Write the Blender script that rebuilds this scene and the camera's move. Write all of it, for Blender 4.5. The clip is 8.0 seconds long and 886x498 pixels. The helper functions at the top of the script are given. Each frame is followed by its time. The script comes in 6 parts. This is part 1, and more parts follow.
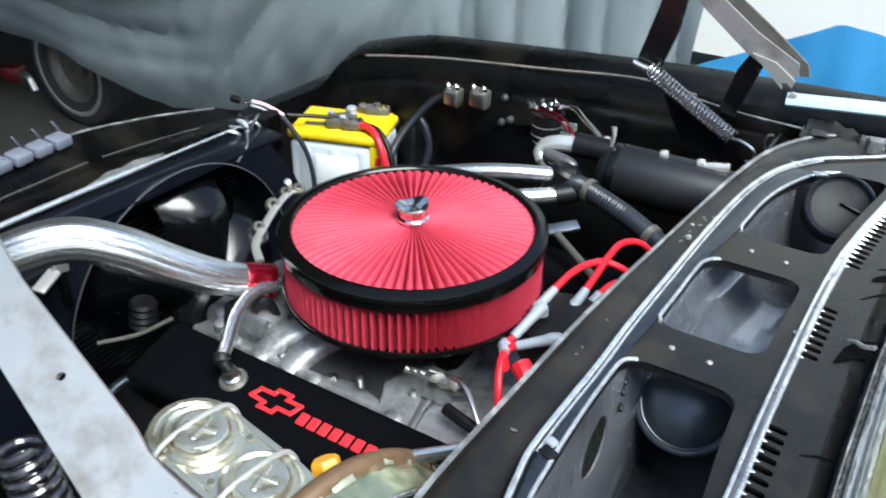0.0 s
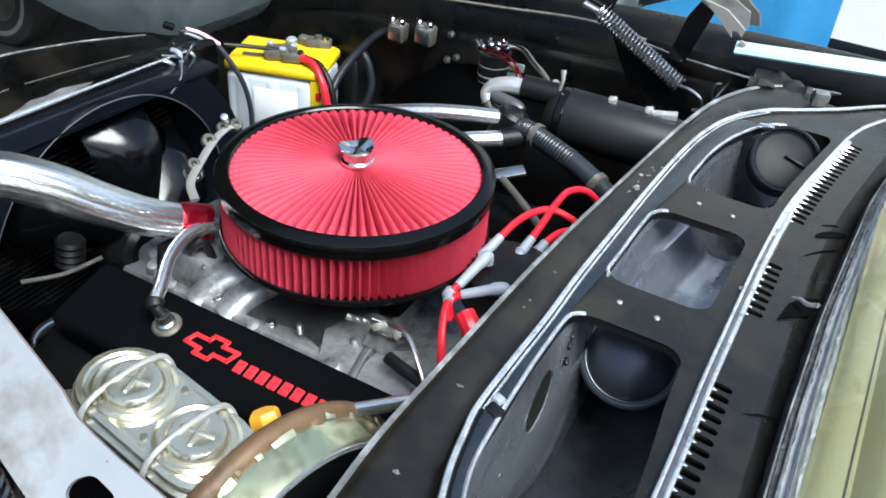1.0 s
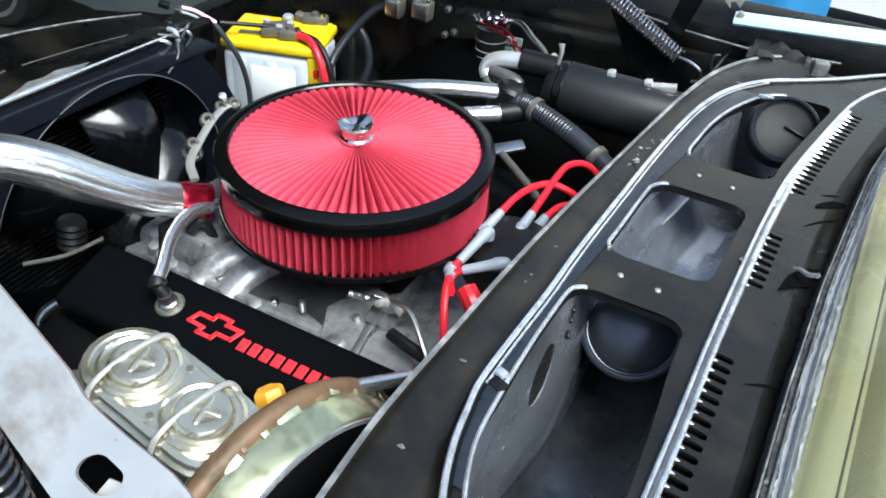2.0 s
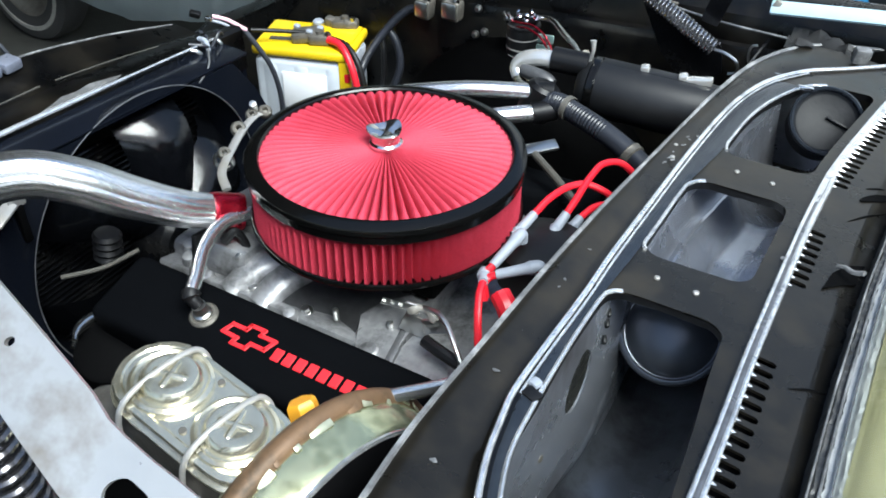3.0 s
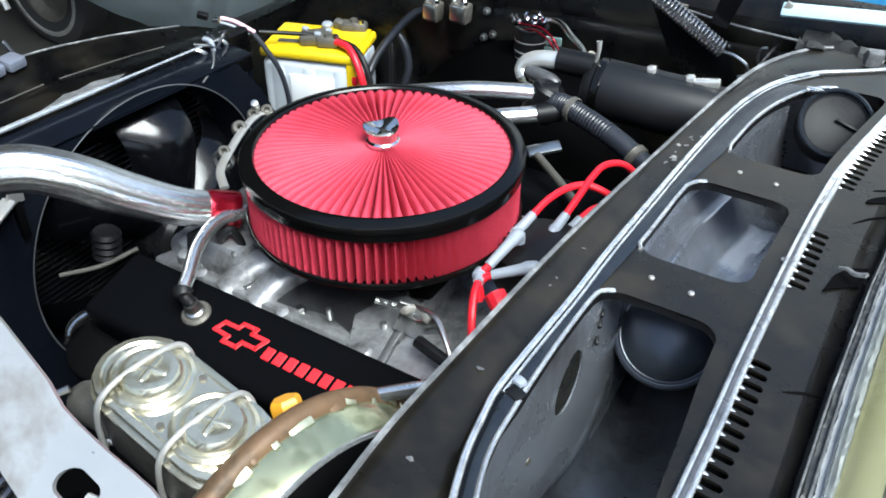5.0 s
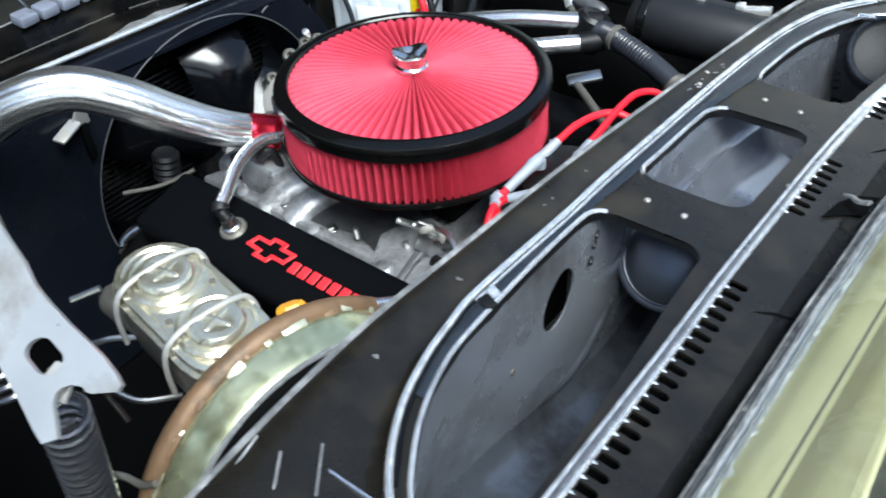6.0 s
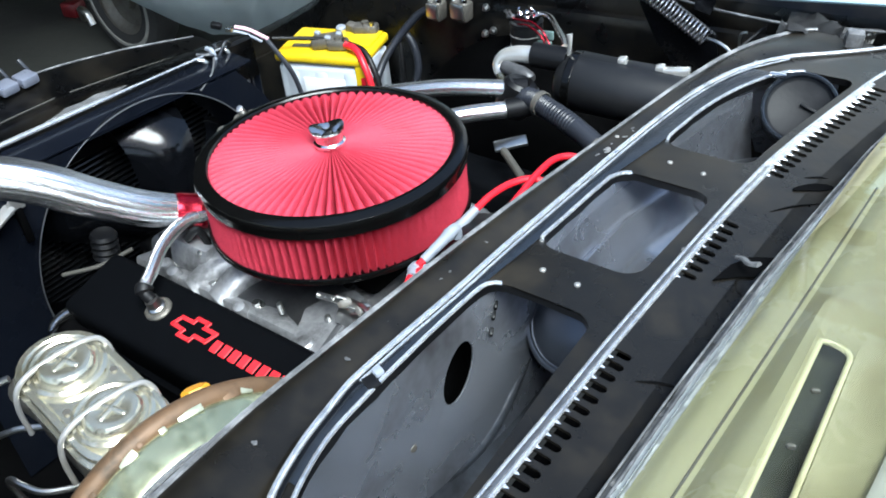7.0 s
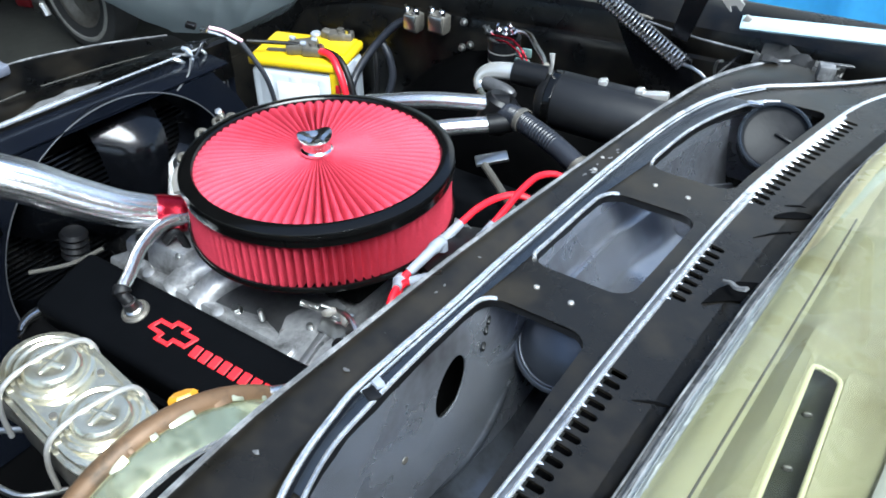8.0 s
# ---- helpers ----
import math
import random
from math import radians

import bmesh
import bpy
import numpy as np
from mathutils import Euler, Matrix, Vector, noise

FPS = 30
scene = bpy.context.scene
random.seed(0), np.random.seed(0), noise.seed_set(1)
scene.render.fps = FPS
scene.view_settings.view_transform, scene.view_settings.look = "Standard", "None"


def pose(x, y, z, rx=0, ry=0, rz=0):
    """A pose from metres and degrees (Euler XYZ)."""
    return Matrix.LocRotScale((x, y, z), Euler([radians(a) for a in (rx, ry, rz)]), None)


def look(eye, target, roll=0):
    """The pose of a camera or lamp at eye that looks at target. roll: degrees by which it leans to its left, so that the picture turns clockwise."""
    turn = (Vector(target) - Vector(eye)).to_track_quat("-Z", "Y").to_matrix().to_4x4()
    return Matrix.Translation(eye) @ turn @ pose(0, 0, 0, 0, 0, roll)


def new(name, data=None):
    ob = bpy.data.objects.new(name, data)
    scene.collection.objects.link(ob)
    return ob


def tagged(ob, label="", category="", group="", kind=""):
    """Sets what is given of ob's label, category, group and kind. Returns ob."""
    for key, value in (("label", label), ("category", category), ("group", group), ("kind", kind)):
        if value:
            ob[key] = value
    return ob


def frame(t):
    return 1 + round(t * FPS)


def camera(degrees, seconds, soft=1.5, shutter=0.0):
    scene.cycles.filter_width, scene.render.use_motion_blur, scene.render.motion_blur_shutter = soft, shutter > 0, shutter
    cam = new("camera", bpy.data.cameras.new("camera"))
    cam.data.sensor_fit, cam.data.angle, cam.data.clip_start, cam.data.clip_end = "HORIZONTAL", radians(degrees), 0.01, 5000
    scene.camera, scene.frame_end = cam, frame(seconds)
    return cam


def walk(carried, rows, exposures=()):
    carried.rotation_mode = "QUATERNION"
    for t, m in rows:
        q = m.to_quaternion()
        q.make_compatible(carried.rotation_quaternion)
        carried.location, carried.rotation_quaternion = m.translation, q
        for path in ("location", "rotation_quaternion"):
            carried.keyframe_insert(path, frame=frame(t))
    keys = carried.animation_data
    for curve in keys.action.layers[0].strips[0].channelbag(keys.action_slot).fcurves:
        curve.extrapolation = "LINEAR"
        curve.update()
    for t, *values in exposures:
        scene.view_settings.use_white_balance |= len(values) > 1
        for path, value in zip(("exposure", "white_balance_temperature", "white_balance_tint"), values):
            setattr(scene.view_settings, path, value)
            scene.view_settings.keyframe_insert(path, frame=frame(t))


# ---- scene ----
cam = camera(52.6, 8.0, soft=1.7, shutter=0.4)
PATH = [
    (0, (0.025, -0.046, 1.536), (-0.875, 1.406, 0.496), 0.8),
    (0.5, (0.004, -0.021, 1.53), (-0.77, 1.446, 0.412), 3.2),
    (1, (-0.002, -0.023, 1.532), (-0.733, 1.435, 0.375), 4.9),
    (1.5, (-0.002, -0.027, 1.533), (-0.707, 1.425, 0.352), 5.0),
    (3, (-0.002, -0.006, 1.532), (-0.792, 1.379, 0.324), 0.8),
    (3.5, (-0.006, 0.013, 1.524), (-0.84, 1.424, 0.378), 0.6),
    (4, (-0.011, 0.025, 1.512), (-0.807, 1.428, 0.33), 1.0),
    (5.5, (0.068, 0.012, 1.51), (-0.856, 1.321, 0.314), -0.9),
    (6, (0.134, 0.043, 1.509), (-0.862, 1.21, 0.226), -3.7),
    (6.5, (0.193, 0.088, 1.508), (-0.743, 1.314, 0.235), -3.3),
    (7, (0.21, 0.111, 1.524), (-0.828, 1.339, 0.334), -5.9),
    (7.5, (0.213, 0.117, 1.527), (-0.815, 1.364, 0.349), -5.4),
    (8, (0.17, 0.079, 1.535), (-0.772, 1.39, 0.354), -1.1),
]
EXPOSURES = [(0, 1.30, 6350, 4), (3.5, 1.30, 6350, 4), (5.5, 1.38, 6300, 4), (6.5, 1.39, 6200, 4), (8, 1.56, 6050, 4)]
walk(cam, [(t, look(eye, target, roll)) for t, eye, target, roll in PATH], EXPOSURES)


# ---- light ----
world = bpy.data.worlds.new("world")
scene.world = world
world.use_nodes = True
wn = world.node_tree
sky = wn.nodes.new("ShaderNodeTexSky")
sky.sky_type, sky.sun_disc = "NISHITA", False
SUN_EL, SUN_AZ = 56.0, 117.0
sky.sun_elevation, sky.sun_rotation = radians(SUN_EL), radians(SUN_AZ)
sky.dust_density, sky.ozone_density = 2.5, 1.0
bg = wn.nodes["Background"]
bg.inputs["Strength"].default_value = 0.10
wn.links.new(sky.outputs["Color"], bg.inputs["Color"])
sun_data = bpy.data.lights.new("sun", "SUN")
sun_data.energy, sun_data.angle, sun_data.color = 3.0, radians(35), (0.92, 0.975, 1.0)
sun = new("sun", sun_data)
sun.matrix_world = look((0, 0, 0), (-math.sin(radians(SUN_AZ)) * math.cos(radians(SUN_EL)), -math.cos(radians(SUN_AZ)) * math.cos(radians(SUN_EL)), -math.sin(radians(SUN_EL))))


# ---- materials ----
def material(name, color, rough=0.5, metal=0.0, vary=0.15, scale=40.0, bump=0.0, bump_scale=200.0, stain=None, stain_amount=0.3, stain_scale=6.0, coat=0.0, spec=0.5, rough_vary=0.1, speck=None, speck_scale=260.0, speck_cut=0.68):
    """A procedural surface: base colour with grain and larger stains, uneven gloss and fine relief."""
    m = bpy.data.materials.new(name)
    m.use_nodes = True
    n, l = m.node_tree.nodes, m.node_tree.links
    b = n["Principled BSDF"]
    tc = n.new("ShaderNodeTexCoord")
    fine = n.new("ShaderNodeTexNoise")
    fine.inputs["Scale"].default_value, fine.inputs["Detail"].default_value = scale, 6
    big = n.new("ShaderNodeTexNoise")
    big.inputs["Scale"].default_value, big.inputs["Detail"].default_value, big.inputs["Roughness"].default_value = stain_scale, 5, 0.65
    l.new(tc.outputs["Object"], fine.inputs["Vector"])
    l.new(tc.outputs["Object"], big.inputs["Vector"])
    dark = n.new("ShaderNodeMix")
    dark.data_type = "RGBA"
    dark.inputs[6].default_value = (*[c * (1 - vary) for c in color], 1)
    dark.inputs[7].default_value = (*[min(1, c * (1 + vary)) for c in color], 1)
    l.new(fine.outputs["Fac"], dark.inputs[0])
    mix = n.new("ShaderNodeMix")
    mix.data_type = "RGBA"
    ramp = n.new("ShaderNodeMapRange")
    ramp.inputs["From Min"].default_value, ramp.inputs["From Max"].default_value = 0.48, 0.72
    ramp.inputs["To Max"].default_value = stain_amount
    l.new(big.outputs["Fac"], ramp.inputs["Value"])
    l.new(ramp.outputs["Result"], mix.inputs[0])
    l.new(dark.outputs[2], mix.inputs[6])
    mix.inputs[7].default_value = (*(stain or [c * 0.6 for c in color]), 1)
    out = mix.outputs[2]
    if speck:
        dots = n.new("ShaderNodeTexNoise")
        dots.inputs["Scale"].default_value, dots.inputs["Detail"].default_value = speck_scale, 3
        l.new(tc.outputs["Object"], dots.inputs["Vector"])
        cut = n.new("ShaderNodeMapRange")
        cut.inputs["From Min"].default_value, cut.inputs["From Max"].default_value = speck_cut, speck_cut + 0.05
        l.new(dots.outputs["Fac"], cut.inputs["Value"])
        chip = n.new("ShaderNodeMix")
        chip.data_type = "RGBA"
        chip.inputs[7].default_value = (*speck, 1)
        l.new(cut.outputs["Result"], chip.inputs[0])
        l.new(out, chip.inputs[6])
        out = chip.outputs[2]
    l.new(out, b.inputs["Base Color"])
    rr = n.new("ShaderNodeMapRange")
    rr.inputs["To Min"].default_value, rr.inputs["To Max"].default_value = max(0.02, rough - rough_vary), min(1, rough + rough_vary)
    l.new(big.outputs["Fac"], rr.inputs["Value"])
    l.new(rr.outputs["Result"], b.inputs["Roughness"])
    b.inputs["Metallic"].default_value = metal
    b.inputs["Coat Weight"].default_value = coat
    b.inputs["Specular IOR Level"].default_value = spec
    if bump:
        grain = n.new("ShaderNodeTexNoise")
        grain.inputs["Scale"].default_value, grain.inputs["Detail"].default_value = bump_scale, 4
        l.new(tc.outputs["Object"], grain.inputs["Vector"])
        bp = n.new("ShaderNodeBump")
        bp.inputs["Strength"].default_value, bp.inputs["Distance"].default_value = bump, 0.002
        l.new(grain.outputs["Fac"], bp.inputs["Height"])
        l.new(bp.outputs["Normal"], b.inputs["Normal"])
    return m


RED_GAUZE = material("red_gauze", (0.53, 0.046, 0.080), 0.5, vary=0.25, scale=400, bump=0.5, bump_scale=900, stain=(0.34, 0.014, 0.032), stain_amount=0.5, stain_scale=14, spec=0.35)
BLACK_RING = material("black_ring", (0.0026, 0.0026, 0.0026), 0.15, vary=0.2, bump=0.05, bump_scale=600, stain=(0.005, 0.005, 0.0048), spec=0.32)
BLACK_PAINT = material("black_paint", (0.0032, 0.0034, 0.0042), 0.24, vary=0.2, scale=30, bump=0.16, bump_scale=26, stain=(0.012, 0.0115, 0.0105), stain_amount=0.75, stain_scale=16, spec=0.5, rough_vary=0.18)
SATIN_BLACK = material("satin_black", (0.0095, 0.0084, 0.0068), 0.30, vary=0.35, scale=60, bump=0.22, bump_scale=22, stain=(0.030, 0.0245, 0.0165), stain_amount=0.9, stain_scale=9, spec=0.37, rough_vary=0.22)
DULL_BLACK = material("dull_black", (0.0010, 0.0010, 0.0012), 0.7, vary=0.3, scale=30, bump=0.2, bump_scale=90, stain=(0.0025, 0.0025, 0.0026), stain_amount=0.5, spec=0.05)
# one paint in three copies: lit wall, half-lit tray, shaded trough
PLENUM_LIT = material("plenum_paint_lit", (0.58, 0.61, 0.67), 0.27, metal=0.85, vary=0.08, scale=12, bump=0.02, bump_scale=14, stain=(0.15, 0.135, 0.13), stain_amount=0.9, stain_scale=5, rough_vary=0.10)
TRAY = material("tray_paint_half_lit", (0.38, 0.40, 0.45), 0.27, metal=0.85, vary=0.08, scale=12, bump=0.02, bump_scale=14, stain=(0.13, 0.12, 0.115), stain_amount=0.8, stain_scale=6, rough_vary=0.10)
TROUGH_SHADED = material("trough_paint_shaded", (0.17, 0.185, 0.21), 0.30, metal=0.75, vary=0.2, scale=20, bump=0.03, bump_scale=14, stain=(0.035, 0.033, 0.033), stain_amount=0.9, stain_scale=9, rough_vary=0.12)
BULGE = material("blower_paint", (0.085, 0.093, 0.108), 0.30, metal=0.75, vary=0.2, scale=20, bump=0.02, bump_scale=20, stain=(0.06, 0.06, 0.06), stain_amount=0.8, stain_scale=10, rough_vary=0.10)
WRINKLE = material("wrinkle_black", (0.0020, 0.0023, 0.0030), 0.75, vary=0.2, bump=0.3, bump_scale=900, stain=(0.0036, 0.0037, 0.0042), spec=0.03)
RED_PAINT = material("red_lettering", (0.75, 0.02, 0.03), 0.45, vary=0.1, bump=0.1)
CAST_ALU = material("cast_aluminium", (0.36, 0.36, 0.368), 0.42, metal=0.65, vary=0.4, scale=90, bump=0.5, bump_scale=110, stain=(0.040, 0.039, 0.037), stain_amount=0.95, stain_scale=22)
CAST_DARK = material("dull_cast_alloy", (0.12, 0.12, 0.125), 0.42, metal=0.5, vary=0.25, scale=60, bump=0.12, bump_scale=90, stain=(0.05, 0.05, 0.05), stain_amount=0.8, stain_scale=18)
DARK_SPRING = material("oiled_spring_steel", (0.12, 0.12, 0.13), 0.22, metal=0.85, vary=0.3, stain=(0.015, 0.015, 0.015))
SPRING = material("spring_steel", (0.34, 0.34, 0.36), 0.24, metal=0.9, vary=0.2, stain=(0.10, 0.10, 0.10))
CHROME = material("chrome", (0.85, 0.85, 0.86), 0.08, metal=1.0, vary=0.04, rough_vary=0.04, stain=(0.6, 0.6, 0.6))
BARE_STEEL = material("bare_steel", (0.46, 0.45, 0.435), 0.4, metal=0.55, vary=0.15, scale=18, bump=0.12, bump_scale=70, stain=(0.36, 0.32, 0.25), stain_amount=0.8, stain_scale=9)
BOLT = material("plated_bolt", (0.60, 0.60, 0.58), 0.3, metal=1.0, vary=0.1, stain=(0.3, 0.28, 0.25))
ZINC = material("zinc_chromate", (0.64, 0.61, 0.49), 0.22, metal=0.85, vary=0.2, scale=50, bump=0.12, bump_scale=60, stain=(0.22, 0.18, 0.07), stain_amount=0.9, stain_scale=16, rough_vary=0.12)
IRON = material("cast_iron", (0.16, 0.15, 0.13), 0.5, metal=0.6, vary=0.25, scale=60, bump=0.4, bump_scale=240, stain=(0.07, 0.06, 0.05), stain_amount=0.6, stain_scale=20)
COPPER = material("copper_plate", (0.16, 0.095, 0.052), 0.55, metal=0.25, vary=0.4, scale=50, bump=0.4, bump_scale=60, stain=(0.05, 0.036, 0.022), stain_amount=0.95, stain_scale=28)
OLIVE_GOLD = material("olive_gold_shell", (0.50, 0.52, 0.34), 0.22, metal=0.8, vary=0.35, scale=30, bump=0.25, bump_scale=45, stain=(0.10, 0.105, 0.045), stain_amount=0.95, stain_scale=20)
CADMIUM = material("cadmium_shell", (0.52, 0.53, 0.40), 0.3, metal=0.6, vary=0.25, scale=40, bump=0.15, bump_scale=60, stain=(0.24, 0.27, 0.17), stain_amount=0.85, stain_scale=18)
FAN_PAINT = material("fan_paint", (0.004, 0.0045, 0.006), 0.14, vary=0.15, bump=0.05, spec=0.9)
RUBBER = material("rubber", (0.004, 0.004, 0.0045), 0.42, vary=0.2, bump=0.1, bump_scale=200, stain=(0.013, 0.013, 0.014), stain_amount=0.5, spec=0.32)
RIDGE_GREY = material("rubbed_ridge", (0.17, 0.175, 0.19), 0.3, metal=0.6, vary=0.4, scale=110, bump=0.4, bump_scale=70, stain=(0.06, 0.062, 0.066), stain_amount=0.9, stain_scale=30)
WORN_GLOSS = material("worn_gloss", (0.030, 0.036, 0.046), 0.22, metal=0.5, vary=0.35, scale=90, bump=0.12, bump_scale=40, stain=(0.05, 0.054, 0.06), stain_amount=0.6, stain_scale=14, rough_vary=0.12)
SATIN_CHROME = material("satin_chrome", (0.82, 0.80, 0.77), 0.2, metal=1.0, vary=0.08, rough_vary=0.06, stain=(0.5, 0.48, 0.45))
SEAL = material("bright_edge_trim", (0.78, 0.79, 0.81), 0.22, metal=0.75, vary=0.25, scale=140, bump=0.35, bump_scale=80, stain=(0.30, 0.31, 0.33), stain_amount=0.8, stain_scale=38, rough_vary=0.12)
WORN_EDGE = material("worn_edge", (0.15, 0.15, 0.152), 0.4, metal=0.3, vary=0.4, scale=160, bump=0.5, bump_scale=150, stain=(0.50, 0.50, 0.50), stain_amount=0.85, stain_scale=22)
DRUM_BLACK = material("drum_black", (0.0085, 0.0088, 0.0098), 0.42, vary=0.2, scale=40, bump=0.1, bump_scale=60, stain=(0.018, 0.018, 0.019), stain_amount=0.6, stain_scale=10, spec=0.45)
NAVY_GLOSS = material("navy_black_gloss", (0.0045, 0.0058, 0.0095), 0.17, vary=0.3, scale=20, bump=0.10, bump_scale=16, stain=(0.007, 0.008, 0.011), stain_amount=0.7, stain_scale=9, spec=0.22, rough_vary=0.12)
STREAK = material("polished_braid", (0.82, 0.82, 0.81), 0.24, metal=0.95, vary=0.35, scale=420, bump=0.25, bump_scale=600, stain=(0.5, 0.5, 0.5), stain_amount=0.4, stain_scale=10)
HINGE_STEEL = material("stained_steel", (0.40, 0.405, 0.41), 0.34, metal=0.55, vary=0.25, scale=14, bump=0.25, bump_scale=30, stain=(0.15, 0.115, 0.075), stain_amount=0.9, stain_scale=12, rough_vary=0.2)
WING_PAINT = material("dusty_black_paint", (0.0032, 0.0033, 0.0036), 0.3, vary=0.3, scale=30, bump=0.15, bump_scale=24, stain=(0.030, 0.025, 0.018), stain_amount=0.85, stain_scale=9, spec=0.5, rough_vary=0.2)
CHIPPED = material("chipped_black", (0.010, 0.0098, 0.009), 0.4, vary=0.3, scale=90, bump=0.5, bump_scale=160, stain=(0.22, 0.215, 0.20), stain_amount=0.8, stain_scale=60, speck=(0.6, 0.59, 0.56), speck_scale=120, speck_cut=0.56)
YELLOW = material("yellow_plastic", (0.72, 0.50, 0.010), 0.34, vary=0.12, bump=0.08, bump_scale=90, stain=(0.48, 0.33, 0.02), stain_amount=0.6, stain_scale=18)
RIBBED = material("ribbed_grey", (0.016, 0.018, 0.024), 0.36, vary=0.2, bump=0.15, stain=(0.035, 0.038, 0.046))
POLISHED = material("polished_alloy", (0.80, 0.79, 0.76), 0.2, metal=0.7, vary=0.08, bump=0.05, stain=(0.55, 0.52, 0.45), stain_amount=0.5, stain_scale=20)
GREY_PLASTIC = material("grey_plastic", (0.52, 0.565, 0.62), 0.4, vary=0.06, bump=0.05, stain=(0.48, 0.50, 0.54), stain_amount=0.5)
RED_WIRE = material("red_wire", (0.70, 0.015, 0.03), 0.32, vary=0.1, stain=(0.45, 0.01, 0.02))
RED_ANODISED = material("red_anodised", (0.28, 0.006, 0.02), 0.22, metal=0.75, vary=0.1, stain=(0.25, 0.005, 0.01))
BOOT_GREY = material("boot_grey", (0.26, 0.285, 0.33), 0.5, vary=0.1, bump=0.1, stain=(0.3, 0.31, 0.33))
ORANGE = material("amber_plastic", (0.78, 0.36, 0.03), 0.35, vary=0.08, stain=(0.55, 0.22, 0.02))
CREAM = material("cream_paint", (0.50, 0.47, 0.275), 0.28, vary=0.1, scale=14, bump=0.04, bump_scale=40, stain=(0.25, 0.195, 0.085), stain_amount=0.75, stain_scale=6, coat=0.6)
FABRIC = material("cover_fabric", (0.29, 0.335, 0.35), 0.8, vary=0.08, scale=300, bump=0.3, bump_scale=700, stain=(0.23, 0.265, 0.285), stain_amount=0.5, stain_scale=4)
BLUE_TARP = material("blue_tarp", (0.10, 0.47, 0.82), 0.45, vary=0.1, scale=60, bump=0.3, bump_scale=60, stain=(0.06, 0.36, 0.72))
CONCRETE = material("concrete", (0.030, 0.031, 0.026), 0.85, vary=0.25, scale=30, bump=0.4, bump_scale=80, stain=(0.014, 0.014, 0.013), stain_amount=0.8, stain_scale=2)
PLASTER = material("plaster", (0.90, 0.89, 0.87), 0.85, vary=0.06, scale=8, bump=0.2, bump_scale=40, stain=(0.78, 0.77, 0.74), stain_scale=2)
TYRE = material("tyre_rubber", (0.02, 0.02, 0.02), 0.75, vary=0.2, bump=0.2, bump_scale=100)
WHITEWALL = material("whitewall", (0.20, 0.195, 0.18), 0.65, vary=0.2, stain=(0.08, 0.078, 0.07), stain_scale=8, stain_amount=0.8)
TAIL_RED = material("red_enamel", (0.14, 0.006, 0.009), 0.4)
TAPE = material("foil_tape", (0.27, 0.29, 0.36), 0.3, metal=0.5, vary=0.25, scale=60, bump=0.3, bump_scale=60, stain=(0.14, 0.15, 0.19), stain_amount=0.7, stain_scale=30)


def glass_material():
    m = bpy.data.materials.new("windscreen_glass")
    m.use_nodes = True
    n, l = m.node_tree.nodes, m.node_tree.links
    n.remove(n["Principled BSDF"])
    out = n["Material Output"]
    clear, gloss, mix, fres = (n.new("ShaderNodeBsdfTransparent"), n.new("ShaderNodeBsdfGlossy"), n.new("ShaderNodeMixShader"), n.new("ShaderNodeFresnel"))
    clear.inputs["Color"].default_value = (0.93, 0.96, 0.93, 1)
    gloss.inputs["Roughness"].default_value = 0.03
    fres.inputs["IOR"].default_value = 1.5
    l.new(fres.outputs[0], mix.inputs[0])
    l.new(clear.outputs[0], mix.inputs[1])
    l.new(gloss.outputs[0], mix.inputs[2])
    # a diffuse veil in streaks, painted for reflection bands on the glass
    tc, mp, sheen_streaks, ramp, pale_sheen, veil = (n.new("ShaderNodeTexCoord"), n.new("ShaderNodeMapping"), n.new("ShaderNodeTexNoise"), n.new("ShaderNodeMapRange"), n.new("ShaderNodeBsdfDiffuse"), n.new("ShaderNodeMixShader"))
    mp.inputs["Scale"].default_value = (3.0, 14.0, 3.0)
    sheen_streaks.inputs["Scale"].default_value, sheen_streaks.inputs["Detail"].default_value = 1.0, 4
    ramp.inputs["From Min"].default_value, ramp.inputs["From Max"].default_value, ramp.inputs["To Min"].default_value, ramp.inputs["To Max"].default_value = 0.38, 0.72, 0.005, 0.07
    pale_sheen.inputs["Color"].default_value = (0.75, 0.76, 0.76, 1)
    l.new(tc.outputs["Object"], mp.inputs["Vector"])
    l.new(mp.outputs["Vector"], sheen_streaks.inputs["Vector"])
    l.new(sheen_streaks.outputs["Fac"], ramp.inputs["Value"])
    # the veil thickens towards the far end to imitate a whitish reflection
    parts, far, total = n.new("ShaderNodeSeparateXYZ"), n.new("ShaderNodeMapRange"), n.new("ShaderNodeMath")
    far.interpolation_type = "SMOOTHSTEP"
    far.inputs["From Min"].default_value, far.inputs["From Max"].default_value, far.inputs["To Max"].default_value = 0.62, 1.0, 0.20
    l.new(tc.outputs["Object"], parts.inputs[0])
    l.new(parts.outputs["Y"], far.inputs["Value"])
    l.new(ramp.outputs["Result"], total.inputs[0])
    l.new(far.outputs["Result"], total.inputs[1])
    l.new(total.outputs[0], veil.inputs[0])
    l.new(mix.outputs[0], veil.inputs[1])
    l.new(pale_sheen.outputs[0], veil.inputs[2])
    l.new(veil.outputs[0], out.inputs["Surface"])
    return m


GLASS = glass_material()


# ---- building helpers ----
def thing(name, at, label, category, group="", kind=""):
    ob = new(name)
    ob.location = at
    ob.empty_display_size = 0.02
    return tagged(ob, label, category, group, kind)


def base_of(ob):
    p = Vector((0, 0, 0))
    while ob:
        p += ob.location
        ob = ob.parent
    return p


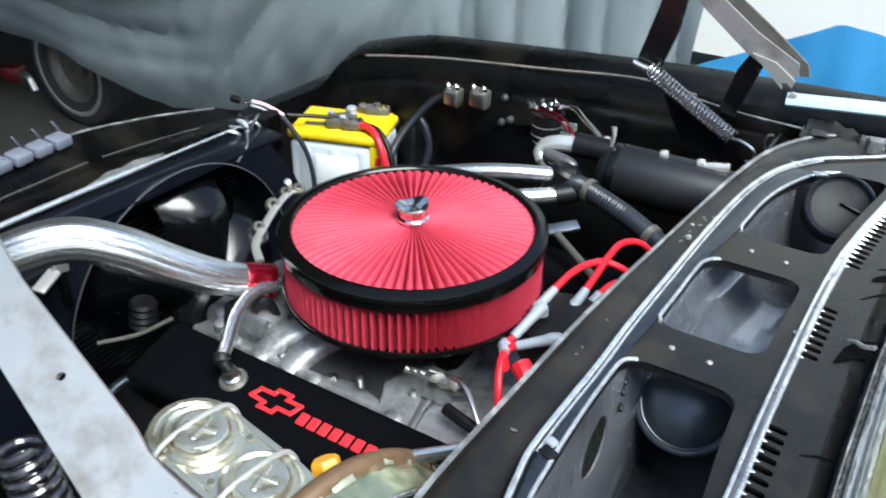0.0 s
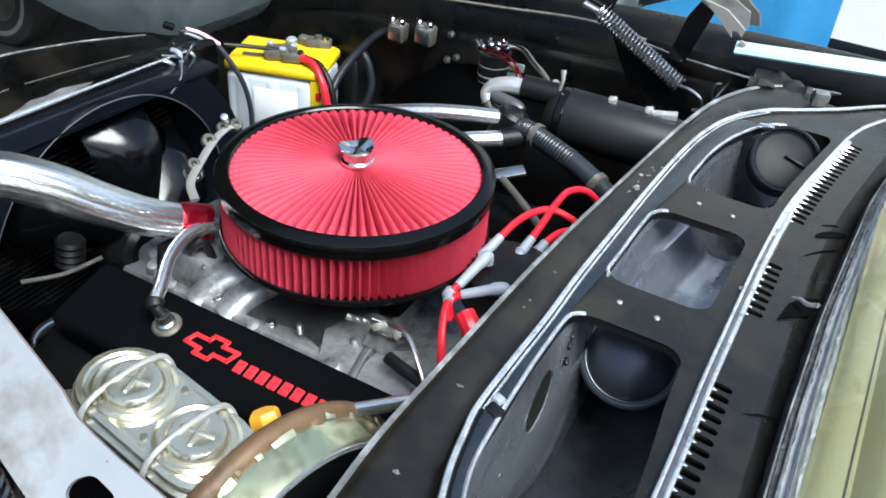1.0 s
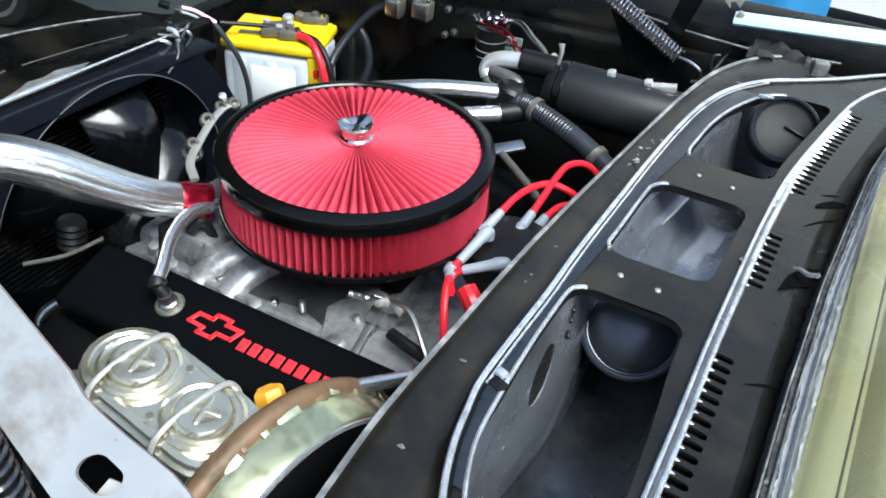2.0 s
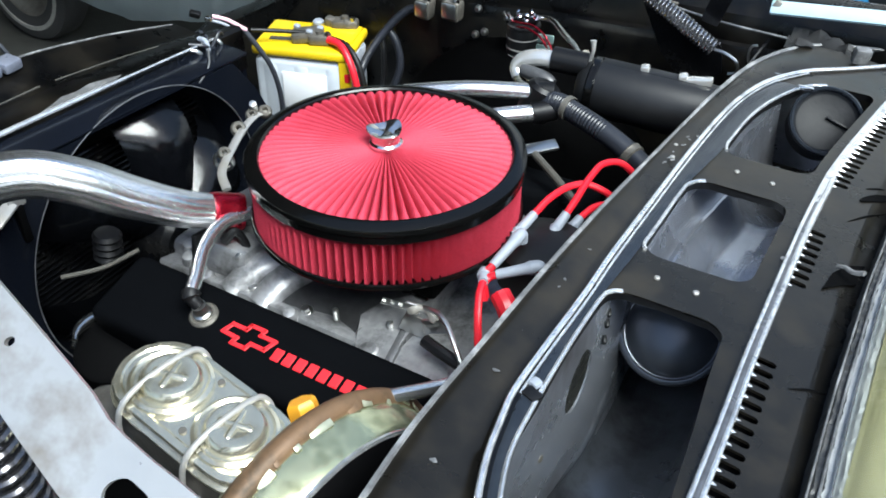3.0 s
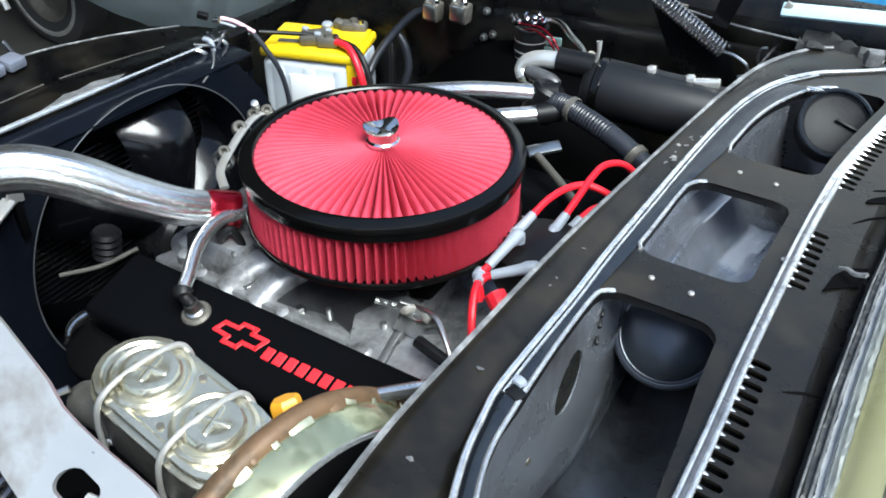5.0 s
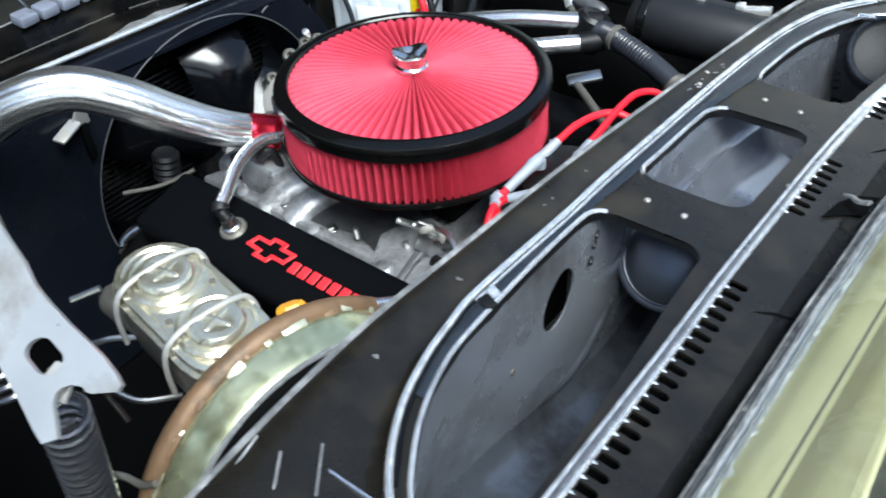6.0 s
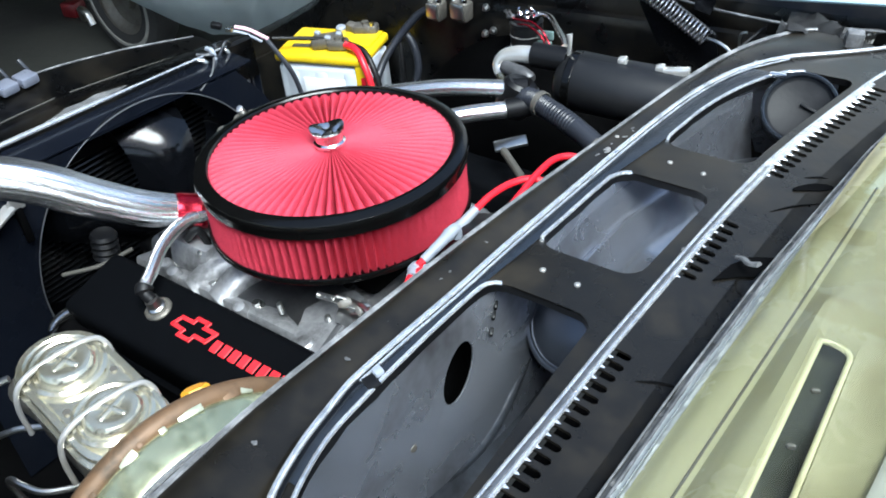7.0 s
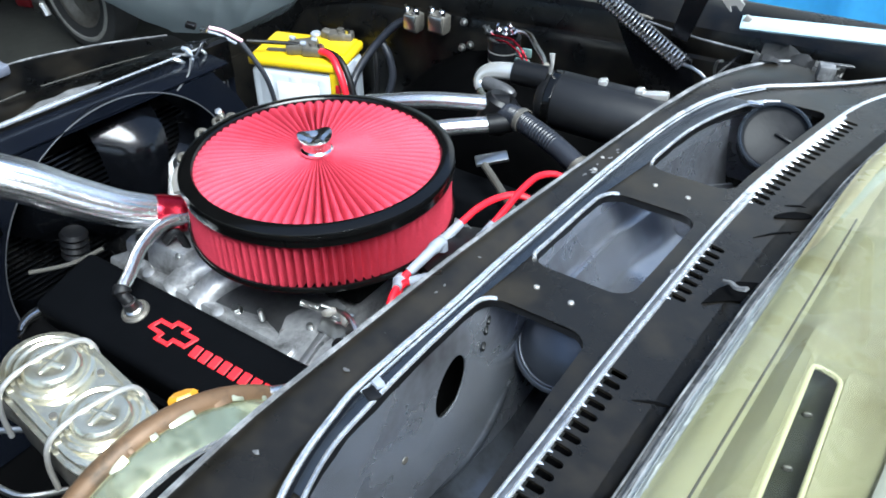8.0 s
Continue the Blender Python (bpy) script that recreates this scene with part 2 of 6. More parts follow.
def part(name, bm, mat, parent=None, label="", smooth=True):
    """Links a bmesh, given in world metres, as one mesh under a thing or a part."""
    bmesh.ops.recalc_face_normals(bm, faces=bm.faces)
    if parent:
        bmesh.ops.translate(bm, verts=bm.verts, vec=-base_of(parent))
    me = bpy.data.meshes.new(name)
    bm.to_mesh(me)
    bm.free()
    me.materials.append(mat)
    if smooth:
        me.shade_smooth()
        me.set_sharp_from_angle(angle=radians(35))
    ob = new(name, me)
    ob.parent = parent
    if label:
        ob["label"] = label
    return ob


def curve_points(pts, steps=8, closed=False):
    """A smooth line through the points."""
    p = [Vector(q) for q in pts]
    if len(p) < 3:
        return [p[0].lerp(p[-1], i / steps) for i in range(steps + 1)]
    out = []
    n = len(p)
    for i in range(n if closed else n - 1):
        if closed:
            a, b, c, d = p[i - 1], p[i], p[(i + 1) % n], p[(i + 2) % n]
        else:
            b, c = p[i], p[i + 1]
            a = p[i - 1] if i else b * 2 - c
            d = p[i + 2] if i + 2 < n else c * 2 - b
        for k in range(steps):
            t = k / steps
            out.append(0.5 * (2 * b + (c - a) * t + (2 * a - 5 * b + 4 * c - d) * t * t + (3 * b - a - 3 * c + d) * t ** 3))
    if not closed:
        out.append(p[-1])
    return out


def tube(bm, line, r, sides=12, cap=True, closed=False, flat=1.0, flute=0.0):
    """A round (or flattened) bar along a line; r is a number or a function of the share of the way."""
    rings = []
    n = len(line)
    up = Vector((0.03, 0.05, 1)).normalized()
    for i, p in enumerate(line):
        if closed:
            d = line[(i + 1) % n] - line[i - 1]
        else:
            d = line[min(i + 1, n - 1)] - line[max(i - 1, 0)]
        d.normalize()
        u = up - d * up.dot(d)
        if u.length < 0.05:
            u = Vector((1, 0, 0)) - d * d.x
        u.normalize()
        w = d.cross(u)
        up = u
        rad = r(i / (n - 1)) if callable(r) else r
        ring = []
        for k in range(sides):
            a = 2 * math.pi * k / sides
            ripple = 1.0
            if flute:
                ripple += flute * (noise.noise(Vector((2.6 * math.cos(a), 2.6 * math.sin(a), i * 0.015 + 3))) + 0.7 * noise.noise(Vector((7 * math.cos(a), 7 * math.sin(a), i * 0.012))))
            ring.append(bm.verts.new(p + (u * math.cos(a) * flat + w * math.sin(a)) * rad * ripple))
        rings.append(ring)
    for i in range(n if closed else n - 1):
        a, b = rings[i], rings[(i + 1) % n]
        for k in range(sides):
            bm.faces.new((a[k], a[(k + 1) % sides], b[(k + 1) % sides], b[k]))
    if cap and not closed:
        bm.faces.new(list(reversed(rings[0])))
        bm.faces.new(rings[-1])
    return bm


def tube_bm(pts, r, sides=12, steps=8, **kw):
    return tube(bmesh.new(), curve_points(pts, steps), r, sides, **kw)


def lathe(bm, profile, m, sides=48, wave=None):
    """Turns (radius, height) points round the local z axis of m. wave(k, i) may shift a radius."""
    rings = []
    for i, (r, z) in enumerate(profile):
        if r < 1e-6:
            rings.append([bm.verts.new(m @ Vector((0, 0, z)))])
            continue
        ring = []
        for k in range(sides):
            a = 2 * math.pi * k / sides
            rr, zz = (r, z) if wave is None else wave(k, i, r, z)
            ring.append(bm.verts.new(m @ Vector((rr * math.cos(a), rr * math.sin(a), zz))))
        rings.append(ring)
    for a, b in zip(rings, rings[1:]):
        for k in range(sides):
            j = (k + 1) % sides
            if len(a) == 1 and len(b) == 1:
                continue
            if len(a) == 1:
                bm.faces.new((a[0], b[k], b[j]))
            elif len(b) == 1:
                bm.faces.new((a[k], a[j], b[0]))
            else:
                bm.faces.new((a[k], a[j], b[j], b[k]))
    return bm


def lathe_bm(profile, m, sides=48, wave=None):
    return lathe(bmesh.new(), profile, m, sides, wave)


def box(bm, size, m, bevel=0.0, segments=2):
    made = bmesh.ops.create_cube(bm, size=1, matrix=m @ Matrix.Diagonal((*size, 1)))
    if bevel:
        vs = set(made["verts"])
        es = [e for e in bm.edges if e.verts[0] in vs and e.verts[1] in vs]
        bmesh.ops.bevel(bm, geom=es, offset=bevel, segments=segments, affect="EDGES", profile=0.5)
    return bm


def box_bm(size, m, bevel=0.0, segments=2):
    return box(bmesh.new(), size, m, bevel, segments)


def plate(outline, holes, depth, to3d, bevel=0.0, into=None):
    """A sheet with holes. Outline and holes are lists of (u, v); to3d(u, v, w) lays it out, w running from 0 to depth."""
    bm = into or bmesh.new()
    start = len(bm.verts)
    edges = []
    for loop in [outline, *holes]:
        vs = [bm.verts.new((u, v, 0)) for u, v in loop]
        edges += [bm.edges.new((vs[i - 1], vs[i])) for i in range(len(vs))]
    faces = [g for g in bmesh.ops.triangle_fill(bm, edges=edges, use_beauty=True, use_dissolve=False)["geom"] if isinstance(g, bmesh.types.BMFace)]
    back = bmesh.ops.extrude_face_region(bm, geom=faces)
    for v in [g for g in back["geom"] if isinstance(g, bmesh.types.BMVert)]:
        v.co.z = depth
    bm.verts.ensure_lookup_table()
    for v in list(bm.verts)[start:]:
        v.co = to3d(*v.co)
    return bm


def rounded(x0, y0, x1, y1, r, n=5):
    pts = []
    for cx, cy, a in ((x1 - r, y1 - r, 0), (x0 + r, y1 - r, 90), (x0 + r, y0 + r, 180), (x1 - r, y0 + r, 270)):
        for i in range(n + 1):
            t = radians(a + 90 * i / n)
            pts.append((cx + r * math.cos(t), cy + r * math.sin(t)))
    return pts


def dense(loop, step):
    out = []
    for i, a in enumerate(loop):
        b = loop[(i + 1) % len(loop)]
        n = max(1, int(math.dist(a, b) / step))
        out += [(a[0] + (b[0] - a[0]) * k / n, a[1] + (b[1] - a[1]) * k / n) for k in range(n)]
    return out


def axes(o, z, x=(1, 0, 0)):
    """A frame at o whose local z runs along z and whose local x leans to x."""
    z = Vector(z).normalized()
    x = Vector(x)
    x = (x - z * x.dot(z)).normalized()
    y = z.cross(x)
    m = Matrix((x, y, z)).transposed().to_4x4()
    return Matrix.Translation(o) @ m


def hexbolt(parent, at, axis=(0, 0, 1), r=0.006, h=0.005, name="bolt", mat=None):
    m = axes(at, axis)
    bm = lathe_bm([(0, -0.002), (r * 1.35, -0.002), (r * 1.35, 0.0008), (r * 1.05, 0.0012)], m, 18)
    lathe(bm, [(r, 0.001), (r, h * 0.85), (r * 0.85, h), (0, h)], m, 6)
    return part(name, bm, mat or BOLT, parent)


def coil(bm, a, b, radius, wire, turns, sides=7):
    a, b = Vector(a), Vector(b)
    m = axes(a, b - a)
    h = (b - a).length
    n = int(turns * 14)
    line = [m @ Vector((radius * math.cos(2 * math.pi * turns * i / n), radius * math.sin(2 * math.pi * turns * i / n), h * i / n)) for i in range(n + 1)]
    return tube(bm, line, wire, sides)


# ================= the car's cowl =================
def cz(y):
    """Height of the cowl's top across the car."""
    return 0.98 - 0.065 * (y - 0.69)


CENTRE = 0.81
FRONT = [(-0.210, 0.02), (-0.232, 0.19), (-0.242, 0.26), (-0.249, 0.32), (-0.256, 0.40), (-0.2575, 0.50), (-0.2585, 0.66), (-0.2565, 0.78), (-0.250, 0.93), (-0.243, 1.08), (-0.237, 1.19), (-0.220, 1.33), (-0.18, 1.44), (-0.13, 1.49), (-0.03, 1.53)]
OPENINGS = [(-0.188, 0.270, -0.080, 0.656), (-0.188, 0.731, -0.078, 0.916), (-0.182, 1.000, -0.070, 1.300)]
car = thing("car_body", (-0.4, CENTRE, 0.3), "black painted front of an old car with open engine bay", "car")
cowl = car
SEAL_LINE = [(-0.09, 0.245), (-0.135, 0.287), (-0.169, 0.338), (-0.189, 0.390), (-0.2003, 0.44), (-0.2055, 0.472), (-0.2072, 0.53), (-0.2080, 0.62), (-0.2110, 0.71), (-0.2120, 0.83), (-0.2125, 0.96), (-0.2100, 1.08), (-0.2030, 1.17), (-0.184, 1.255), (-0.145, 1.328), (-0.095, 1.375), (-0.045, 1.425), (0.02, 1.50), (0.10, 1.56)]
EDGE_Y = [0.270, 0.300, 0.330, 0.355, 0.39, 0.43, 0.48, 0.55, 0.62, 0.65, 0.73, 0.80, 0.87, 0.90, 1.00, 1.095, 1.142, 1.19, 1.23, 1.265, 1.300]
EDGE_X = [-0.104, -0.126, -0.145, -0.160, -0.173, -0.182, -0.185, -0.191, -0.192, -0.192, -0.1895, -0.190, -0.191, -0.189, -0.179, -0.1775, -0.173, -0.164, -0.153, -0.138, -0.120]


RIDGE = ((-0.036, 0.05), (-0.042, 0.30), (-0.0455, 0.43), (-0.048, 0.52), (-0.0518, 0.62), (-0.0540, 0.74), (-0.0555, 0.87), (-0.0530, 1.0), (-0.046, 1.08), (-0.0385, 1.145), (-0.0200, 1.29), (-0.006, 1.355), (0.015, 1.41), (0.05, 1.47))


def ridge_x(y):
    return float(np.interp(y, [p[1] for p in RIDGE], [p[0] for p in RIDGE]))


def bay(x0, y0, x1, y1):
    """Outline of a bay whose front edge follows the curved rail."""
    loop = []
    for x, y in dense(rounded(x0, y0, x1, y1, 0.022), 0.02):
        rear = x1 + max(0, ridge_x(y) + 0.050) + float(np.interp(y, (0.30, 0.40, 0.50, 0.662), (0.020, 0.018, 0.012, 0.0)))
        front = float(np.interp(y, EDGE_Y, EDGE_X))
        loop.append((rear + (x - x1) * (front - rear) / (x0 - x1), y))
    return loop



def cowl_height(x, y):
    # a shallow gutter under the seal, and a raised rear lip
    h = cz(y)
    if x < -0.2:
        h -= 0.004 * min(1, (-0.2 - x) / 0.05)
    return h


def seal_x(y):
    return float(np.interp(y, [p[1] for p in SEAL_LINE], [p[0] for p in SEAL_LINE]))


outline = dense([(-0.04, 0.225), *SEAL_LINE[:-2], (0.06, 1.53), (0.03, 1.44), (-0.004, 1.34), (-0.020, 1.267), (-0.031, 1.173), (-0.048, 1.01), (-0.054, 0.94), (-0.054, 0.72), (-0.048, 0.50), (-0.044, 0.40), (-0.040, 0.24)], 0.03)
holes = [bay(*o) for o in OPENINGS]
cowl_top = part("cowl_top", plate(outline, holes, -0.0025, lambda u, v, w: Vector((u, v, cowl_height(u, v) + w))), SATIN_BLACK, cowl)
# front rail, pressed into a shallow gutter beside the trim
RAIL = ((0.0, -0.004), (0.06, -0.0015), (0.18, -0.0005), (0.34, -0.0012), (0.50, -0.0032), (0.64, -0.0062), (0.76, -0.0085), (0.85, -0.0078), (0.93, -0.0035), (1.0, -0.0012))
bm = bmesh.new()
prev = None
for i in range(170):
    y = 0.03 + 1.43 * i / 169
    a = float(np.interp(y, [p[1] for p in FRONT], [p[0] for p in FRONT]))
    b = seal_x(y) if y > 0.245 else -0.09 + 0.9 * (0.245 - y)
    row = []
    for f, dz in RAIL:
        x = a + (b - a) * f
        row.append(bm.verts.new((x, y, cz(y) + dz * min(1, (b - a) / 0.045) + 0.0005 * noise.noise(Vector((x * 60, y * 22, 7))))))
    if prev:
        for p, q, r, t in zip(prev, prev[1:], row[1:], row):
            bm.faces.new((p, q, r, t))
    prev = row
part("front_rail", bm, SATIN_BLACK, cowl, "satin black rail pressed into a gutter")
# turned-down flange along the front edge
bm = bmesh.new()
line = curve_points([(x, y, cz(y) - 0.006) for x, y in FRONT], 6)
prev = None
for p in line:
    row = [bm.verts.new(p + Vector((0, 0, 0.002))), bm.verts.new(p + Vector((-0.004, 0, -0.003))), bm.verts.new(p + Vector((-0.003, 0, -0.022))), bm.verts.new(p + Vector((0.004, 0, -0.024)))]
    if prev:
        for a, b, c, d in zip(prev, prev[1:], row[1:], row):
            bm.faces.new((a, b, c, d))
    prev = row
part("front_flange", bm, CHIPPED, cowl)
part("flange_edge", tube_bm([(x - 0.002, y, cz(y) - 0.0045) for x, y in FRONT[1:]], 0.0030, 10, 14, flute=0.35), WORN_EDGE, cowl)
# turned-down lips of the bays
for (x0, y0, x1, y1) in OPENINGS:
    loop = bay(x0, y0, x1, y1)
    bm = bmesh.new()
    rows = []
    for x, y in loop:
        h = cowl_height(x, y)
        rows.append([bm.verts.new((x, y, h - 0.001)), bm.verts.new((x, y, h - 0.010 - 0.0025 * noise.noise(Vector((x * 70, y * 70, 5)))))])
    for a, b in zip(rows, rows[1:] + rows[:1]):
        bm.faces.new((a[0], a[1], b[1], b[0]))
    part("bay_lip", bm, RUBBER, cowl)
    # rolled edge along the front of the bay
    def ex(y):
        return float(np.interp(y, EDGE_Y, EDGE_X)) - 0.001

    pts = [(ex(y0 + 0.006) + 0.004, y0 + 0.006)] + [(ex(y0 + f * (y1 - y0)), y0 + f * (y1 - y0)) for f in (0.08, 0.2, 0.35, 0.5, 0.65, 0.8)] + [(ex(y1 - 0.022), y1 - 0.022), (ex(y1) + 0.005, y1 - 0.007), (ex(y1) + 0.013, y1 - 0.002)]
    bm = tube_bm([(x, y, cowl_height(x, y) + 0.001) for x, y in pts], 0.0023, 8, 6)
    part("rolled_edge", bm, SEAL, cowl)

# the plenum's trough below the bays
bm = bmesh.new()
WALL_Y = [0.28, 0.36, 0.44, 0.52, 0.585, 0.64, 0.68, 0.73, 0.80, 1.0, 1.2, 1.32]
WALL_X = [-0.150, -0.204, -0.207, -0.199, -0.192, -0.186, -0.186, -0.192, -0.198, -0.192, -0.190, -0.180]


def wall_x(y, dz):
    mid = sum(float(np.interp(y + d, WALL_Y, WALL_X)) for d in (-0.05, -0.03, -0.015, 0.0, 0.015, 0.03, 0.05)) / 7
    lean = mid + 0.03 * (-dz - 0.065)
    f = min(1, max(0, (dz + 0.055) / 0.045))
    f = f * f * (3 - 2 * f)
    return lean + (float(np.interp(y, EDGE_Y, EDGE_X)) - 0.003 - lean) * f


# front wall carries an oval hole: it is a sheet of its own
HOLE_Y, HOLE_Z = 0.588, 0.913
wall = plate(dense([(0.272, -0.006), (0.272, -0.204), (1.30, -0.204), (1.30, -0.006)], 0.02),
             [[(HOLE_Y + 0.0185 * math.cos(a) + 0.014 * math.sin(a), HOLE_Z - cz(HOLE_Y) + 0.032 * math.sin(a) - 0.006 * math.cos(a)) for a in [2 * math.pi * i / 28 for i in range(28)]]],
             -0.002, lambda u, v, w: Vector((wall_x(u, v) - w, u, cz(u) + v)))
part("front_wall", wall, PLENUM_LIT, cowl)
ys = [0.27 + i * 0.01 for i in range(104)]
rows = []
for y in ys:
    hump = 0.030 * math.exp(-((y - 0.79) / 0.05) ** 2) + 0.03 * math.exp(-((y - 0.36) / 0.06) ** 2)
    row = []
    rx = max(0, ridge_x(y) + 0.050)
    xw = wall_x(y, -0.200)
    for x, dz in ((xw + 0.0015, -0.200), (xw + 0.007, -0.211), (xw + 0.018, -0.219), (max(xw + 0.03, -0.13), -0.222), (-0.095 + rx, -0.205), (-0.073 + rx, -0.15), (-0.060 + rx, -0.05), (-0.055 + rx, -0.004)):
        lift = hump * max(0, 1 - abs(x + 0.125) / 0.06)
        row.append(bm.verts.new((x, y, cz(y) + dz + lift)))
    rows.append(row)
for a, b in zip(rows, rows[1:]):
    for k in range(len(a) - 1):
        bm.faces.new((a[k], a[k + 1], b[k + 1], b[k]))
part("plenum_trough", bm, TROUGH_SHADED, cowl)
for y, s in ((0.272, 1), (1.315, -1)):
    part("end_wall", plate([(-0.186, -0.004), (-0.192, -0.08), (-0.165, -0.15), (-0.095, -0.15), (-0.066, -0.08), (-0.064, -0.004)], [], 0.002 * s, lambda u, v, w: Vector((u, y + w, cz(y) + v))), PLENUM_LIT, cowl)
# rounded blower bulge beside the strap
BLOWER = axes((-0.140, 0.726, 0.893), (0.10, -0.74, 0.66))
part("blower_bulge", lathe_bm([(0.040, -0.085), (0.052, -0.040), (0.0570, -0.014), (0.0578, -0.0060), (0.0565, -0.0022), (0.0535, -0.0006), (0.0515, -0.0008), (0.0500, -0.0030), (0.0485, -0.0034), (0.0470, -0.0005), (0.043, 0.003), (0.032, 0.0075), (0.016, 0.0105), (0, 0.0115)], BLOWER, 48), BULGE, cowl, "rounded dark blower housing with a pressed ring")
part("trough_rib", tube_bm([(-0.115, 0.50, cz(0.5) - 0.212), (-0.125, 0.40, cz(0.4) - 0.205), (-0.14, 0.33, cz(0.33) - 0.185)], 0.009, 10, flat=0.6), TROUGH_SHADED, cowl)
# shallow pressed tray under the middle bays
bm = bmesh.new()
prev = None
for i in range(78):
    y = 0.742 + 0.493 * i / 77
    deep = float(np.interp(y, (0.742, 0.755, 0.79, 0.90, 1.03, 1.08, 1.15, 1.235), (1.30, 1.12, 1.0, 0.96, 1.05, 1.3, 1.6, 2.1)))
    front = float(np.interp(y, EDGE_Y, EDGE_X)) - 0.004
    rx = max(0, ridge_x(y) + 0.050)
    row = []
    for f, dz in ((0.0, -0.008), (0.02, -0.024), (0.05, -0.040), (0.09, -0.056), (0.12, -0.0605), (0.145, -0.0585), (0.165, -0.0555), (0.19, -0.0560), (0.22, -0.063), (0.28, -0.081), (0.38, -0.094), (0.52, -0.101), (0.66, -0.100), (0.80, -0.086), (0.90, -0.058), (0.97, -0.024), (1.0, -0.004)):
        x = front + f * (-0.064 + rx - front)
        lift = 0.016 * math.exp(-((y - 0.785) / 0.03) ** 2 - ((x + 0.105) / 0.022) ** 2)
        row.append(bm.verts.new((x, y, cz(y) + dz * deep + lift + 0.0012 * noise.noise(Vector((x * 40, y * 18, 3))))))
    if prev:
        for a, b, c, d in zip(prev, prev[1:], row[1:], row):
            bm.faces.new((a, b, c, d))
    prev = row
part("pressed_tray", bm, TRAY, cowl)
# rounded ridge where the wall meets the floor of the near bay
part("floor_bead", tube_bm([(wall_x(y, dz) - 0.004, y, cz(y) + dz) for y, dz in ((0.50, -0.208), (0.56, -0.203), (0.61, -0.194), (0.65, -0.176), (0.69, -0.152), (0.74, -0.128))], lambda t: 0.001 + 0.0085 * math.sin(math.pi * min(0.99, t + 0.01)) ** 0.7, 20, 8), TROUGH_SHADED, cowl)
# screw stud and scuffs on the wall
hexbolt(cowl, (wall_x(0.515, -0.117) + 0.001, 0.515, 0.875), (1, -0.15, 0.12), 0.0045, 0.006, "wall_stud", IRON)
for y, dz in ((0.648, -0.040), (0.640, -0.055), (0.655, -0.032)):
    part("burr", box_bm((0.004, 0.009, 0.007), pose(wall_x(y, dz) + 0.002, y, cz(y) + dz, 20, 10, 30), 0.0015), RUBBER, cowl)
# black sheet added behind the oval hole, in place of its deep shade
part("hole_dark_sheet", box_bm((0.006, 0.14, 0.14), pose(-0.228, HOLE_Y + 0.006, HOLE_Z - 0.016)), DULL_BLACK, cowl, smooth=False)
# rear ridge beside the louvres
part("rear_ridge", tube_bm([(x - 0.002, y, cz(y) + 0.004) for x, y in RIDGE], lambda t: 0.0025 + 0.0014 * min(1, max(0, (t - 0.45) / 0.2)), 10, 8), SEAL, cowl)
part("louvre_edge", tube_bm([(x + 0.006, y, cz(y) + 0.0055) for x, y in RIDGE[:8]], lambda t: 0.0025 + 0.0010 * min(1, max(0, (t - 0.6) / 0.2)), 10, 8), SEAL, cowl)

# glossy rounded flats beside the ridge and beside the bays' front edge
def flat_band(name, y0, y1, inner, outer, rise, mat):
    bm = bmesh.new()
    prev = None
    for i in range(90):
        y = y0 + (y1 - y0) * i / 89
        a, b = inner(y), outer(y)
        row = []
        for f, h in ((0, 0.0), (0.25, 0.75), (0.5, 1.0), (0.75, 0.75), (1, 0.0)):
            x = a + (b - a) * f
            row.append(bm.verts.new((x, y, cz(y) + rise + 0.0012 * h + 0.0003 * noise.noise(Vector((x * 90, y * 60, 2))))))
        if prev:
            for p, q, r, t in zip(prev, prev[1:], row[1:], row):
                bm.faces.new((p, q, r, t))
        prev = row
    part(name, bm, mat, cowl)


flat_band("ridge_flat", 0.10, 0.95, lambda y: ridge_x(y) - 0.001, lambda y: ridge_x(y) + 0.0065, 0.0055, RIDGE_GREY)
flat_band("rail_flat", 0.36, 1.27, lambda y: float(np.interp(y, [p[1] for p in SEAL_LINE], [p[0] for p in SEAL_LINE])) + 0.003, lambda y: float(np.interp(y, EDGE_Y, EDGE_X)) - 0.002, 0.0008, WORN_GLOSS)

# louvred strip
LOUVRES = [(0.20, 0.628), (0.750, 0.872), (0.982, 1.285)]


def shift(y):
    return ridge_x(y) + 0.0505


def strip_z(x, y):
    """Top of the louvred strip and of the sloping strip behind it."""
    u = x - shift(y)
    return cz(y) + (0.006 - 0.13 * max(0, u + 0.05) if u < 0.004 else -0.001 - 0.42 * (u - 0.004))


louvre = car
slots = []
for a, b in LOUVRES:
    n = int((b - a) / 0.0148)
    for i in range(n):
        y = a + (i + 0.5) * (b - a) / n
        slots.append(rounded(-0.0445, y - 0.0042, -0.0255, y + 0.0042, 0.0040, 3))
strip = plate(dense([(-0.05, 0.02), (0.004, 0.02), (0.004, 1.42), (-0.05, 1.42)], 0.03), slots, -0.003,
              lambda u, v, w: Vector((u + shift(v), v, cz(v) + 0.006 - 0.13 * max(0, u + 0.05) + w)))
louvre_sheet = part("louvre_sheet", strip, SATIN_BLACK, louvre, "black strip with rows of narrow slots")
bm = bmesh.new()
rows = []
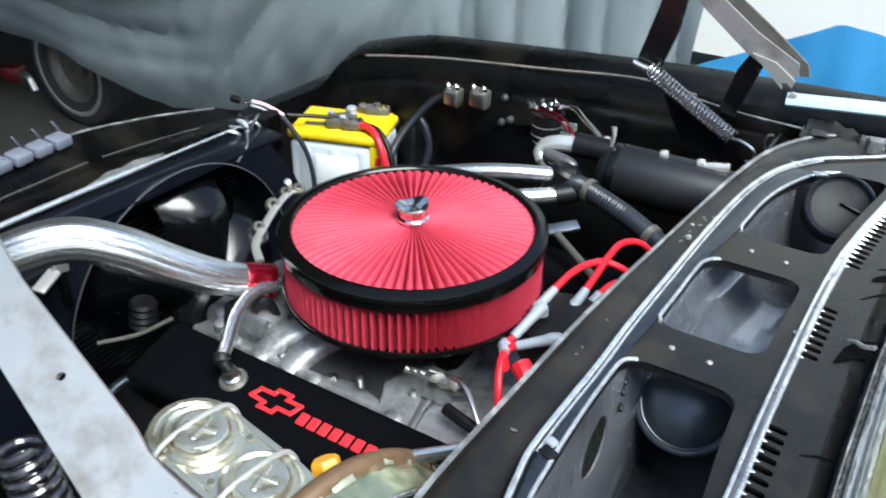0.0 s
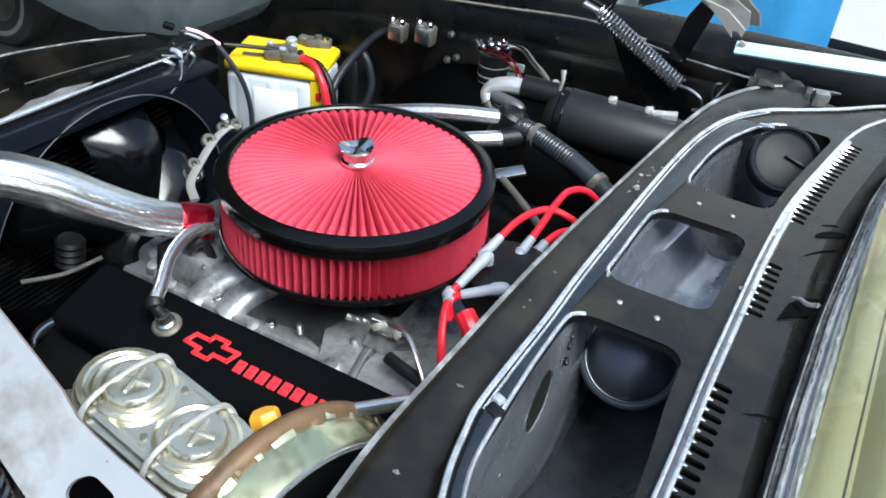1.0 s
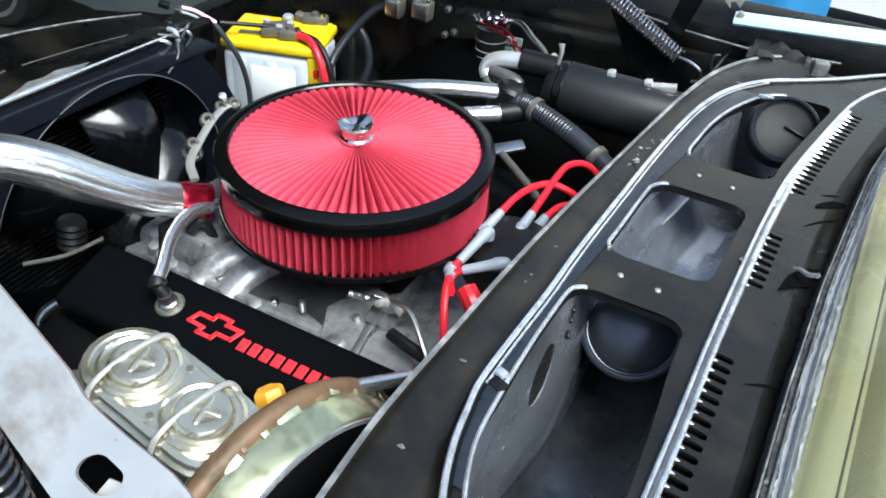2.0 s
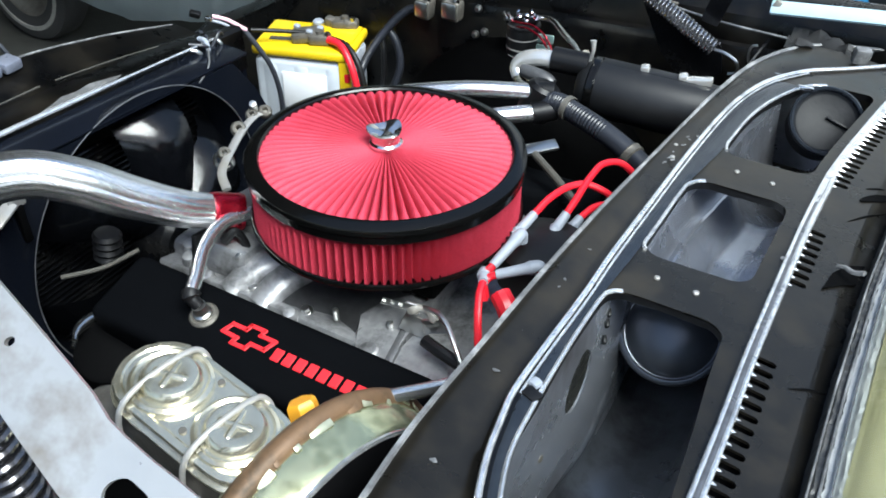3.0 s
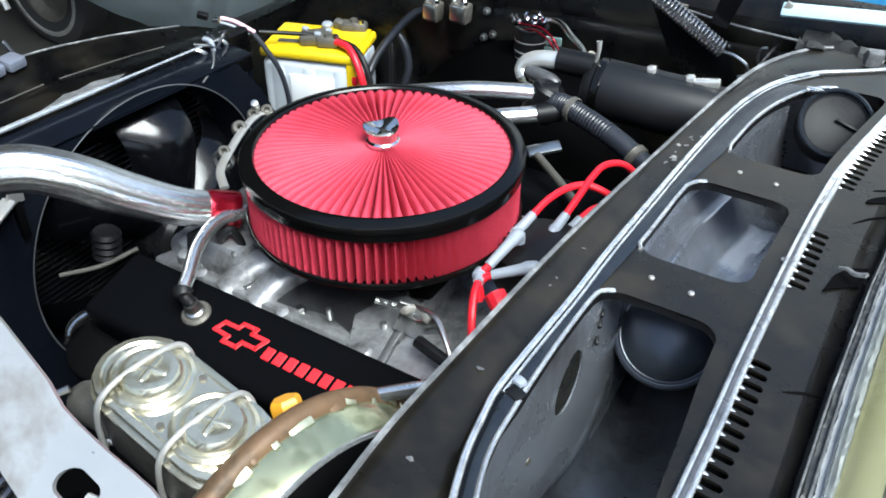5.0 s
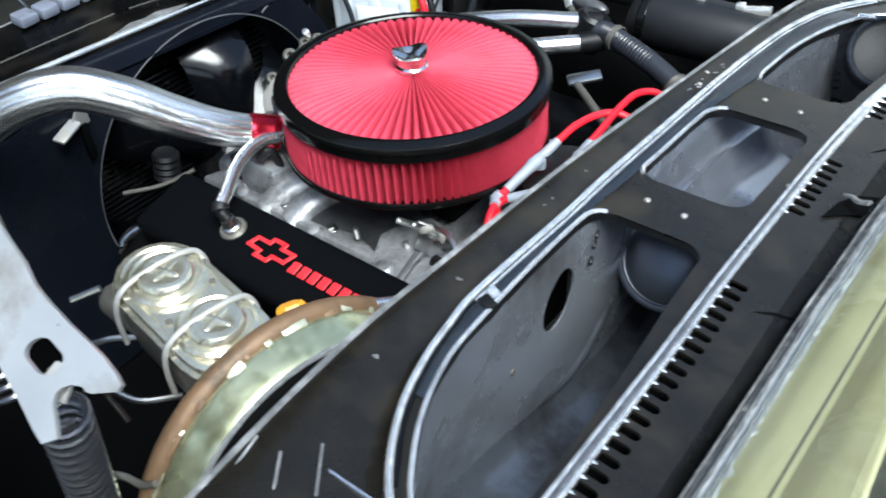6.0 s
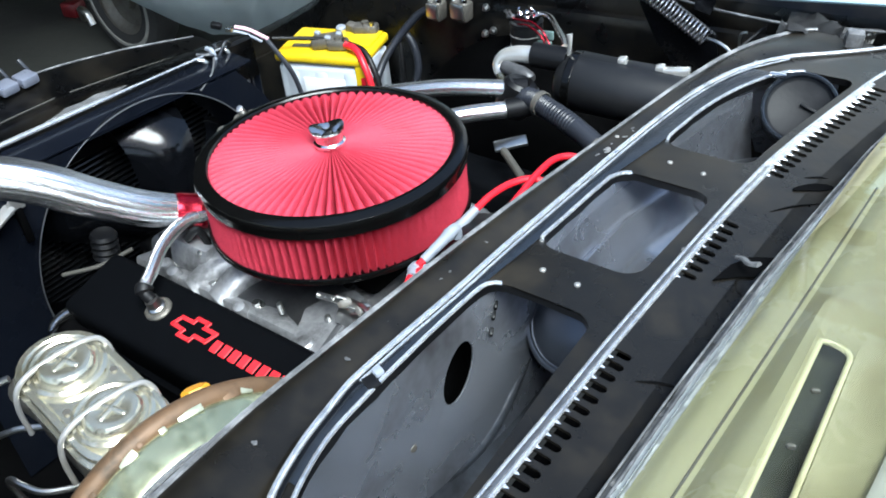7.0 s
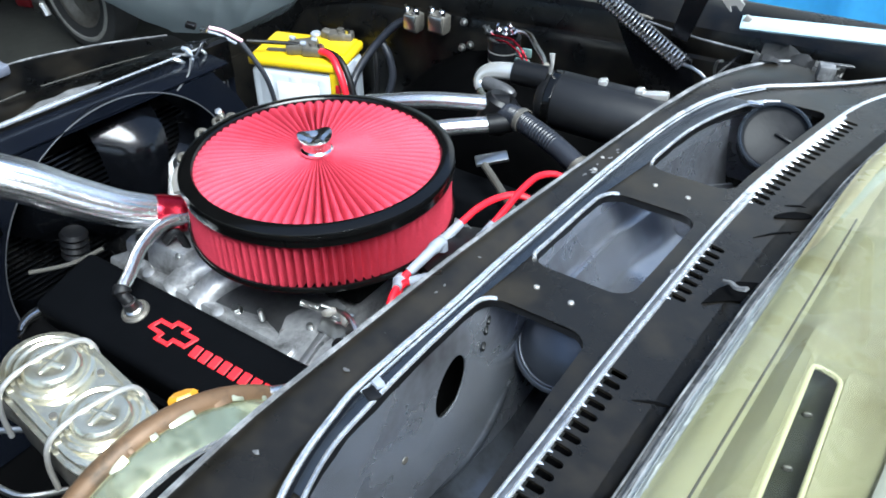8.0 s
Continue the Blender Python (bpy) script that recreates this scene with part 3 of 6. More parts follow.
for i in range(141):
    v = 0.02 + 1.40 * i / 140
    rows.append([])
    for k in range(11):
        u = 0.004 + 0.044 * k / 10
        dent = 0.0022 * noise.noise(Vector((u * 55, v * 16, 5))) + 0.0009 * noise.noise(Vector((u * 160, v * 60, 9)))
        rows[-1].append(bm.verts.new((u + shift(v), v, cz(v) - 0.001 - 0.42 * (u - 0.004) + dent * min(1, k / 2))))
for a, b in zip(rows, rows[1:]):
    for k in range(10):
        bm.faces.new((a[k], a[k + 1], b[k + 1], b[k]))
bmesh.ops.solidify(bm, geom=bm.faces[:], thickness=0.002)
part("rear_strip", bm, SATIN_BLACK, louvre)
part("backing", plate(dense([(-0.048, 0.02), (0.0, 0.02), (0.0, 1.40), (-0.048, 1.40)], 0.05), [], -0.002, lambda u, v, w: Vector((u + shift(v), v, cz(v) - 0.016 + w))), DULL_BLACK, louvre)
# pressed ribs between the slots
for s in slots:
    y = sum(p[1] for p in s) / len(s)
    x = -0.0455 + shift(y)
    bm = bmesh.new()
    m = pose(x + 0.0035, y - 0.0074, cz(y) + 0.0055, 0, 9, 0)
    tip = [m @ Vector(p) for p in ((-0.004, -0.0030, 0), (-0.004, 0.0030, 0), (0.006, 0.0008, -0.001), (0.006, -0.0008, -0.001), (-0.004, -0.0016, 0.0022), (-0.004, 0.0016, 0.0022), (0.003, 0, 0.0006))]
    v = [bm.verts.new(p) for p in tip]
    for f in ((0, 1, 5, 4), (1, 2, 6, 5), (2, 3, 6), (3, 0, 4, 6), (4, 5, 6)):
        bm.faces.new([v[q] for q in f])
    part("louvre_rib", bm, SEAL, louvre_sheet)

# bare band beside the far louvres
bm = bmesh.new()
prev = None
for i in range(50):
    y = 0.93 + 0.36 * i / 49
    x = ridge_x(y)
    grow = min(1, i / 12)
    row = [bm.verts.new((x - 0.002, y, cz(y) + 0.0055)), bm.verts.new((x + 0.003, y, cz(y) + 0.0070)), bm.verts.new((x + 0.003 + 0.003 * grow, y, cz(y) + 0.0062)), bm.verts.new((x + 0.004 + 0.0035 * grow, y, cz(y) + 0.003))]
    if prev:
        for a, b, c, d in zip(prev, prev[1:], row[1:], row):
            bm.faces.new((a, b, c, d))
    prev = row
part("bare_band", bm, SEAL, cowl)
# slit and dents in the strip behind the louvres
part("slit", plate([(0.004 + 0.016 * math.cos(a) - 0.004 * math.sin(a), 0.992 + 0.022 * math.cos(a) + 0.004 * math.sin(a)) for a in [2 * math.pi * i / 18 for i in range(18)]], [], 0.001, lambda u, v, w: Vector((u, v, strip_z(u, v) + 0.0006 + w))), DULL_BLACK, louvre_sheet)
# screws on the straps and rail
for x, y in ((-0.159, 0.694), (-0.119, 0.691), (-0.150, 0.959), (-0.107, 0.954), (-0.249, 0.715), (-0.235, 0.99), (-0.228, 0.955), (-0.060, 0.80)):
    hexbolt(cowl_top, (x, y, cowl_height(x, y) + 0.001), r=0.0023, h=0.0014, name="screw", mat=BARE_STEEL)

for x0, y0, x1, y1 in ((-0.193, 0.284, -0.168, 0.251), (-0.212, 0.262, -0.190, 0.232), (-0.236, 0.262, -0.226, 0.215)):
    part("paint_chip", box_bm((0.002, math.dist((x0, y0), (x1, y1)), 0.0012), pose((x0 + x1) / 2, (y0 + y1) / 2, cowl_height(x0, (y0 + y1) / 2) + 0.0006, -3.7, 0, math.degrees(math.atan2(-(x1 - x0), y1 - y0))), 0.0004, 1), WORN_EDGE, cowl)

# small chips in the paint along the front rail
random.seed(21)
for k in range(22):
    y = random.choice((random.uniform(0.93, 1.03), random.uniform(0.35, 1.25)))
    x = float(np.interp(y, [p[1] for p in FRONT], [p[0] for p in FRONT])) + random.uniform(0.004, 0.030)
    w, turn = random.uniform(0.0012, 0.0028), random.uniform(0, 6.28)
    ring = [(x + w * random.uniform(0.5, 1.3) * (1.6 * math.cos(a) * math.cos(turn) - math.sin(a) * math.sin(turn)), y + w * random.uniform(0.5, 1.3) * (1.6 * math.cos(a) * math.sin(turn) + math.sin(a) * math.cos(turn))) for a in [2 * math.pi * q / 8 for q in range(8)]]
    part("paint_chip", plate(ring, [], 0.0005, lambda u, v, w: Vector((u, v, cowl_height(u, v) + 0.0003 + w))), WORN_EDGE, cowl, "", False)

# bright trim for the bonnet along the cowl
seal = thing("cowl_trim", (-0.19, 0.7, cz(0.7)), "bright rounded metal edge trim along the black cowl", "trim")
part("bead", tube_bm([(x, y, cz(y) + 0.0035) for x, y in SEAL_LINE], 0.0031, 14, 10, flute=0.10), SEAL, seal)
part("inner_line", tube_bm([(x + 0.0054, y, cz(y) + 0.0022) for x, y in SEAL_LINE[5:15]], 0.0013, 8, 8), SEAL, seal)
part("foot", tube_bm([(x + 0.004, y, cz(y) + 0.001) for x, y in SEAL_LINE[1:14]], 0.0030, 8, 8, flat=0.5), BLACK_RING, seal)
clip = thing("seal_clip", (-0.188, 0.484, cz(0.484)), "small bright metal clip joining the bonnet seal", "clip")
part("clip_body", box_bm((0.010, 0.009, 0.006), pose(-0.194, 0.488, cz(0.484) + 0.004, 0, 0, -20), 0.002), BOOT_GREY, clip)
part("clip_slot", box_bm((0.016, 0.012, 0.004), pose(-0.191, 0.476, cz(0.484) + 0.0025, 0, 0, -20), 0.001), RUBBER, clip)
clip = thing("seal_clip", (-0.128, 1.256, cz(1.256)), "small bright metal clip at the seal's end", "clip")
part("clip_body", box_bm((0.022, 0.010, 0.006), pose(-0.130, 1.252, cz(1.256) + 0.008, 0, 8, 30), 0.002), CHROME, clip)

# round black plug in the plenum's far end
plug = thing("plenum_plug", (-0.090, 1.24, 0.90), "round black plastic plug with a raised rim in the plenum", "plug")
pm = axes((-0.090, 1.238, 0.917), (0.22, -0.66, 0.72))
PLUG_BLACK = material("plug_plastic", (0.009, 0.0095, 0.011), 0.45, vary=0.3, scale=30, bump=0.12, stain=(0.020, 0.020, 0.022), stain_amount=0.7, stain_scale=25, spec=0.14)
disc = part("disc", lathe_bm([(0.049, -0.035), (0.050, -0.004), (0.046, -0.001), (0.042, -0.004), (0.040, -0.005), (0.0, -0.005)], pm, 48), PLUG_BLACK, plug)
part("rim", lathe_bm([(0.044, -0.003), (0.0455, 0.003), (0.048, 0.005), (0.0505, 0.003), (0.051, -0.004)], pm, 48), WORN_GLOSS, plug)
part("handle", box_bm((0.036, 0.004, 0.006), pm @ pose(0.016, 0.002, -0.002, 0, 0, -12), 0.0015), RUBBER, plug)

# firewall below the cowl
firewall = car
part("firewall_sheet", plate([(0.10, 0.50), (1.50, 0.50), (1.50, cz(1.50) - 0.02), (0.10, cz(0.10) - 0.02)], [], 0.004, lambda u, v, w: Vector((-0.236 + w, u, v))), BLACK_PAINT, firewall)

# ---- windscreen and dash ----
pinch = car
SCREEN = [(0.028, 0.05), (0.026, 0.40), (0.022, 0.60), (0.022, 0.78), (0.027, 0.93), (0.034, 1.10), (0.052, 1.25), (0.10, 1.40)]


def screen_x(y):
    for (x0, y0), (x1, y1) in zip(SCREEN, SCREEN[1:]):
        if y <= y1:
            return x0 + (x1 - x0) * (y - y0) / (y1 - y0)
    return SCREEN[-1][0]


RUN = ((-0.004, -0.02), (0.000, 0.006), (0.004, 0.0125), (0.008, 0.0125), (0.011, 0.0165), (0.015, 0.0170), (0.017, 0.022), (0.0205, 0.0285), (0.0240, 0.0300), (0.0275, 0.0270), (0.030, 0.008))


def along_screen(k0, k1, rough):
    """A strip of the screen surround, with the unevenness of old sealing."""
    bm = bmesh.new()
    prev = None
    for i in range(520):
        y = 0.05 + 1.35 * i / 519
        x = screen_x(y) - 0.002
        wob = rough * (0.0030 * noise.noise(Vector((x * 40, y * 60, 1))) + 0.0020 * noise.noise(Vector((x * 90, y * 190, 4))))
        row = []
        for n, (dx, dz) in enumerate(RUN[k0:k1]):
            lump = rough * 0.0032 * noise.noise(Vector((n * 1.7, y * 130, 6))) if 0 < n < k1 - k0 - 1 else 0.0
            row.append(bm.verts.new((x + dx + wob, y, cz(y) + dz + wob + lump)))
        if prev:
            for a, b, c, d in zip(prev, prev[1:], row[1:], row):
                bm.faces.new((a, b, c, d))
        prev = row
    return bm


part("channel", along_screen(0, 5, 0.6), material("channel_rubber", (0.045, 0.045, 0.044), 0.38, vary=0.4, scale=60, bump=0.4, bump_scale=80, stain=(0.16, 0.155, 0.145), stain_amount=0.7, stain_scale=20), pinch)
part("sealant", along_screen(4, 11, 0.45), material("old_sealant", (0.44, 0.445, 0.445), 0.42, vary=0.4, scale=90, bump=0.8, bump_scale=90, stain=(0.60, 0.60, 0.57), stain_amount=0.9, stain_scale=30), pinch)
for dx, dz, r in ((0.002, 0.0115, 0.0011), (0.0095, 0.0158, 0.0013)):
    part("channel_rib", tube_bm([(screen_x(y) - 0.002 + dx, y, cz(y) + dz) for y in [0.06 + 0.06 * q for q in range(22)]], r, 8, 3), WORN_EDGE, pinch)
part("bright_edge", tube_bm([(x + 0.016, y, cz(y) + 0.0225) for x, y in SCREEN], 0.0020, 12, 14, flute=0.5), SEAL, pinch)
tab = thing("wiper_tab", (0.003, 0.792, cz(0.79)), "small bright metal tab over a dark gap beside the windscreen", "bracket")
part("tab", tube_bm([(-0.010, 0.806, cz(0.80) + 0.008), (-0.002, 0.803, cz(0.80) + 0.011), (0.006, 0.797, cz(0.80) + 0.012), (0.016, 0.794, cz(0.79) + 0.016)], lambda t: 0.0024 + 0.0016 * t, 10, 6, flat=0.6, flute=0.5), WORN_EDGE, tab)
part("gap", plate(dense([(-0.016, 0.764), (0.012, 0.800), (0.015, 0.843), (-0.002, 0.822), (-0.012, 0.798)], 0.012), [], 0.0015, lambda u, v, w: Vector((u, v, strip_z(u, v) + 0.0008 + w))), DULL_BLACK, tab)
for x0, y0, x1, y1 in ((-0.012, 0.60, 0.020, 0.622), (-0.016, 0.914, 0.018, 0.972), (-0.010, 1.005, 0.012, 1.025)):
    part("crease", tube_bm([(x0 + f * (x1 - x0), y0 + f * (y1 - y0), strip_z(x0 + f * (x1 - x0), y0 + f * (y1 - y0)) + 0.0003) for f in (0, 0.2, 0.4, 0.6, 0.8, 1)], lambda t: 0.0004 + 0.0014 * math.sin(math.pi * min(0.97, t + 0.03)), 8, 4, flat=0.5), DULL_BLACK, louvre_sheet)

screen = car
bm = bmesh.new()
rows = []
for i in range(25):
    y = 0.08 + 1.24 * i / 24
    x = screen_x(y) + 0.014
    rows.append([bm.verts.new((x + 0.62 * k / 6 , y, cz(y) + 0.030 + 0.43 * (k / 6) ** 0.95)) for k in range(7)])
for a, b in zip(rows, rows[1:]):
    for k in range(6):
        bm.faces.new((a[k], a[k + 1], b[k + 1], b[k]))
glass = part("windscreen", bm, GLASS, screen, "clear curved windscreen glass")
glass.visible_shadow = False

dash = thing("dashboard", (0.15, CENTRE, 1.0), "cream painted steel dashboard top with a long defroster slot", "dashboard")


def dash_z(x, y):
    z = 1.024 - 0.05 * (y - 0.6)
    z -= 0.6 * max(0, 0.056 - x)
    z -= 0.012 * math.exp(-((x - 0.078) / 0.006) ** 2) * 0.4
    z -= 0.005 * math.exp(-((x - 0.150) / 0.016) ** 2) * (1 if y < 0.70 else max(0, 1 - (y - 0.70) / 0.05))
    z += 0.013 * math.exp(-((x - 0.095) / 0.010) ** 2) * (1 if y < 0.72 else max(0, 1 - (y - 0.72) / 0.04))
    return z - 0.55 * max(0, x - 0.24) - 1.0 * max(0, x - 0.30)


def slant(x, y):
    """The slot runs a little askew to the screen."""
    return 0.065 * max(0, 0.70 - y) * min(1, max(0, (x - 0.085) / 0.02))


bm = bmesh.new()
XS = [0.045, 0.05, 0.055, 0.06, 0.068, 0.073, 0.078, 0.083, 0.088, 0.093, 0.097, 0.100, 0.104, 0.126, 0.130, 0.135, 0.141, 0.148, 0.156, 0.165, 0.176, 0.20, 0.24, 0.27, 0.30, 0.33, 0.36]
YS = [0.06 + 0.02 * i for i in range(73)]
grid = {}
for i, x in enumerate(XS):
    for j, y in enumerate(YS):
        xx = x + max(0, screen_x(y) - 0.030) + slant(x, y)
        lip = 0.0
        if 0.18 < y < 0.70:
            lip = 0.003 if x in (0.100, 0.130) else 0.0
        grid[i, j] = bm.verts.new((xx, y, dash_z(x, y) + lip))
for i in range(len(XS) - 1):
    for j in range(len(YS) - 1):
        if XS[i] == 0.104 and 0.199 < YS[j] and YS[j + 1] < 0.681:
            continue
        bm.faces.new((grid[i, j], grid[i + 1, j], grid[i + 1, j + 1], grid[i, j + 1]))
bmesh.ops.solidify(bm, geom=bm.faces[:], thickness=0.002)
part("dash_top", bm, CREAM, dash)
part("slot_lip", tube(bmesh.new(), [Vector((x + slant(x, y), y, dash_z(x, y) + 0.0004)) for x, y in dense(rounded(0.1030, 0.198, 0.1270, 0.686, 0.0118), 0.012)], 0.0026, 12, closed=True), CREAM, dash)
part("seam", tube_bm([(0.0735 + slant(0.0735, y), y, dash_z(0.0735, y) + 0.0004) for y in (0.12, 0.30, 0.45, 0.60, 0.78, 0.95)], 0.0011, 8, 6), material("seam_shadow_gap", (0.06, 0.055, 0.035), 0.7), dash)
part("slot_floor", plate(dense([(0.096, 0.19), (0.136, 0.19), (0.136, 0.70), (0.096, 0.70)], 0.03), [], 0.003, lambda u, v, w: Vector((u + slant(u, v), v, dash_z(0.12, v) - 0.016 + w))), material("duct_grey", (0.016, 0.018, 0.007), 0.75, vary=0.4, scale=60, bump=0.3, stain=(0.045, 0.048, 0.030), stain_scale=30, stain_amount=0.8), dash, "dark defroster duct below the slot")
for y in (0.24, 0.33, 0.42, 0.51, 0.575, 0.64):
    part("duct_tab", box_bm((0.007, 0.004, 0.005), pose(0.112 + slant(0.112, y), y, dash_z(0.12, y) - 0.011, 0, 0, 20), 0.002), IRON, dash)

pad = thing("dash_pad", (0.24, 0.6, 1.02), "white padded roll along the dashboard's inner edge", "dashboard pad")
bm = bmesh.new()
prev = None
for i in range(60):
    y = 0.08 + 1.0 * i / 59
    row = [bm.verts.new((0.177 + dx + 0.002 * noise.noise(Vector((y * 9, 3, 1))), y, dash_z(0.177, y) + dz)) for dx, dz in ((0.0, -0.002), (0.0, 0.004), (0.006, 0.010), (0.018, 0.013), (0.05, 0.013), (0.09, 0.008), (0.12, -0.010), (0.13, -0.05))]
    if prev:
        for a, b, c, d in zip(prev, prev[1:], row[1:], row):
            bm.faces.new((a, b, c, d))
    prev = row
bmesh.ops.solidify(bm, geom=bm.faces[:], thickness=0.002)
part("pad_cover", bm, material("white_vinyl", (0.84, 0.83, 0.76), 0.5, vary=0.05, scale=30, bump=0.1, bump_scale=120, stain=(0.76, 0.73, 0.60), stain_amount=0.4), pad)

# ================= engine =================
AC = Vector((-0.550, 0.807, 0.0))
cleaner = thing("air_cleaner", (AC.x, AC.y, 0.86), "round red pleated air cleaner with black rings, chrome nut", "air filter")
am = Matrix.Translation((AC.x, AC.y, 0))
# pleated side
PL = 98
FOLD = (0.0, 0.30, 0.66, 0.90, 1.0, 0.90, 0.66, 0.30)
FOLD_TOP = (0.0, 0.05, 0.18, 0.52, 1.0, 0.52, 0.18, 0.05)
random.seed(4)
UNEVEN = [random.uniform(0.62, 1.15) for i in range(120)]


def side_wave(k, i, r, z):
    return r - 0.021 * (0.7 + 0.3 * UNEVEN[k // 8 % 98]) * FOLD[k % 8], z


part("side_element", lathe_bm([(0.1735, 0.859), (0.1735, 0.885), (0.1735, 0.910), (0.1735, 0.934)], am, PL * 8, side_wave), RED_GAUZE, cleaner)
# pleated top: shallow cone with radial folds that deepen outwards
TP = 74


def top_wave(k, i, r, z):
    return r, z - (0.001 + 0.185 * r) * min(1, max(0.10, (0.163 - r) / 0.030)) * UNEVEN[k // 8 % 74] * FOLD_TOP[k % 8]


part("top_element", lathe_bm([(0.018, 0.9545), (0.05, 0.9545), (0.08, 0.954), (0.11, 0.953), (0.14, 0.9515), (0.151, 0.9502), (0.157, 0.9490), (0.1640, 0.9465)], am, TP * 8, top_wave), RED_GAUZE, cleaner)
part("top_ring", lathe_bm([(0.1585, 0.940), (0.1590, 0.9500), (0.1610, 0.9522), (0.166, 0.9525), (0.173, 0.9505), (0.1772, 0.9485), (0.1788, 0.945), (0.1785, 0.940), (0.1765, 0.938), (0.1765, 0.929), (0.174, 0.9275), (0.168, 0.929)], am, 128), BLACK_RING, cleaner)
part("bottom_ring", lathe_bm([(0.1728, 0.866), (0.1745, 0.8700), (0.1765, 0.8705), (0.178, 0.868), (0.178, 0.8625), (0.175, 0.8600), (0.165, 0.858), (0.10, 0.852), (0.06, 0.850)], am, 128), BLACK_RING, cleaner)
nut = part("wing_nut", lathe_bm([(0, 0.955), (0.0205, 0.955), (0.0218, 0.957), (0.0212, 0.960), (0.0190, 0.962), (0, 0.9625)], am, 36), CHROME, cleaner, "chrome wing nut")


def lobes(k, i, r, z):
    """Three blunt wings that flare out of a narrow neck."""
    a = 2 * math.pi * k / 72 + 0.6
    dip = (0.5 - 0.5 * math.cos(3 * a)) ** 0.8
    flare = min(1, max(0, (z - 0.962) / 0.010))
    return r * (1 - flare * 0.20 * dip), z - 0.004 * flare * dip


part("flared_top", lathe_bm([(0.0200, 0.957), (0.0186, 0.961), (0.0186, 0.965), (0.0205, 0.970), (0.0240, 0.975), (0.0252, 0.978), (0.0244, 0.980), (0.021, 0.9795), (0.013, 0.976), (0, 0.9745)], am, 72, lobes), SATIN_CHROME, nut)

# carburettor below the air cleaner
carb = thing("carburettor", (AC.x, AC.y, 0.79), "dark cast carburettor with linkage under the air cleaner", "carburettor")
part("body", box_bm((0.17, 0.14, 0.06), pose(AC.x, AC.y, 0.822), 0.008), DULL_BLACK, carb)
part("float_bowl", box_bm((0.05, 0.15, 0.045), pose(AC.x + 0.09, AC.y, 0.82), 0.008), DULL_BLACK, carb)
part("float_bowl", box_bm((0.05, 0.15, 0.045), pose(AC.x - 0.09, AC.y, 0.82), 0.008), DULL_BLACK, carb)
part("base_plate", box_bm((0.16, 0.13, 0.012), pose(AC.x, AC.y, 0.788), 0.003), CAST_ALU, carb)
for dx in (-0.05, 0.0, 0.06):
    part("adjuster", lathe_bm([(0, 0), (0.008, 0), (0.008, 0.02), (0.005, 0.024), (0, 0.024)], axes((AC.x + dx + 0.02, AC.y - 0.07, 0.823), (0.1, -1, -0.2)), 12), DULL_BLACK, carb)
# throttle linkage at the back
part("linkage_bracket", box_bm((0.035, 0.004, 0.03), pose(-0.425, 0.672, 0.812, 0, 20, 15), 0.002), BOLT, carb)
part("linkage_lever", box_bm((0.045, 0.005, 0.012), pose(-0.418, 0.675, 0.838, 8, 25, 35), 0.002), BOLT, carb)
part("linkage_lever", box_bm((0.03, 0.004, 0.022), pose(-0.395, 0.667, 0.828, 0, -10, 20), 0.002), BOLT, carb)
part("linkage_ridge", tube_bm([(-0.432, 0.668, 0.836), (-0.420, 0.672, 0.842), (-0.405, 0.672, 0.842), (-0.392, 0.668, 0.838)], lambda t: 0.005 + 0.002 * math.sin(9 * t), 10, 6, flute=0.3), BARE_STEEL, carb)
part("return_spring", coil(bmesh.new(), (-0.47, 0.668, 0.835), (-0.425, 0.672, 0.838), 0.0035, 0.0008, 14, 5), BOLT, carb)
part("cable", tube_bm([(-0.42, 0.675, 0.842), (-0.385, 0.665, 0.848), (-0.35, 0.64, 0.83), (-0.32, 0.62, 0.79)], 0.0035, 8), BOLT, carb)
part("cable_end", tube_bm([(-0.40, 0.652, 0.815), (-0.375, 0.645, 0.815), (-0.345, 0.64, 0.812)], 0.008, 10), RUBBER, carb)

# intake manifold
intake = thing("intake_manifold", (AC.x, AC.y, 0.72), "bare cast aluminium intake manifold with curved runners", "engine part")
part("plenum", box_bm((0.20, 0.16, 0.05), pose(AC.x, AC.y, 0.762), 0.015), CAST_ALU, intake)
part("flange", box_bm((0.47, 0.05, 0.022), pose(-0.575, 0.655, 0.770, -14, 0, 0), 0.005), CAST_ALU, intake)
part("valley", box_bm((0.47, 0.28, 0.03), pose(-0.575, AC.y, 0.735), 0.006), CAST_ALU, intake)
for x0, x1 in ((-0.690, -0.635), (-0.640, -0.60)):
    part("runner", tube_bm([(x0, 0.640, 0.770), (x0 + 0.25 * (x1 - x0), 0.672, 0.790), (x0 + 0.7 * (x1 - x0), 0.71, 0.800), (x1, 0.76, 0.790)], 0.024, 18, 6, flat=0.8, flute=0.12), CAST_ALU, intake)
for x0, x1 in ((-0.72, -0.63), (-0.645, -0.60), (-0.515, -0.50), (-0.44, -0.47)):
    part("runner", tube_bm([(x0, 0.966, 0.772), (x0 + 0.25 * (x1 - x0), 0.934, 0.792), (x1, 0.86, 0.782)], 0.031, 18, 6, flat=0.72, flute=0.10), CAST_ALU, intake)
# smooth dark slope between the runners
bm = bmesh.new()
prev = None
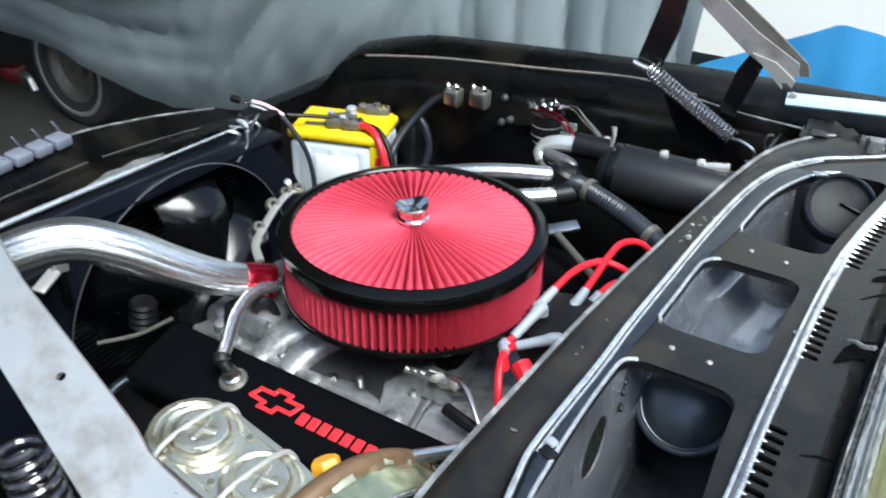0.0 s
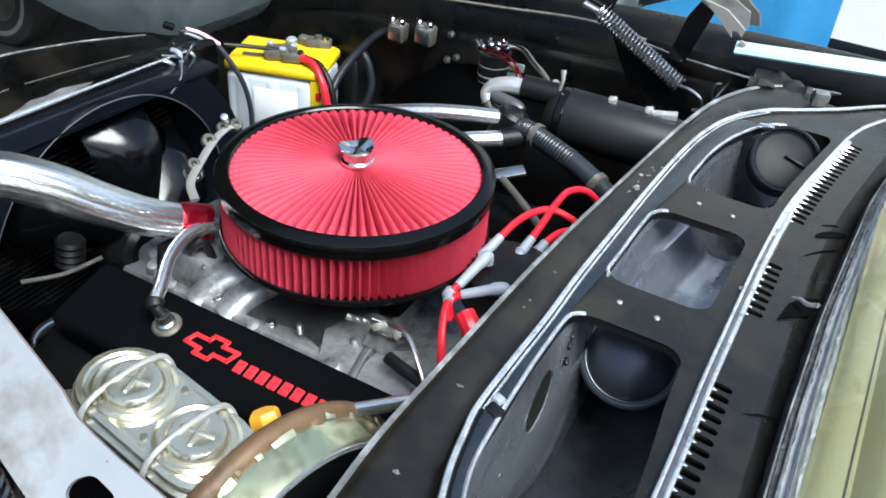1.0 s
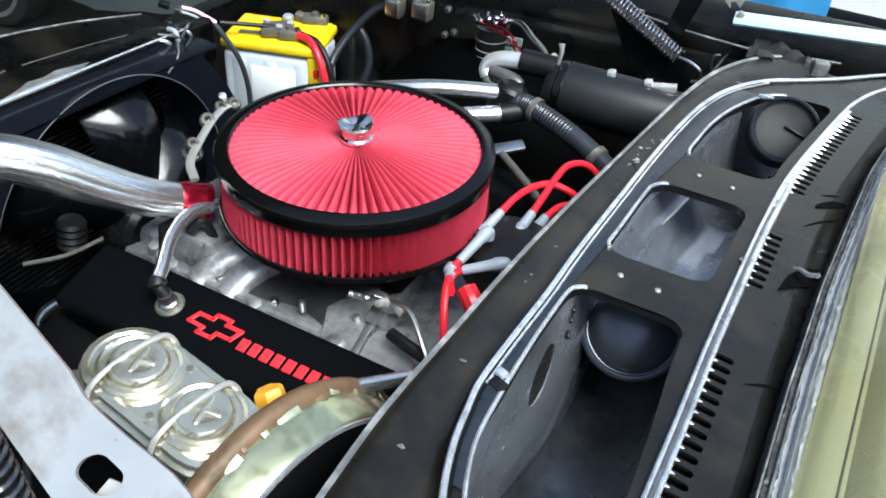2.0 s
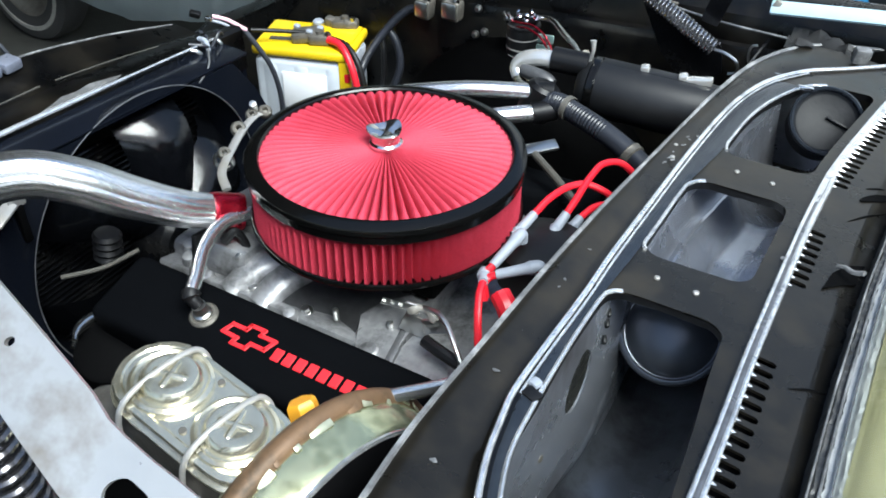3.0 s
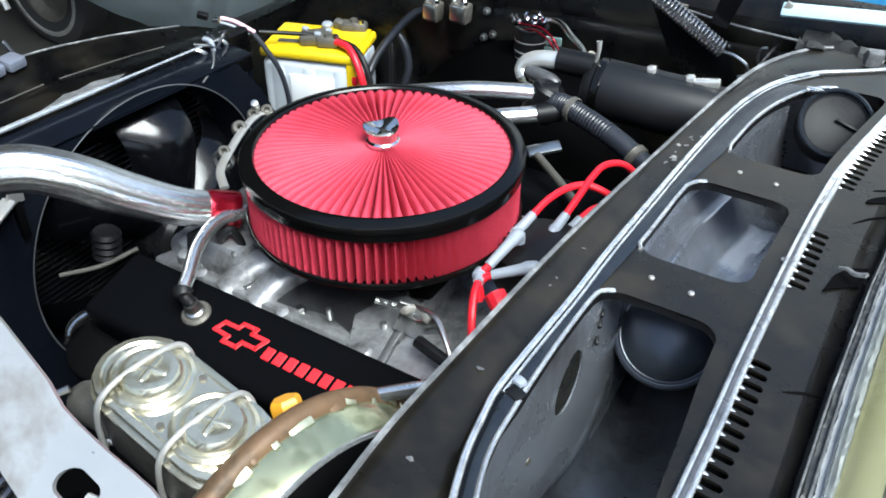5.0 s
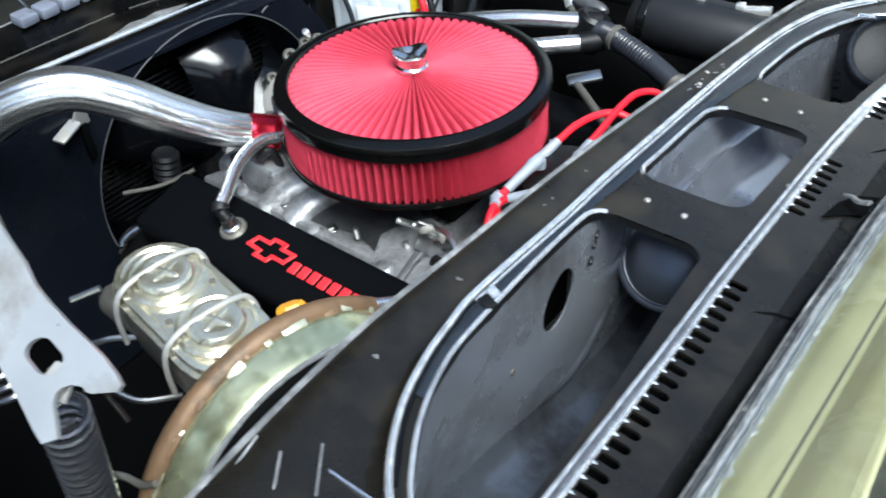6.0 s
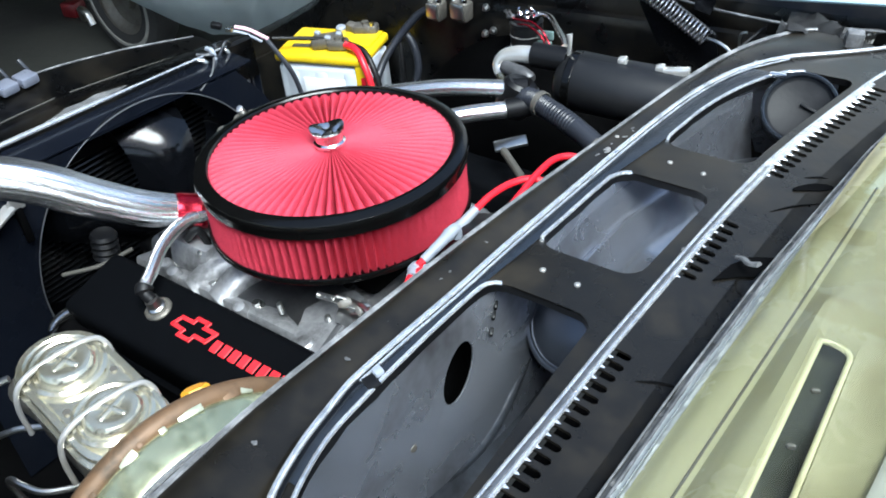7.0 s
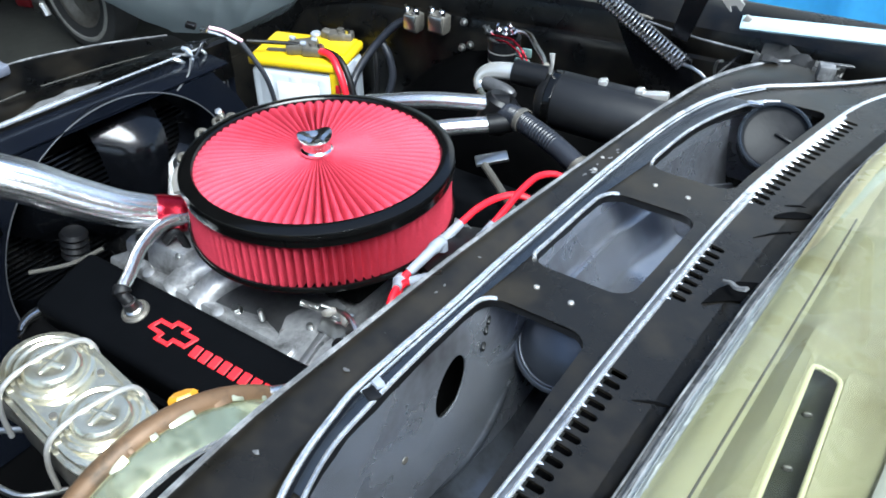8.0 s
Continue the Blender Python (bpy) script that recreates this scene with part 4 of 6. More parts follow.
for i in range(24):
    x = -0.62 + 0.155 * i / 23
    row = []
    for q in range(14):
        y = 0.628 + 0.13 * q / 13
        z = 0.776 + 0.030 * math.sin(math.pi * 0.5 * q / 13) - 0.010 * math.exp(-((x + 0.545) / 0.035) ** 2) + 0.0015 * noise.noise(Vector((x * 50, y * 50, 2)))
        row.append(bm.verts.new((x, y, z)))
    if prev:
        for a, b, c, d in zip(prev, prev[1:], row[1:], row):
            bm.faces.new((a, b, c, d))
    prev = row
bmesh.ops.solidify(bm, geom=bm.faces[:], thickness=0.006)
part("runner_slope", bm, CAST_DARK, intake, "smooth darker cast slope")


def pad_at(u, v, w):
    return Vector((u, v, 0.788 + 0.20 * (v - 0.62) + 0.10 * (u + 0.45) + w))


part("rear_pad", plate(dense([(-0.505, 0.672), (-0.490, 0.700), (-0.462, 0.722), (-0.440, 0.716), (-0.432, 0.68), (-0.434, 0.628), (-0.447, 0.606), (-0.466, 0.604), (-0.484, 0.628)], 0.012), [], -0.035, pad_at), CAST_ALU, intake)
part("rear_pad", plate(dense([(-0.428, 0.672), (-0.404, 0.676), (-0.372, 0.658), (-0.352, 0.622), (-0.362, 0.592), (-0.400, 0.588), (-0.432, 0.600), (-0.436, 0.63)], 0.012), [], -0.035, lambda u, v, w: pad_at(u, v, w - 0.006)), CAST_ALU, intake)
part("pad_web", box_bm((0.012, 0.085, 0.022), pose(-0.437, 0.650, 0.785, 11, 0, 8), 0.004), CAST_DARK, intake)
for x, y, r in ((-0.462, 0.627, 0.014), (-0.419, 0.610, 0.013)):
    part("rear_boss", lathe_bm([(0, 0.010), (r * 0.75, 0.010), (r * 0.95, 0.007), (r, 0.0)], axes(pad_at(x, y, -0.004), (-0.1, -0.2, 1)), 24), CAST_ALU, intake)
part("carb_foot", box_bm((0.072, 0.055, 0.050), pose(-0.716, 0.682, 0.800, -8, 4, 6), 0.010), CAST_ALU, intake)
part("foot_rib", box_bm((0.008, 0.050, 0.052), pose(-0.752, 0.668, 0.806, -10, 0, 4), 0.002), RUBBER, intake)
part("foot_strip", tube_bm([(-0.735, 0.700, 0.845), (-0.71, 0.708, 0.842), (-0.675, 0.715, 0.838)], 0.004, 10), BARE_STEEL, intake)
for x, y, z in ((-0.775, 0.662, 0.80), (-0.765, 0.648, 0.792), (-0.745, 0.640, 0.79), (-0.725, 0.636, 0.785), (-0.585, 0.632, 0.785), (-0.475, 0.603, 0.785)):
    part("lump", lathe_bm([(0.011, -0.012), (0.011, 0.002), (0.008, 0.009), (0, 0.011)], axes((x, y, z), (0.1, -0.3, 1)), 14), CAST_ALU, intake)
part("front_neck", box_bm((0.08, 0.16, 0.05), pose(-0.775, 0.74, 0.775, 0, 0, 0), 0.014), CAST_ALU, intake)
for x in (-0.745, -0.66, -0.575, -0.49, -0.425):
    hexbolt(intake, (x, 0.652, 0.783), (0, -0.24, 1), 0.0065, 0.007)
for x, y, z in ((-0.69, 0.665, 0.815), (-0.46, 0.67, 0.80), (-0.53, 0.655, 0.80)):
    part("stud", lathe_bm([(0, 0), (0.004, 0), (0.004, 0.018), (0.0025, 0.02), (0, 0.02)], axes((x, y, z - 0.012), (0.1, -0.2, 1)), 10), BOLT, intake)
part("vacuum_line", tube_bm([(-0.71, 0.66, 0.835), (-0.70, 0.675, 0.845), (-0.69, 0.68, 0.82), (-0.685, 0.67, 0.79)], 0.006, 8), RUBBER, intake)

# heads and block, mostly in the dark
block = thing("engine_block", (-0.575, AC.y, 0.45), "dark painted V8 engine block and cylinder heads", "engine part")
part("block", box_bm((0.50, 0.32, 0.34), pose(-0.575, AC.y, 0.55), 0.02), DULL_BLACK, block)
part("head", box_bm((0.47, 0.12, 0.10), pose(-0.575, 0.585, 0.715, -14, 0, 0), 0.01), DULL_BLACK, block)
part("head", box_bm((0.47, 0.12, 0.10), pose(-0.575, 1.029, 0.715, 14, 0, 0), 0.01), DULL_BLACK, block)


def valve_cover(y, s):
    """A tall finned-free valve cover with rounded edges; s is +1 on the near bank."""
    vc = thing("valve_cover", (-0.58, y, 0.73), "wrinkle black valve cover with red raised lettering bars" if s > 0 else "wrinkle black valve cover on the far bank", "engine part")
    m = pose(-0.583, y, 0.765, 15 * s, 0, 0)
    part("cover", box_bm((0.455, 0.105, 0.075), m, 0.013, 4), WRINKLE, vc)
    part("lower_flange", box_bm((0.465, 0.122, 0.010), m @ pose(0, 0, -0.037), 0.003), WRINKLE, vc)
    return vc, m


vc, vm = valve_cover(0.567, 1)
top = vm @ pose(0, 0, 0.0375)
# breather grommet and hose fitting
gm = top @ pose(-0.078, 0.006, 0)
grommet = part("grommet", lathe_bm([(0.0185, -0.001), (0.0185, 0.002), (0.016, 0.0045), (0.013, 0.0045), (0.011, 0.003), (0.0, 0.003)], gm, 30), IRON, vc, "chrome breather fitting")
part("fitting_neck", lathe_bm([(0.012, 0.003), (0.012, 0.008), (0.0095, 0.010), (0.009, 0.022), (0, 0.022)], gm, 24), BOLT, grommet)
# emblem outline and lettering, as plain bars
def bars(vc, top):
    s = 0.74
    ox, oy = -0.006, 0.003
    pts = [(-0.048, -0.006), (-0.040, 0.012), (-0.012, 0.012), (-0.009, 0.022), (0.018, 0.022), (0.016, 0.012), (0.046, 0.012), (0.038, -0.008), (0.010, -0.008), (0.007, -0.019), (-0.021, -0.019), (-0.018, -0.008)]
    for a, b in zip(pts, pts[1:] + pts[:1]):
        a, b = Vector((*a, 0)) * s, Vector((*b, 0)) * s
        mid, d = (a + b) / 2, b - a
        m = top @ pose(ox + mid.x, oy + mid.y, 0.0006, 0, 0, math.degrees(math.atan2(d.y, d.x)))
        part("emblem_bar", box_bm((d.length + 0.005, 0.0056, 0.0022), m, 0.0006, 1), RED_PAINT, vc, "", False)
    for i in range(9):
        m = top @ pose(0.041 + 0.0165 * i, -0.002, 0.0006)
        part("letter_bar", box_bm((0.0122, 0.0170, 0.0022), m, 0.0008, 1), RED_PAINT, vc, "", False)


bars(vc, top)
for x in (-0.20, 0.0, 0.19):
    hexbolt(vc, vm @ Vector((x, 0.058, -0.030)), (0, -0.2, 1), 0.005, 0.006)
valve_cover(1.047, -1)

# breather hose, braided, from the cover to the air cleaner's base
hose = thing("breather_hose", (-0.68, 0.60, 0.82), "braided steel breather hose with black end fitting", "hose")
g0 = gm @ Vector((0, 0, 0.02))
HL = [(g0.x, g0.y, g0.z), (g0.x - 0.010, g0.y, g0.z + 0.012), (-0.682, 0.580, 0.842), (-0.704, 0.622, 0.853), (-0.713, 0.668, 0.858), (-0.700, 0.715, 0.853)]
hl = curve_points(HL, 8)
part("braided_sleeve", tube(bmesh.new(), hl[10:], 0.0088, 32, flute=0.10), STREAK, hose)
part("end_fitting", tube(bmesh.new(), hl[:12], lambda t: 0.0080 + (0.004 if 0.55 < t < 0.95 else 0), 14), RUBBER, hose)

# upper radiator hose
rad_hose = thing("radiator_hose", (-0.80, 0.58, 0.9), "large braided stainless radiator hose with a red anodised collar", "hose")
RL = [(-0.710, 0.720, 0.846), (-0.738, 0.687, 0.857), (-0.760, 0.643, 0.880), (-0.788, 0.593, 0.917), (-0.814, 0.548, 0.955), (-0.845, 0.505, 0.978), (-0.885, 0.460, 0.970), (-0.935, 0.425, 0.935), (-0.985, 0.400, 0.885), (-1.03, 0.39, 0.84)]
rl = curve_points(RL, 8)
part("braided_sleeve", tube(bmesh.new(), rl[9:], lambda t: 0.0225 + 0.005 * min(1, t / 0.3), 80, flute=0.085), STREAK, rad_hose)
part("collar", tube(bmesh.new(), rl[2:11], lambda t: 0.0255 if 0.05 < t < 0.95 else 0.024, 24), RED_ANODISED, rad_hose, "red anodised hose end collar")
neck = thing("thermostat_housing", (-0.715, 0.73, 0.84), "cast thermostat housing at the front of the intake", "engine part")
part("housing", tube_bm([(-0.715, 0.735, 0.80), (-0.712, 0.735, 0.835), (-0.718, 0.722, 0.856)], 0.026, 20), CAST_ALU, neck)

# distributor and leads at the rear of the engine
dist = thing("distributor", (-0.345, 0.84, 0.80), "black distributor cap with grey boots and red leads", "ignition")
dm = axes((-0.335, 0.835, 0.80), (0.05, 0, 1))
cap = part("cap", lathe_bm([(0.04, 0), (0.062, 0.015), (0.065, 0.04), (0.062, 0.06), (0.05, 0.068), (0, 0.07)], dm, 36), RUBBER, dist)
LEADS = [((-0.374, 0.835, 0.866), (-0.366, 0.866, 0.880), [(-0.360, 0.895, 0.888), (-0.350, 0.928, 0.890), (-0.332, 0.952, 0.888), (-0.305, 0.965, 0.875), (-0.28, 0.98, 0.85)]),
         ((-0.336, 0.868, 0.866), (-0.332, 0.890, 0.878), [(-0.331, 0.920, 0.886), (-0.332, 0.965, 0.893), (-0.330, 1.005, 0.892), (-0.312, 1.03, 0.885), (-0.285, 1.04, 0.86)]),
         ((-0.322, 0.890, 0.860), (-0.318, 0.905, 0.868), [(-0.31, 0.930, 0.872), (-0.295, 0.955, 0.866), (-0.27, 0.98, 0.845)]),
         ((-0.358, 0.798, 0.886), (-0.368, 0.756, 0.869), [(-0.371, 0.746, 0.864), (-0.370, 0.738, 0.856), (-0.362, 0.730, 0.840)]),
         ((-0.322, 0.766, 0.878), (-0.357, 0.744, 0.868), [(-0.364, 0.739, 0.864), (-0.366, 0.730, 0.858), (-0.360, 0.722, 0.842)]),
         ((-0.372, 0.742, 0.862), (-0.366, 0.728, 0.864), [(-0.360, 0.708, 0.858), (-0.347, 0.682, 0.838), (-0.332, 0.662, 0.80), (-0.315, 0.655, 0.75)])]
for a, b, pts in LEADS:
    a, b = Vector(a), Vector(b)
    boot = part("boot", tube(bmesh.new(), [a.lerp(b, i / 6) for i in range(7)], lambda t: 0.0072 - 0.0012 * t + (0.0018 if t < 0.15 or 0.5 < t < 0.6 else 0), 12), BOOT_GREY, dist, "grey rubber plug lead boot")
    knob = (a - b).normalized()
    part("boot_end", tube_bm([a - knob * 0.002, a + knob * 0.006, a + knob * 0.011 + Vector((0, 0, -0.003)), a + knob * 0.012 + Vector((0, 0, -0.014))], lambda t: 0.0082 - 0.001 * t, 12, 4), BOOT_GREY, boot)
    part("lead", tube_bm([b, *pts], 0.0048, 10, 7), RED_WIRE, boot, "red ignition lead")
part("thick_red_lead", tube_bm([(-0.340, 0.722, 0.862), (-0.322, 0.71, 0.85), (-0.305, 0.70, 0.81)], 0.013, 10), RED_WIRE, dist)

# ================= brakes =================
master = thing("brake_master_cylinder", (-0.46, 0.36, 0.86), "twin-chamber brake master cylinder with wire bails and plated lid", "brake part")
mdir = Vector((0.985, -0.114, -0.133)).normalized()
mm = axes((-0.4544, 0.3623, 0.932), Vector((0.131, -0.018, 0.991)), mdir)


def stadium(l, w, n=10):
    pts = []
    for c, a0 in ((l / 2 - w, -90), (-(l / 2 - w), 90)):
        for i in range(n + 1):
            t = radians(a0 + 180 * i / n)
            pts.append((c + w * math.cos(t), w * math.sin(t)))
    return pts


def stack(profile, l, w, m, n=10):
    """Rounded-end slab: rows of (inset, height)."""
    bm = bmesh.new()
    rows = [[bm.verts.new(m @ Vector((u, v, z))) for u, v in stadium(l - 2 * d, w - d, n)] for d, z in profile]
    for a, b in zip(rows, rows[1:]):
        for i in range(len(a)):
            j = (i + 1) % len(a)
            bm.faces.new((a[i], a[j], b[j], b[i]))
    bm.faces.new(rows[-1])
    bm.faces.new(list(reversed(rows[0])))
    return bm


body = part("reservoir", stack([(0.012, -0.085), (0.004, -0.07), (0.0, -0.03), (-0.001, -0.008), (0.003, -0.006)], 0.190, 0.043, mm), IRON, master)
lid = part("lid", stack([(0.0, -0.007), (-0.004, -0.004), (-0.004, -0.001), (0.001, 0.001), (0.002, 0.004), (-0.001, 0.006), (0.0, 0.009), (0.006, 0.010), (0.008, 0.0085)], 0.190, 0.043, mm), ZINC, master, "plated two-chamber lid")
for u in (-0.0412, 0.0412):
    part("lid_dome", lathe_bm([(0.0385, 0.008), (0.038, 0.0135), (0.0345, 0.0155), (0.032, 0.0135), (0.029, 0.0135), (0.0275, 0.019), (0.024, 0.0225), (0.018, 0.0235), (0.012, 0.0215), (0, 0.0205)], mm @ pose(u, 0, 0), 36), ZINC, lid)
    for turn in (20, 110):
        part("dome_rib", box_bm((0.036, 0.0080, 0.008), mm @ pose(u, 0, 0.0198, 0, 0, turn), 0.0035, 3), ZINC, lid)
for u in (-0.052, 0.030):
    pts = [mm @ Vector(p) for p in ((u + 0.004, -0.052, -0.05), (u + 0.002, -0.053, -0.015), (u, -0.047, 0.008), (u, -0.03, 0.019), (u + 0.001, 0.0, 0.023), (u + 0.002, 0.024, 0.022), (u + 0.003, 0.038, 0.017), (u + 0.007, 0.044, 0.008), (u + 0.012, 0.045, -0.004))]
    part("bail_wire", tube_bm(pts, 0.0028, 10, 6), BARE_STEEL, master, "bright bent wire bail")
part("bore", tube_bm([mm @ Vector((-0.115, 0, -0.075)), mm @ Vector((0.13, 0, -0.075))], 0.026, 24), IRON, master)
part("front_boss", tube_bm([mm @ Vector((-0.07, -0.012, -0.058)), mm @ Vector((-0.110, -0.022, -0.064)), mm @ Vector((-0.126, -0.027, -0.070))], lambda t: 0.027 - 0.010 * t, 16), IRON, master)
part("bleed_screw", tube_bm([mm @ Vector((-0.125, -0.035, -0.045)), mm @ Vector((-0.140, -0.062, -0.055))], 0.004, 8), BOLT, master)
part("brake_pipe", tube_bm([mm @ Vector((-0.06, -0.03, -0.07)), mm @ Vector((-0.085, -0.06, -0.072)), mm @ Vector((-0.10, -0.085, -0.09)), mm @ Vector((-0.09, -0.10, -0.13))], 0.0035, 8), BOLT, master)
part("brake_pipe", tube_bm([mm @ Vector((0.02, -0.04, -0.08)), mm @ Vector((0.0, -0.075, -0.075)), mm @ Vector((-0.04, -0.09, -0.08)), mm @ Vector((-0.02, -0.085, -0.12))], 0.0035, 8), BOLT, master)
for u, v in ((-0.009, 0.030), (0.006, -0.028)):
    part("lid_rivet", lathe_bm([(0.0035, 0.007), (0.0035, 0.0105), (0, 0.011)], mm @ pose(u, v, 0), 10), IRON, lid)

booster = thing("brake_booster", (-0.31, 0.335, 0.815), "large plated brake booster drum, coppery band and worn gold shell", "brake part")
bmx = axes((-0.3545, 0.3765, 0.769), (1, -0.147, 0.064), (0, 1, 0))
part("front_shell", lathe_bm([(0.0, -0.050), (0.055, -0.050), (0.075, -0.045), (0.12, -0.038), (0.150, -0.028), (0.166, -0.018), (0.172, -0.010)], bmx, 72), CADMIUM, booster)
part("clamp_band", lathe_bm([(0.170, -0.012), (0.176, -0.009), (0.1795, -0.003), (0.180, 0.003), (0.178, 0.007), (0.1745, 0.0100), (0.1715, 0.0115), (0.168, 0.0118)], bmx, 72), COPPER, booster, "coppery brown crimp band")
part("rear_shell", lathe_bm([(0.170, 0.0105), (0.1705, 0.0135), (0.1685, 0.020), (0.1660, 0.028), (0.1625, 0.037), (0.1595, 0.043), (0.157, 0.046)], bmx, 72), OLIVE_GOLD, booster, "worn olive gold rear shell")
part("rear_rim", lathe_bm([(0.157, 0.044), (0.1605, 0.0445), (0.1605, 0.047), (0.157, 0.048)], bmx, 72), SEAL, booster)
part("rear_cover", lathe_bm([(0.157, 0.047), (0.150, 0.055), (0.13, 0.068), (0.09, 0.078), (0.0, 0.080)], bmx, 48), DULL_BLACK, booster)
random.seed(9)
for a in range(0, 360, 9):
    t = radians(a + random.uniform(-4, 4))
    w = random.uniform(0.005, 0.026)
    m = bmx @ Matrix.Rotation(t, 4, "Z") @ pose(0.1722 + random.uniform(-0.001, 0.002), 0, 0.0120 + random.uniform(-0.002, 0.0015), random.uniform(-8, 8), 52, random.uniform(-6, 6))
    part("crimp_tab", box_bm((random.uniform(0.003, 0.009), w, 0.0016), m, 0.0006), COPPER if random.random() < 0.45 else CADMIUM, booster)
part("check_valve_seat", lathe_bm([(0.017, -0.05), (0.017, 0.0), (0.014, 0.004), (0, 0.004)], axes((-0.396, 0.434, 0.876), (-0.25, 0.25, 0.9)), 20), RUBBER, booster)
part("check_valve", lathe_bm([(0.0, 0.031), (0.0125, 0.031), (0.0150, 0.028), (0.0155, 0.022), (0.0155, 0.008), (0.012, 0.0)], axes((-0.396, 0.434, 0.876), (-0.45, 0.20, 0.85)), 6), ORANGE, booster, "amber plastic check valve")
vac = thing("vacuum_hose", (-0.32, 0.47, 0.9), "braided steel vacuum hose beside the booster", "hose")
part("sleeve", tube_bm([(-0.372, 0.452, 0.893), (-0.350, 0.482, 0.898), (-0.325, 0.52, 0.890), (-0.30, 0.57, 0.87), (-0.28, 0.60, 0.84)], 0.0075, 20, flute=0.12), STREAK, vac)
part("end_fitting", tube_bm([(-0.385, 0.436, 0.888), (-0.368, 0.456, 0.894)], 0.0092, 12), COPPER, vac)

# ================= front of the bay =================
support = car
prof = [(-1.092, -0.08), (-1.094, -0.006), (-1.099, 0.0), (-1.112, 0.001), (-1.16, -0.006), (-1.175, -0.016), (-1.195, -0.019), (-1.215, -0.015), (-1.245, -0.004), (-1.262, 0.0), (-1.268, -0.008), (-1.27, -0.28)]


def tie_z(x, y):
    """The tie panel's top falls towards the far side, more so at its front edge."""
    s = min(1, max(0, (-1.1 - x) / 0.162))
    inner = 0.889 - 0.048 * (y - 0.65)
    front = 0.897 - 0.145 * max(0, y - 0.80) - 0.09 * max(0, y - 0.98)
    return inner + (front - inner) * s


bm = bmesh.new()
prev = None
for i in range(40):
    y = 0.0 + 1.15 * i / 39
    row = [bm.verts.new((x + 0.02 * ((y - 0.8) / 0.8) ** 2, y, tie_z(x, y) + z)) for x, z in prof]
    if prev:
        for a, b, c, d in zip(prev, prev[1:], row[1:], row):
            bm.faces.new((a, b, c, d))
    prev = row
bmesh.ops.solidify(bm, geom=bm.faces[:], thickness=0.002)
tie = part("radiator_support", bm, WING_PAINT, support)
# ragged pale plate that paints the panel's white highlight
part("lip_highlight", plate(dense([(-1.098, 0.715), (-1.104, 0.74), (-1.113, 0.765), (-1.109, 0.79), (-1.115, 0.82), (-1.108, 0.85), (-1.102, 0.875), (-1.097, 0.86), (-1.098, 0.78)], 0.01), [], 0.0012, lambda u, v, w: Vector((u, v, tie_z(u, v) + 0.0020 + w))), WORN_EDGE, support, "pale patch laid on as a highlight")
part("inner_lip", tube_bm([(-1.095 + 0.02 * ((y - 0.8) / 0.8) ** 2, y, tie_z(-1.095, y) - 0.001) for y in (0.05, 0.3, 0.6, 0.8, 0.95, 1.09)], lambda t: 0.0022 + 0.0022 * min(1, max(0, (0.72 - t) / 0.15)), 10, 10), SEAL, support)
part("front_lip", tube_bm([(-1.262 + 0.02 * ((y - 0.8) / 0.8) ** 2, y, tie_z(-1.262, y) + 0.001) for y in (0.05, 0.3, 0.6, 0.8, 0.95, 1.05, 1.14)], 0.0019, 8), WORN_EDGE, support)
# paler bars along the groove draw the highlight of the crease
for a, b in ((0.50, 0.79), (0.82, 1.04)):
    part("crease_line", tube_bm([(-1.196 + 0.02 * ((y - 0.8) / 0.8) ** 2, y, tie_z(-1.196, y) - 0.0185) for y in (a, (a + b) / 2, b)], 0.0014, 8), material("crease_highlight", (0.06, 0.058, 0.05), 0.5, vary=0.4, scale=90) if a < 0.6 else bpy.data.materials["crease_highlight"], support)
for i, y in enumerate((0.665, 0.703, 0.741, 0.779)):
    part("clip", box_bm((0.032, 0.033, 0.018), pose(-1.246, y, tie_z(-1.25, y) + 0.007, 0, 6, 4), 0.004), TAPE, tie, "pale folded metal clip")
    part("clip_tongue", box_bm((0.009, 0.007, 0.034), pose(-1.268, y + 0.016, tie_z(-1.26, y) + 0.016, 15, -25, 0), 0.003), RIBBED, tie)

rad = thing("radiator", (-1.12, CENTRE, 0.62), "black finned radiator core", "radiator")
part("core", box_bm((0.04, 0.52, 0.46), pose(-1.13, CENTRE - 0.02, 0.62), 0.004), DULL_BLACK, rad)
for i in range(41):
    part("fin", box_bm((0.010, 0.50, 0.0045), pose(-1.104, CENTRE - 0.02, 0.42 + 0.0106 * i, 0, 14, 0), 0.001, 1), BLACK_PAINT, rad)
part("tank", box_bm((0.06, 0.06, 0.48), pose(-1.13, CENTRE - 0.31, 0.62), 0.012), BLACK_PAINT, rad)
part("tank", box_bm((0.06, 0.06, 0.48), pose(-1.13, CENTRE + 0.25, 0.62), 0.012), BLACK_PAINT, rad)

shroud = thing("fan_shroud", (-1.06, 0.80, 0.63), "black fan shroud with a large round opening", "fan shroud")
sm = axes((-1.09, 0.825, 0.632), (1, 0, 0), (0, 1, 0))
part("shroud_ring", lathe_bm([(0.232, 0.0), (0.238, 0.03), (0.246, 0.052), (0.249, 0.062)], sm, 96), NAVY_GLOSS, shroud)
part("ring_edge", tube(bmesh.new(), [sm @ Vector((0.2495 * math.cos(2 * math.pi * i / 96), 0.2495 * math.sin(2 * math.pi * i / 96), 0.062)) for i in range(96)], 0.0011, 6, closed=True), material("scuffed_rim", (0.09, 0.092, 0.10), 0.4, vary=0.5, scale=40, stain=(0.02, 0.02, 0.022), stain_amount=0.8, stain_scale=8), shroud)
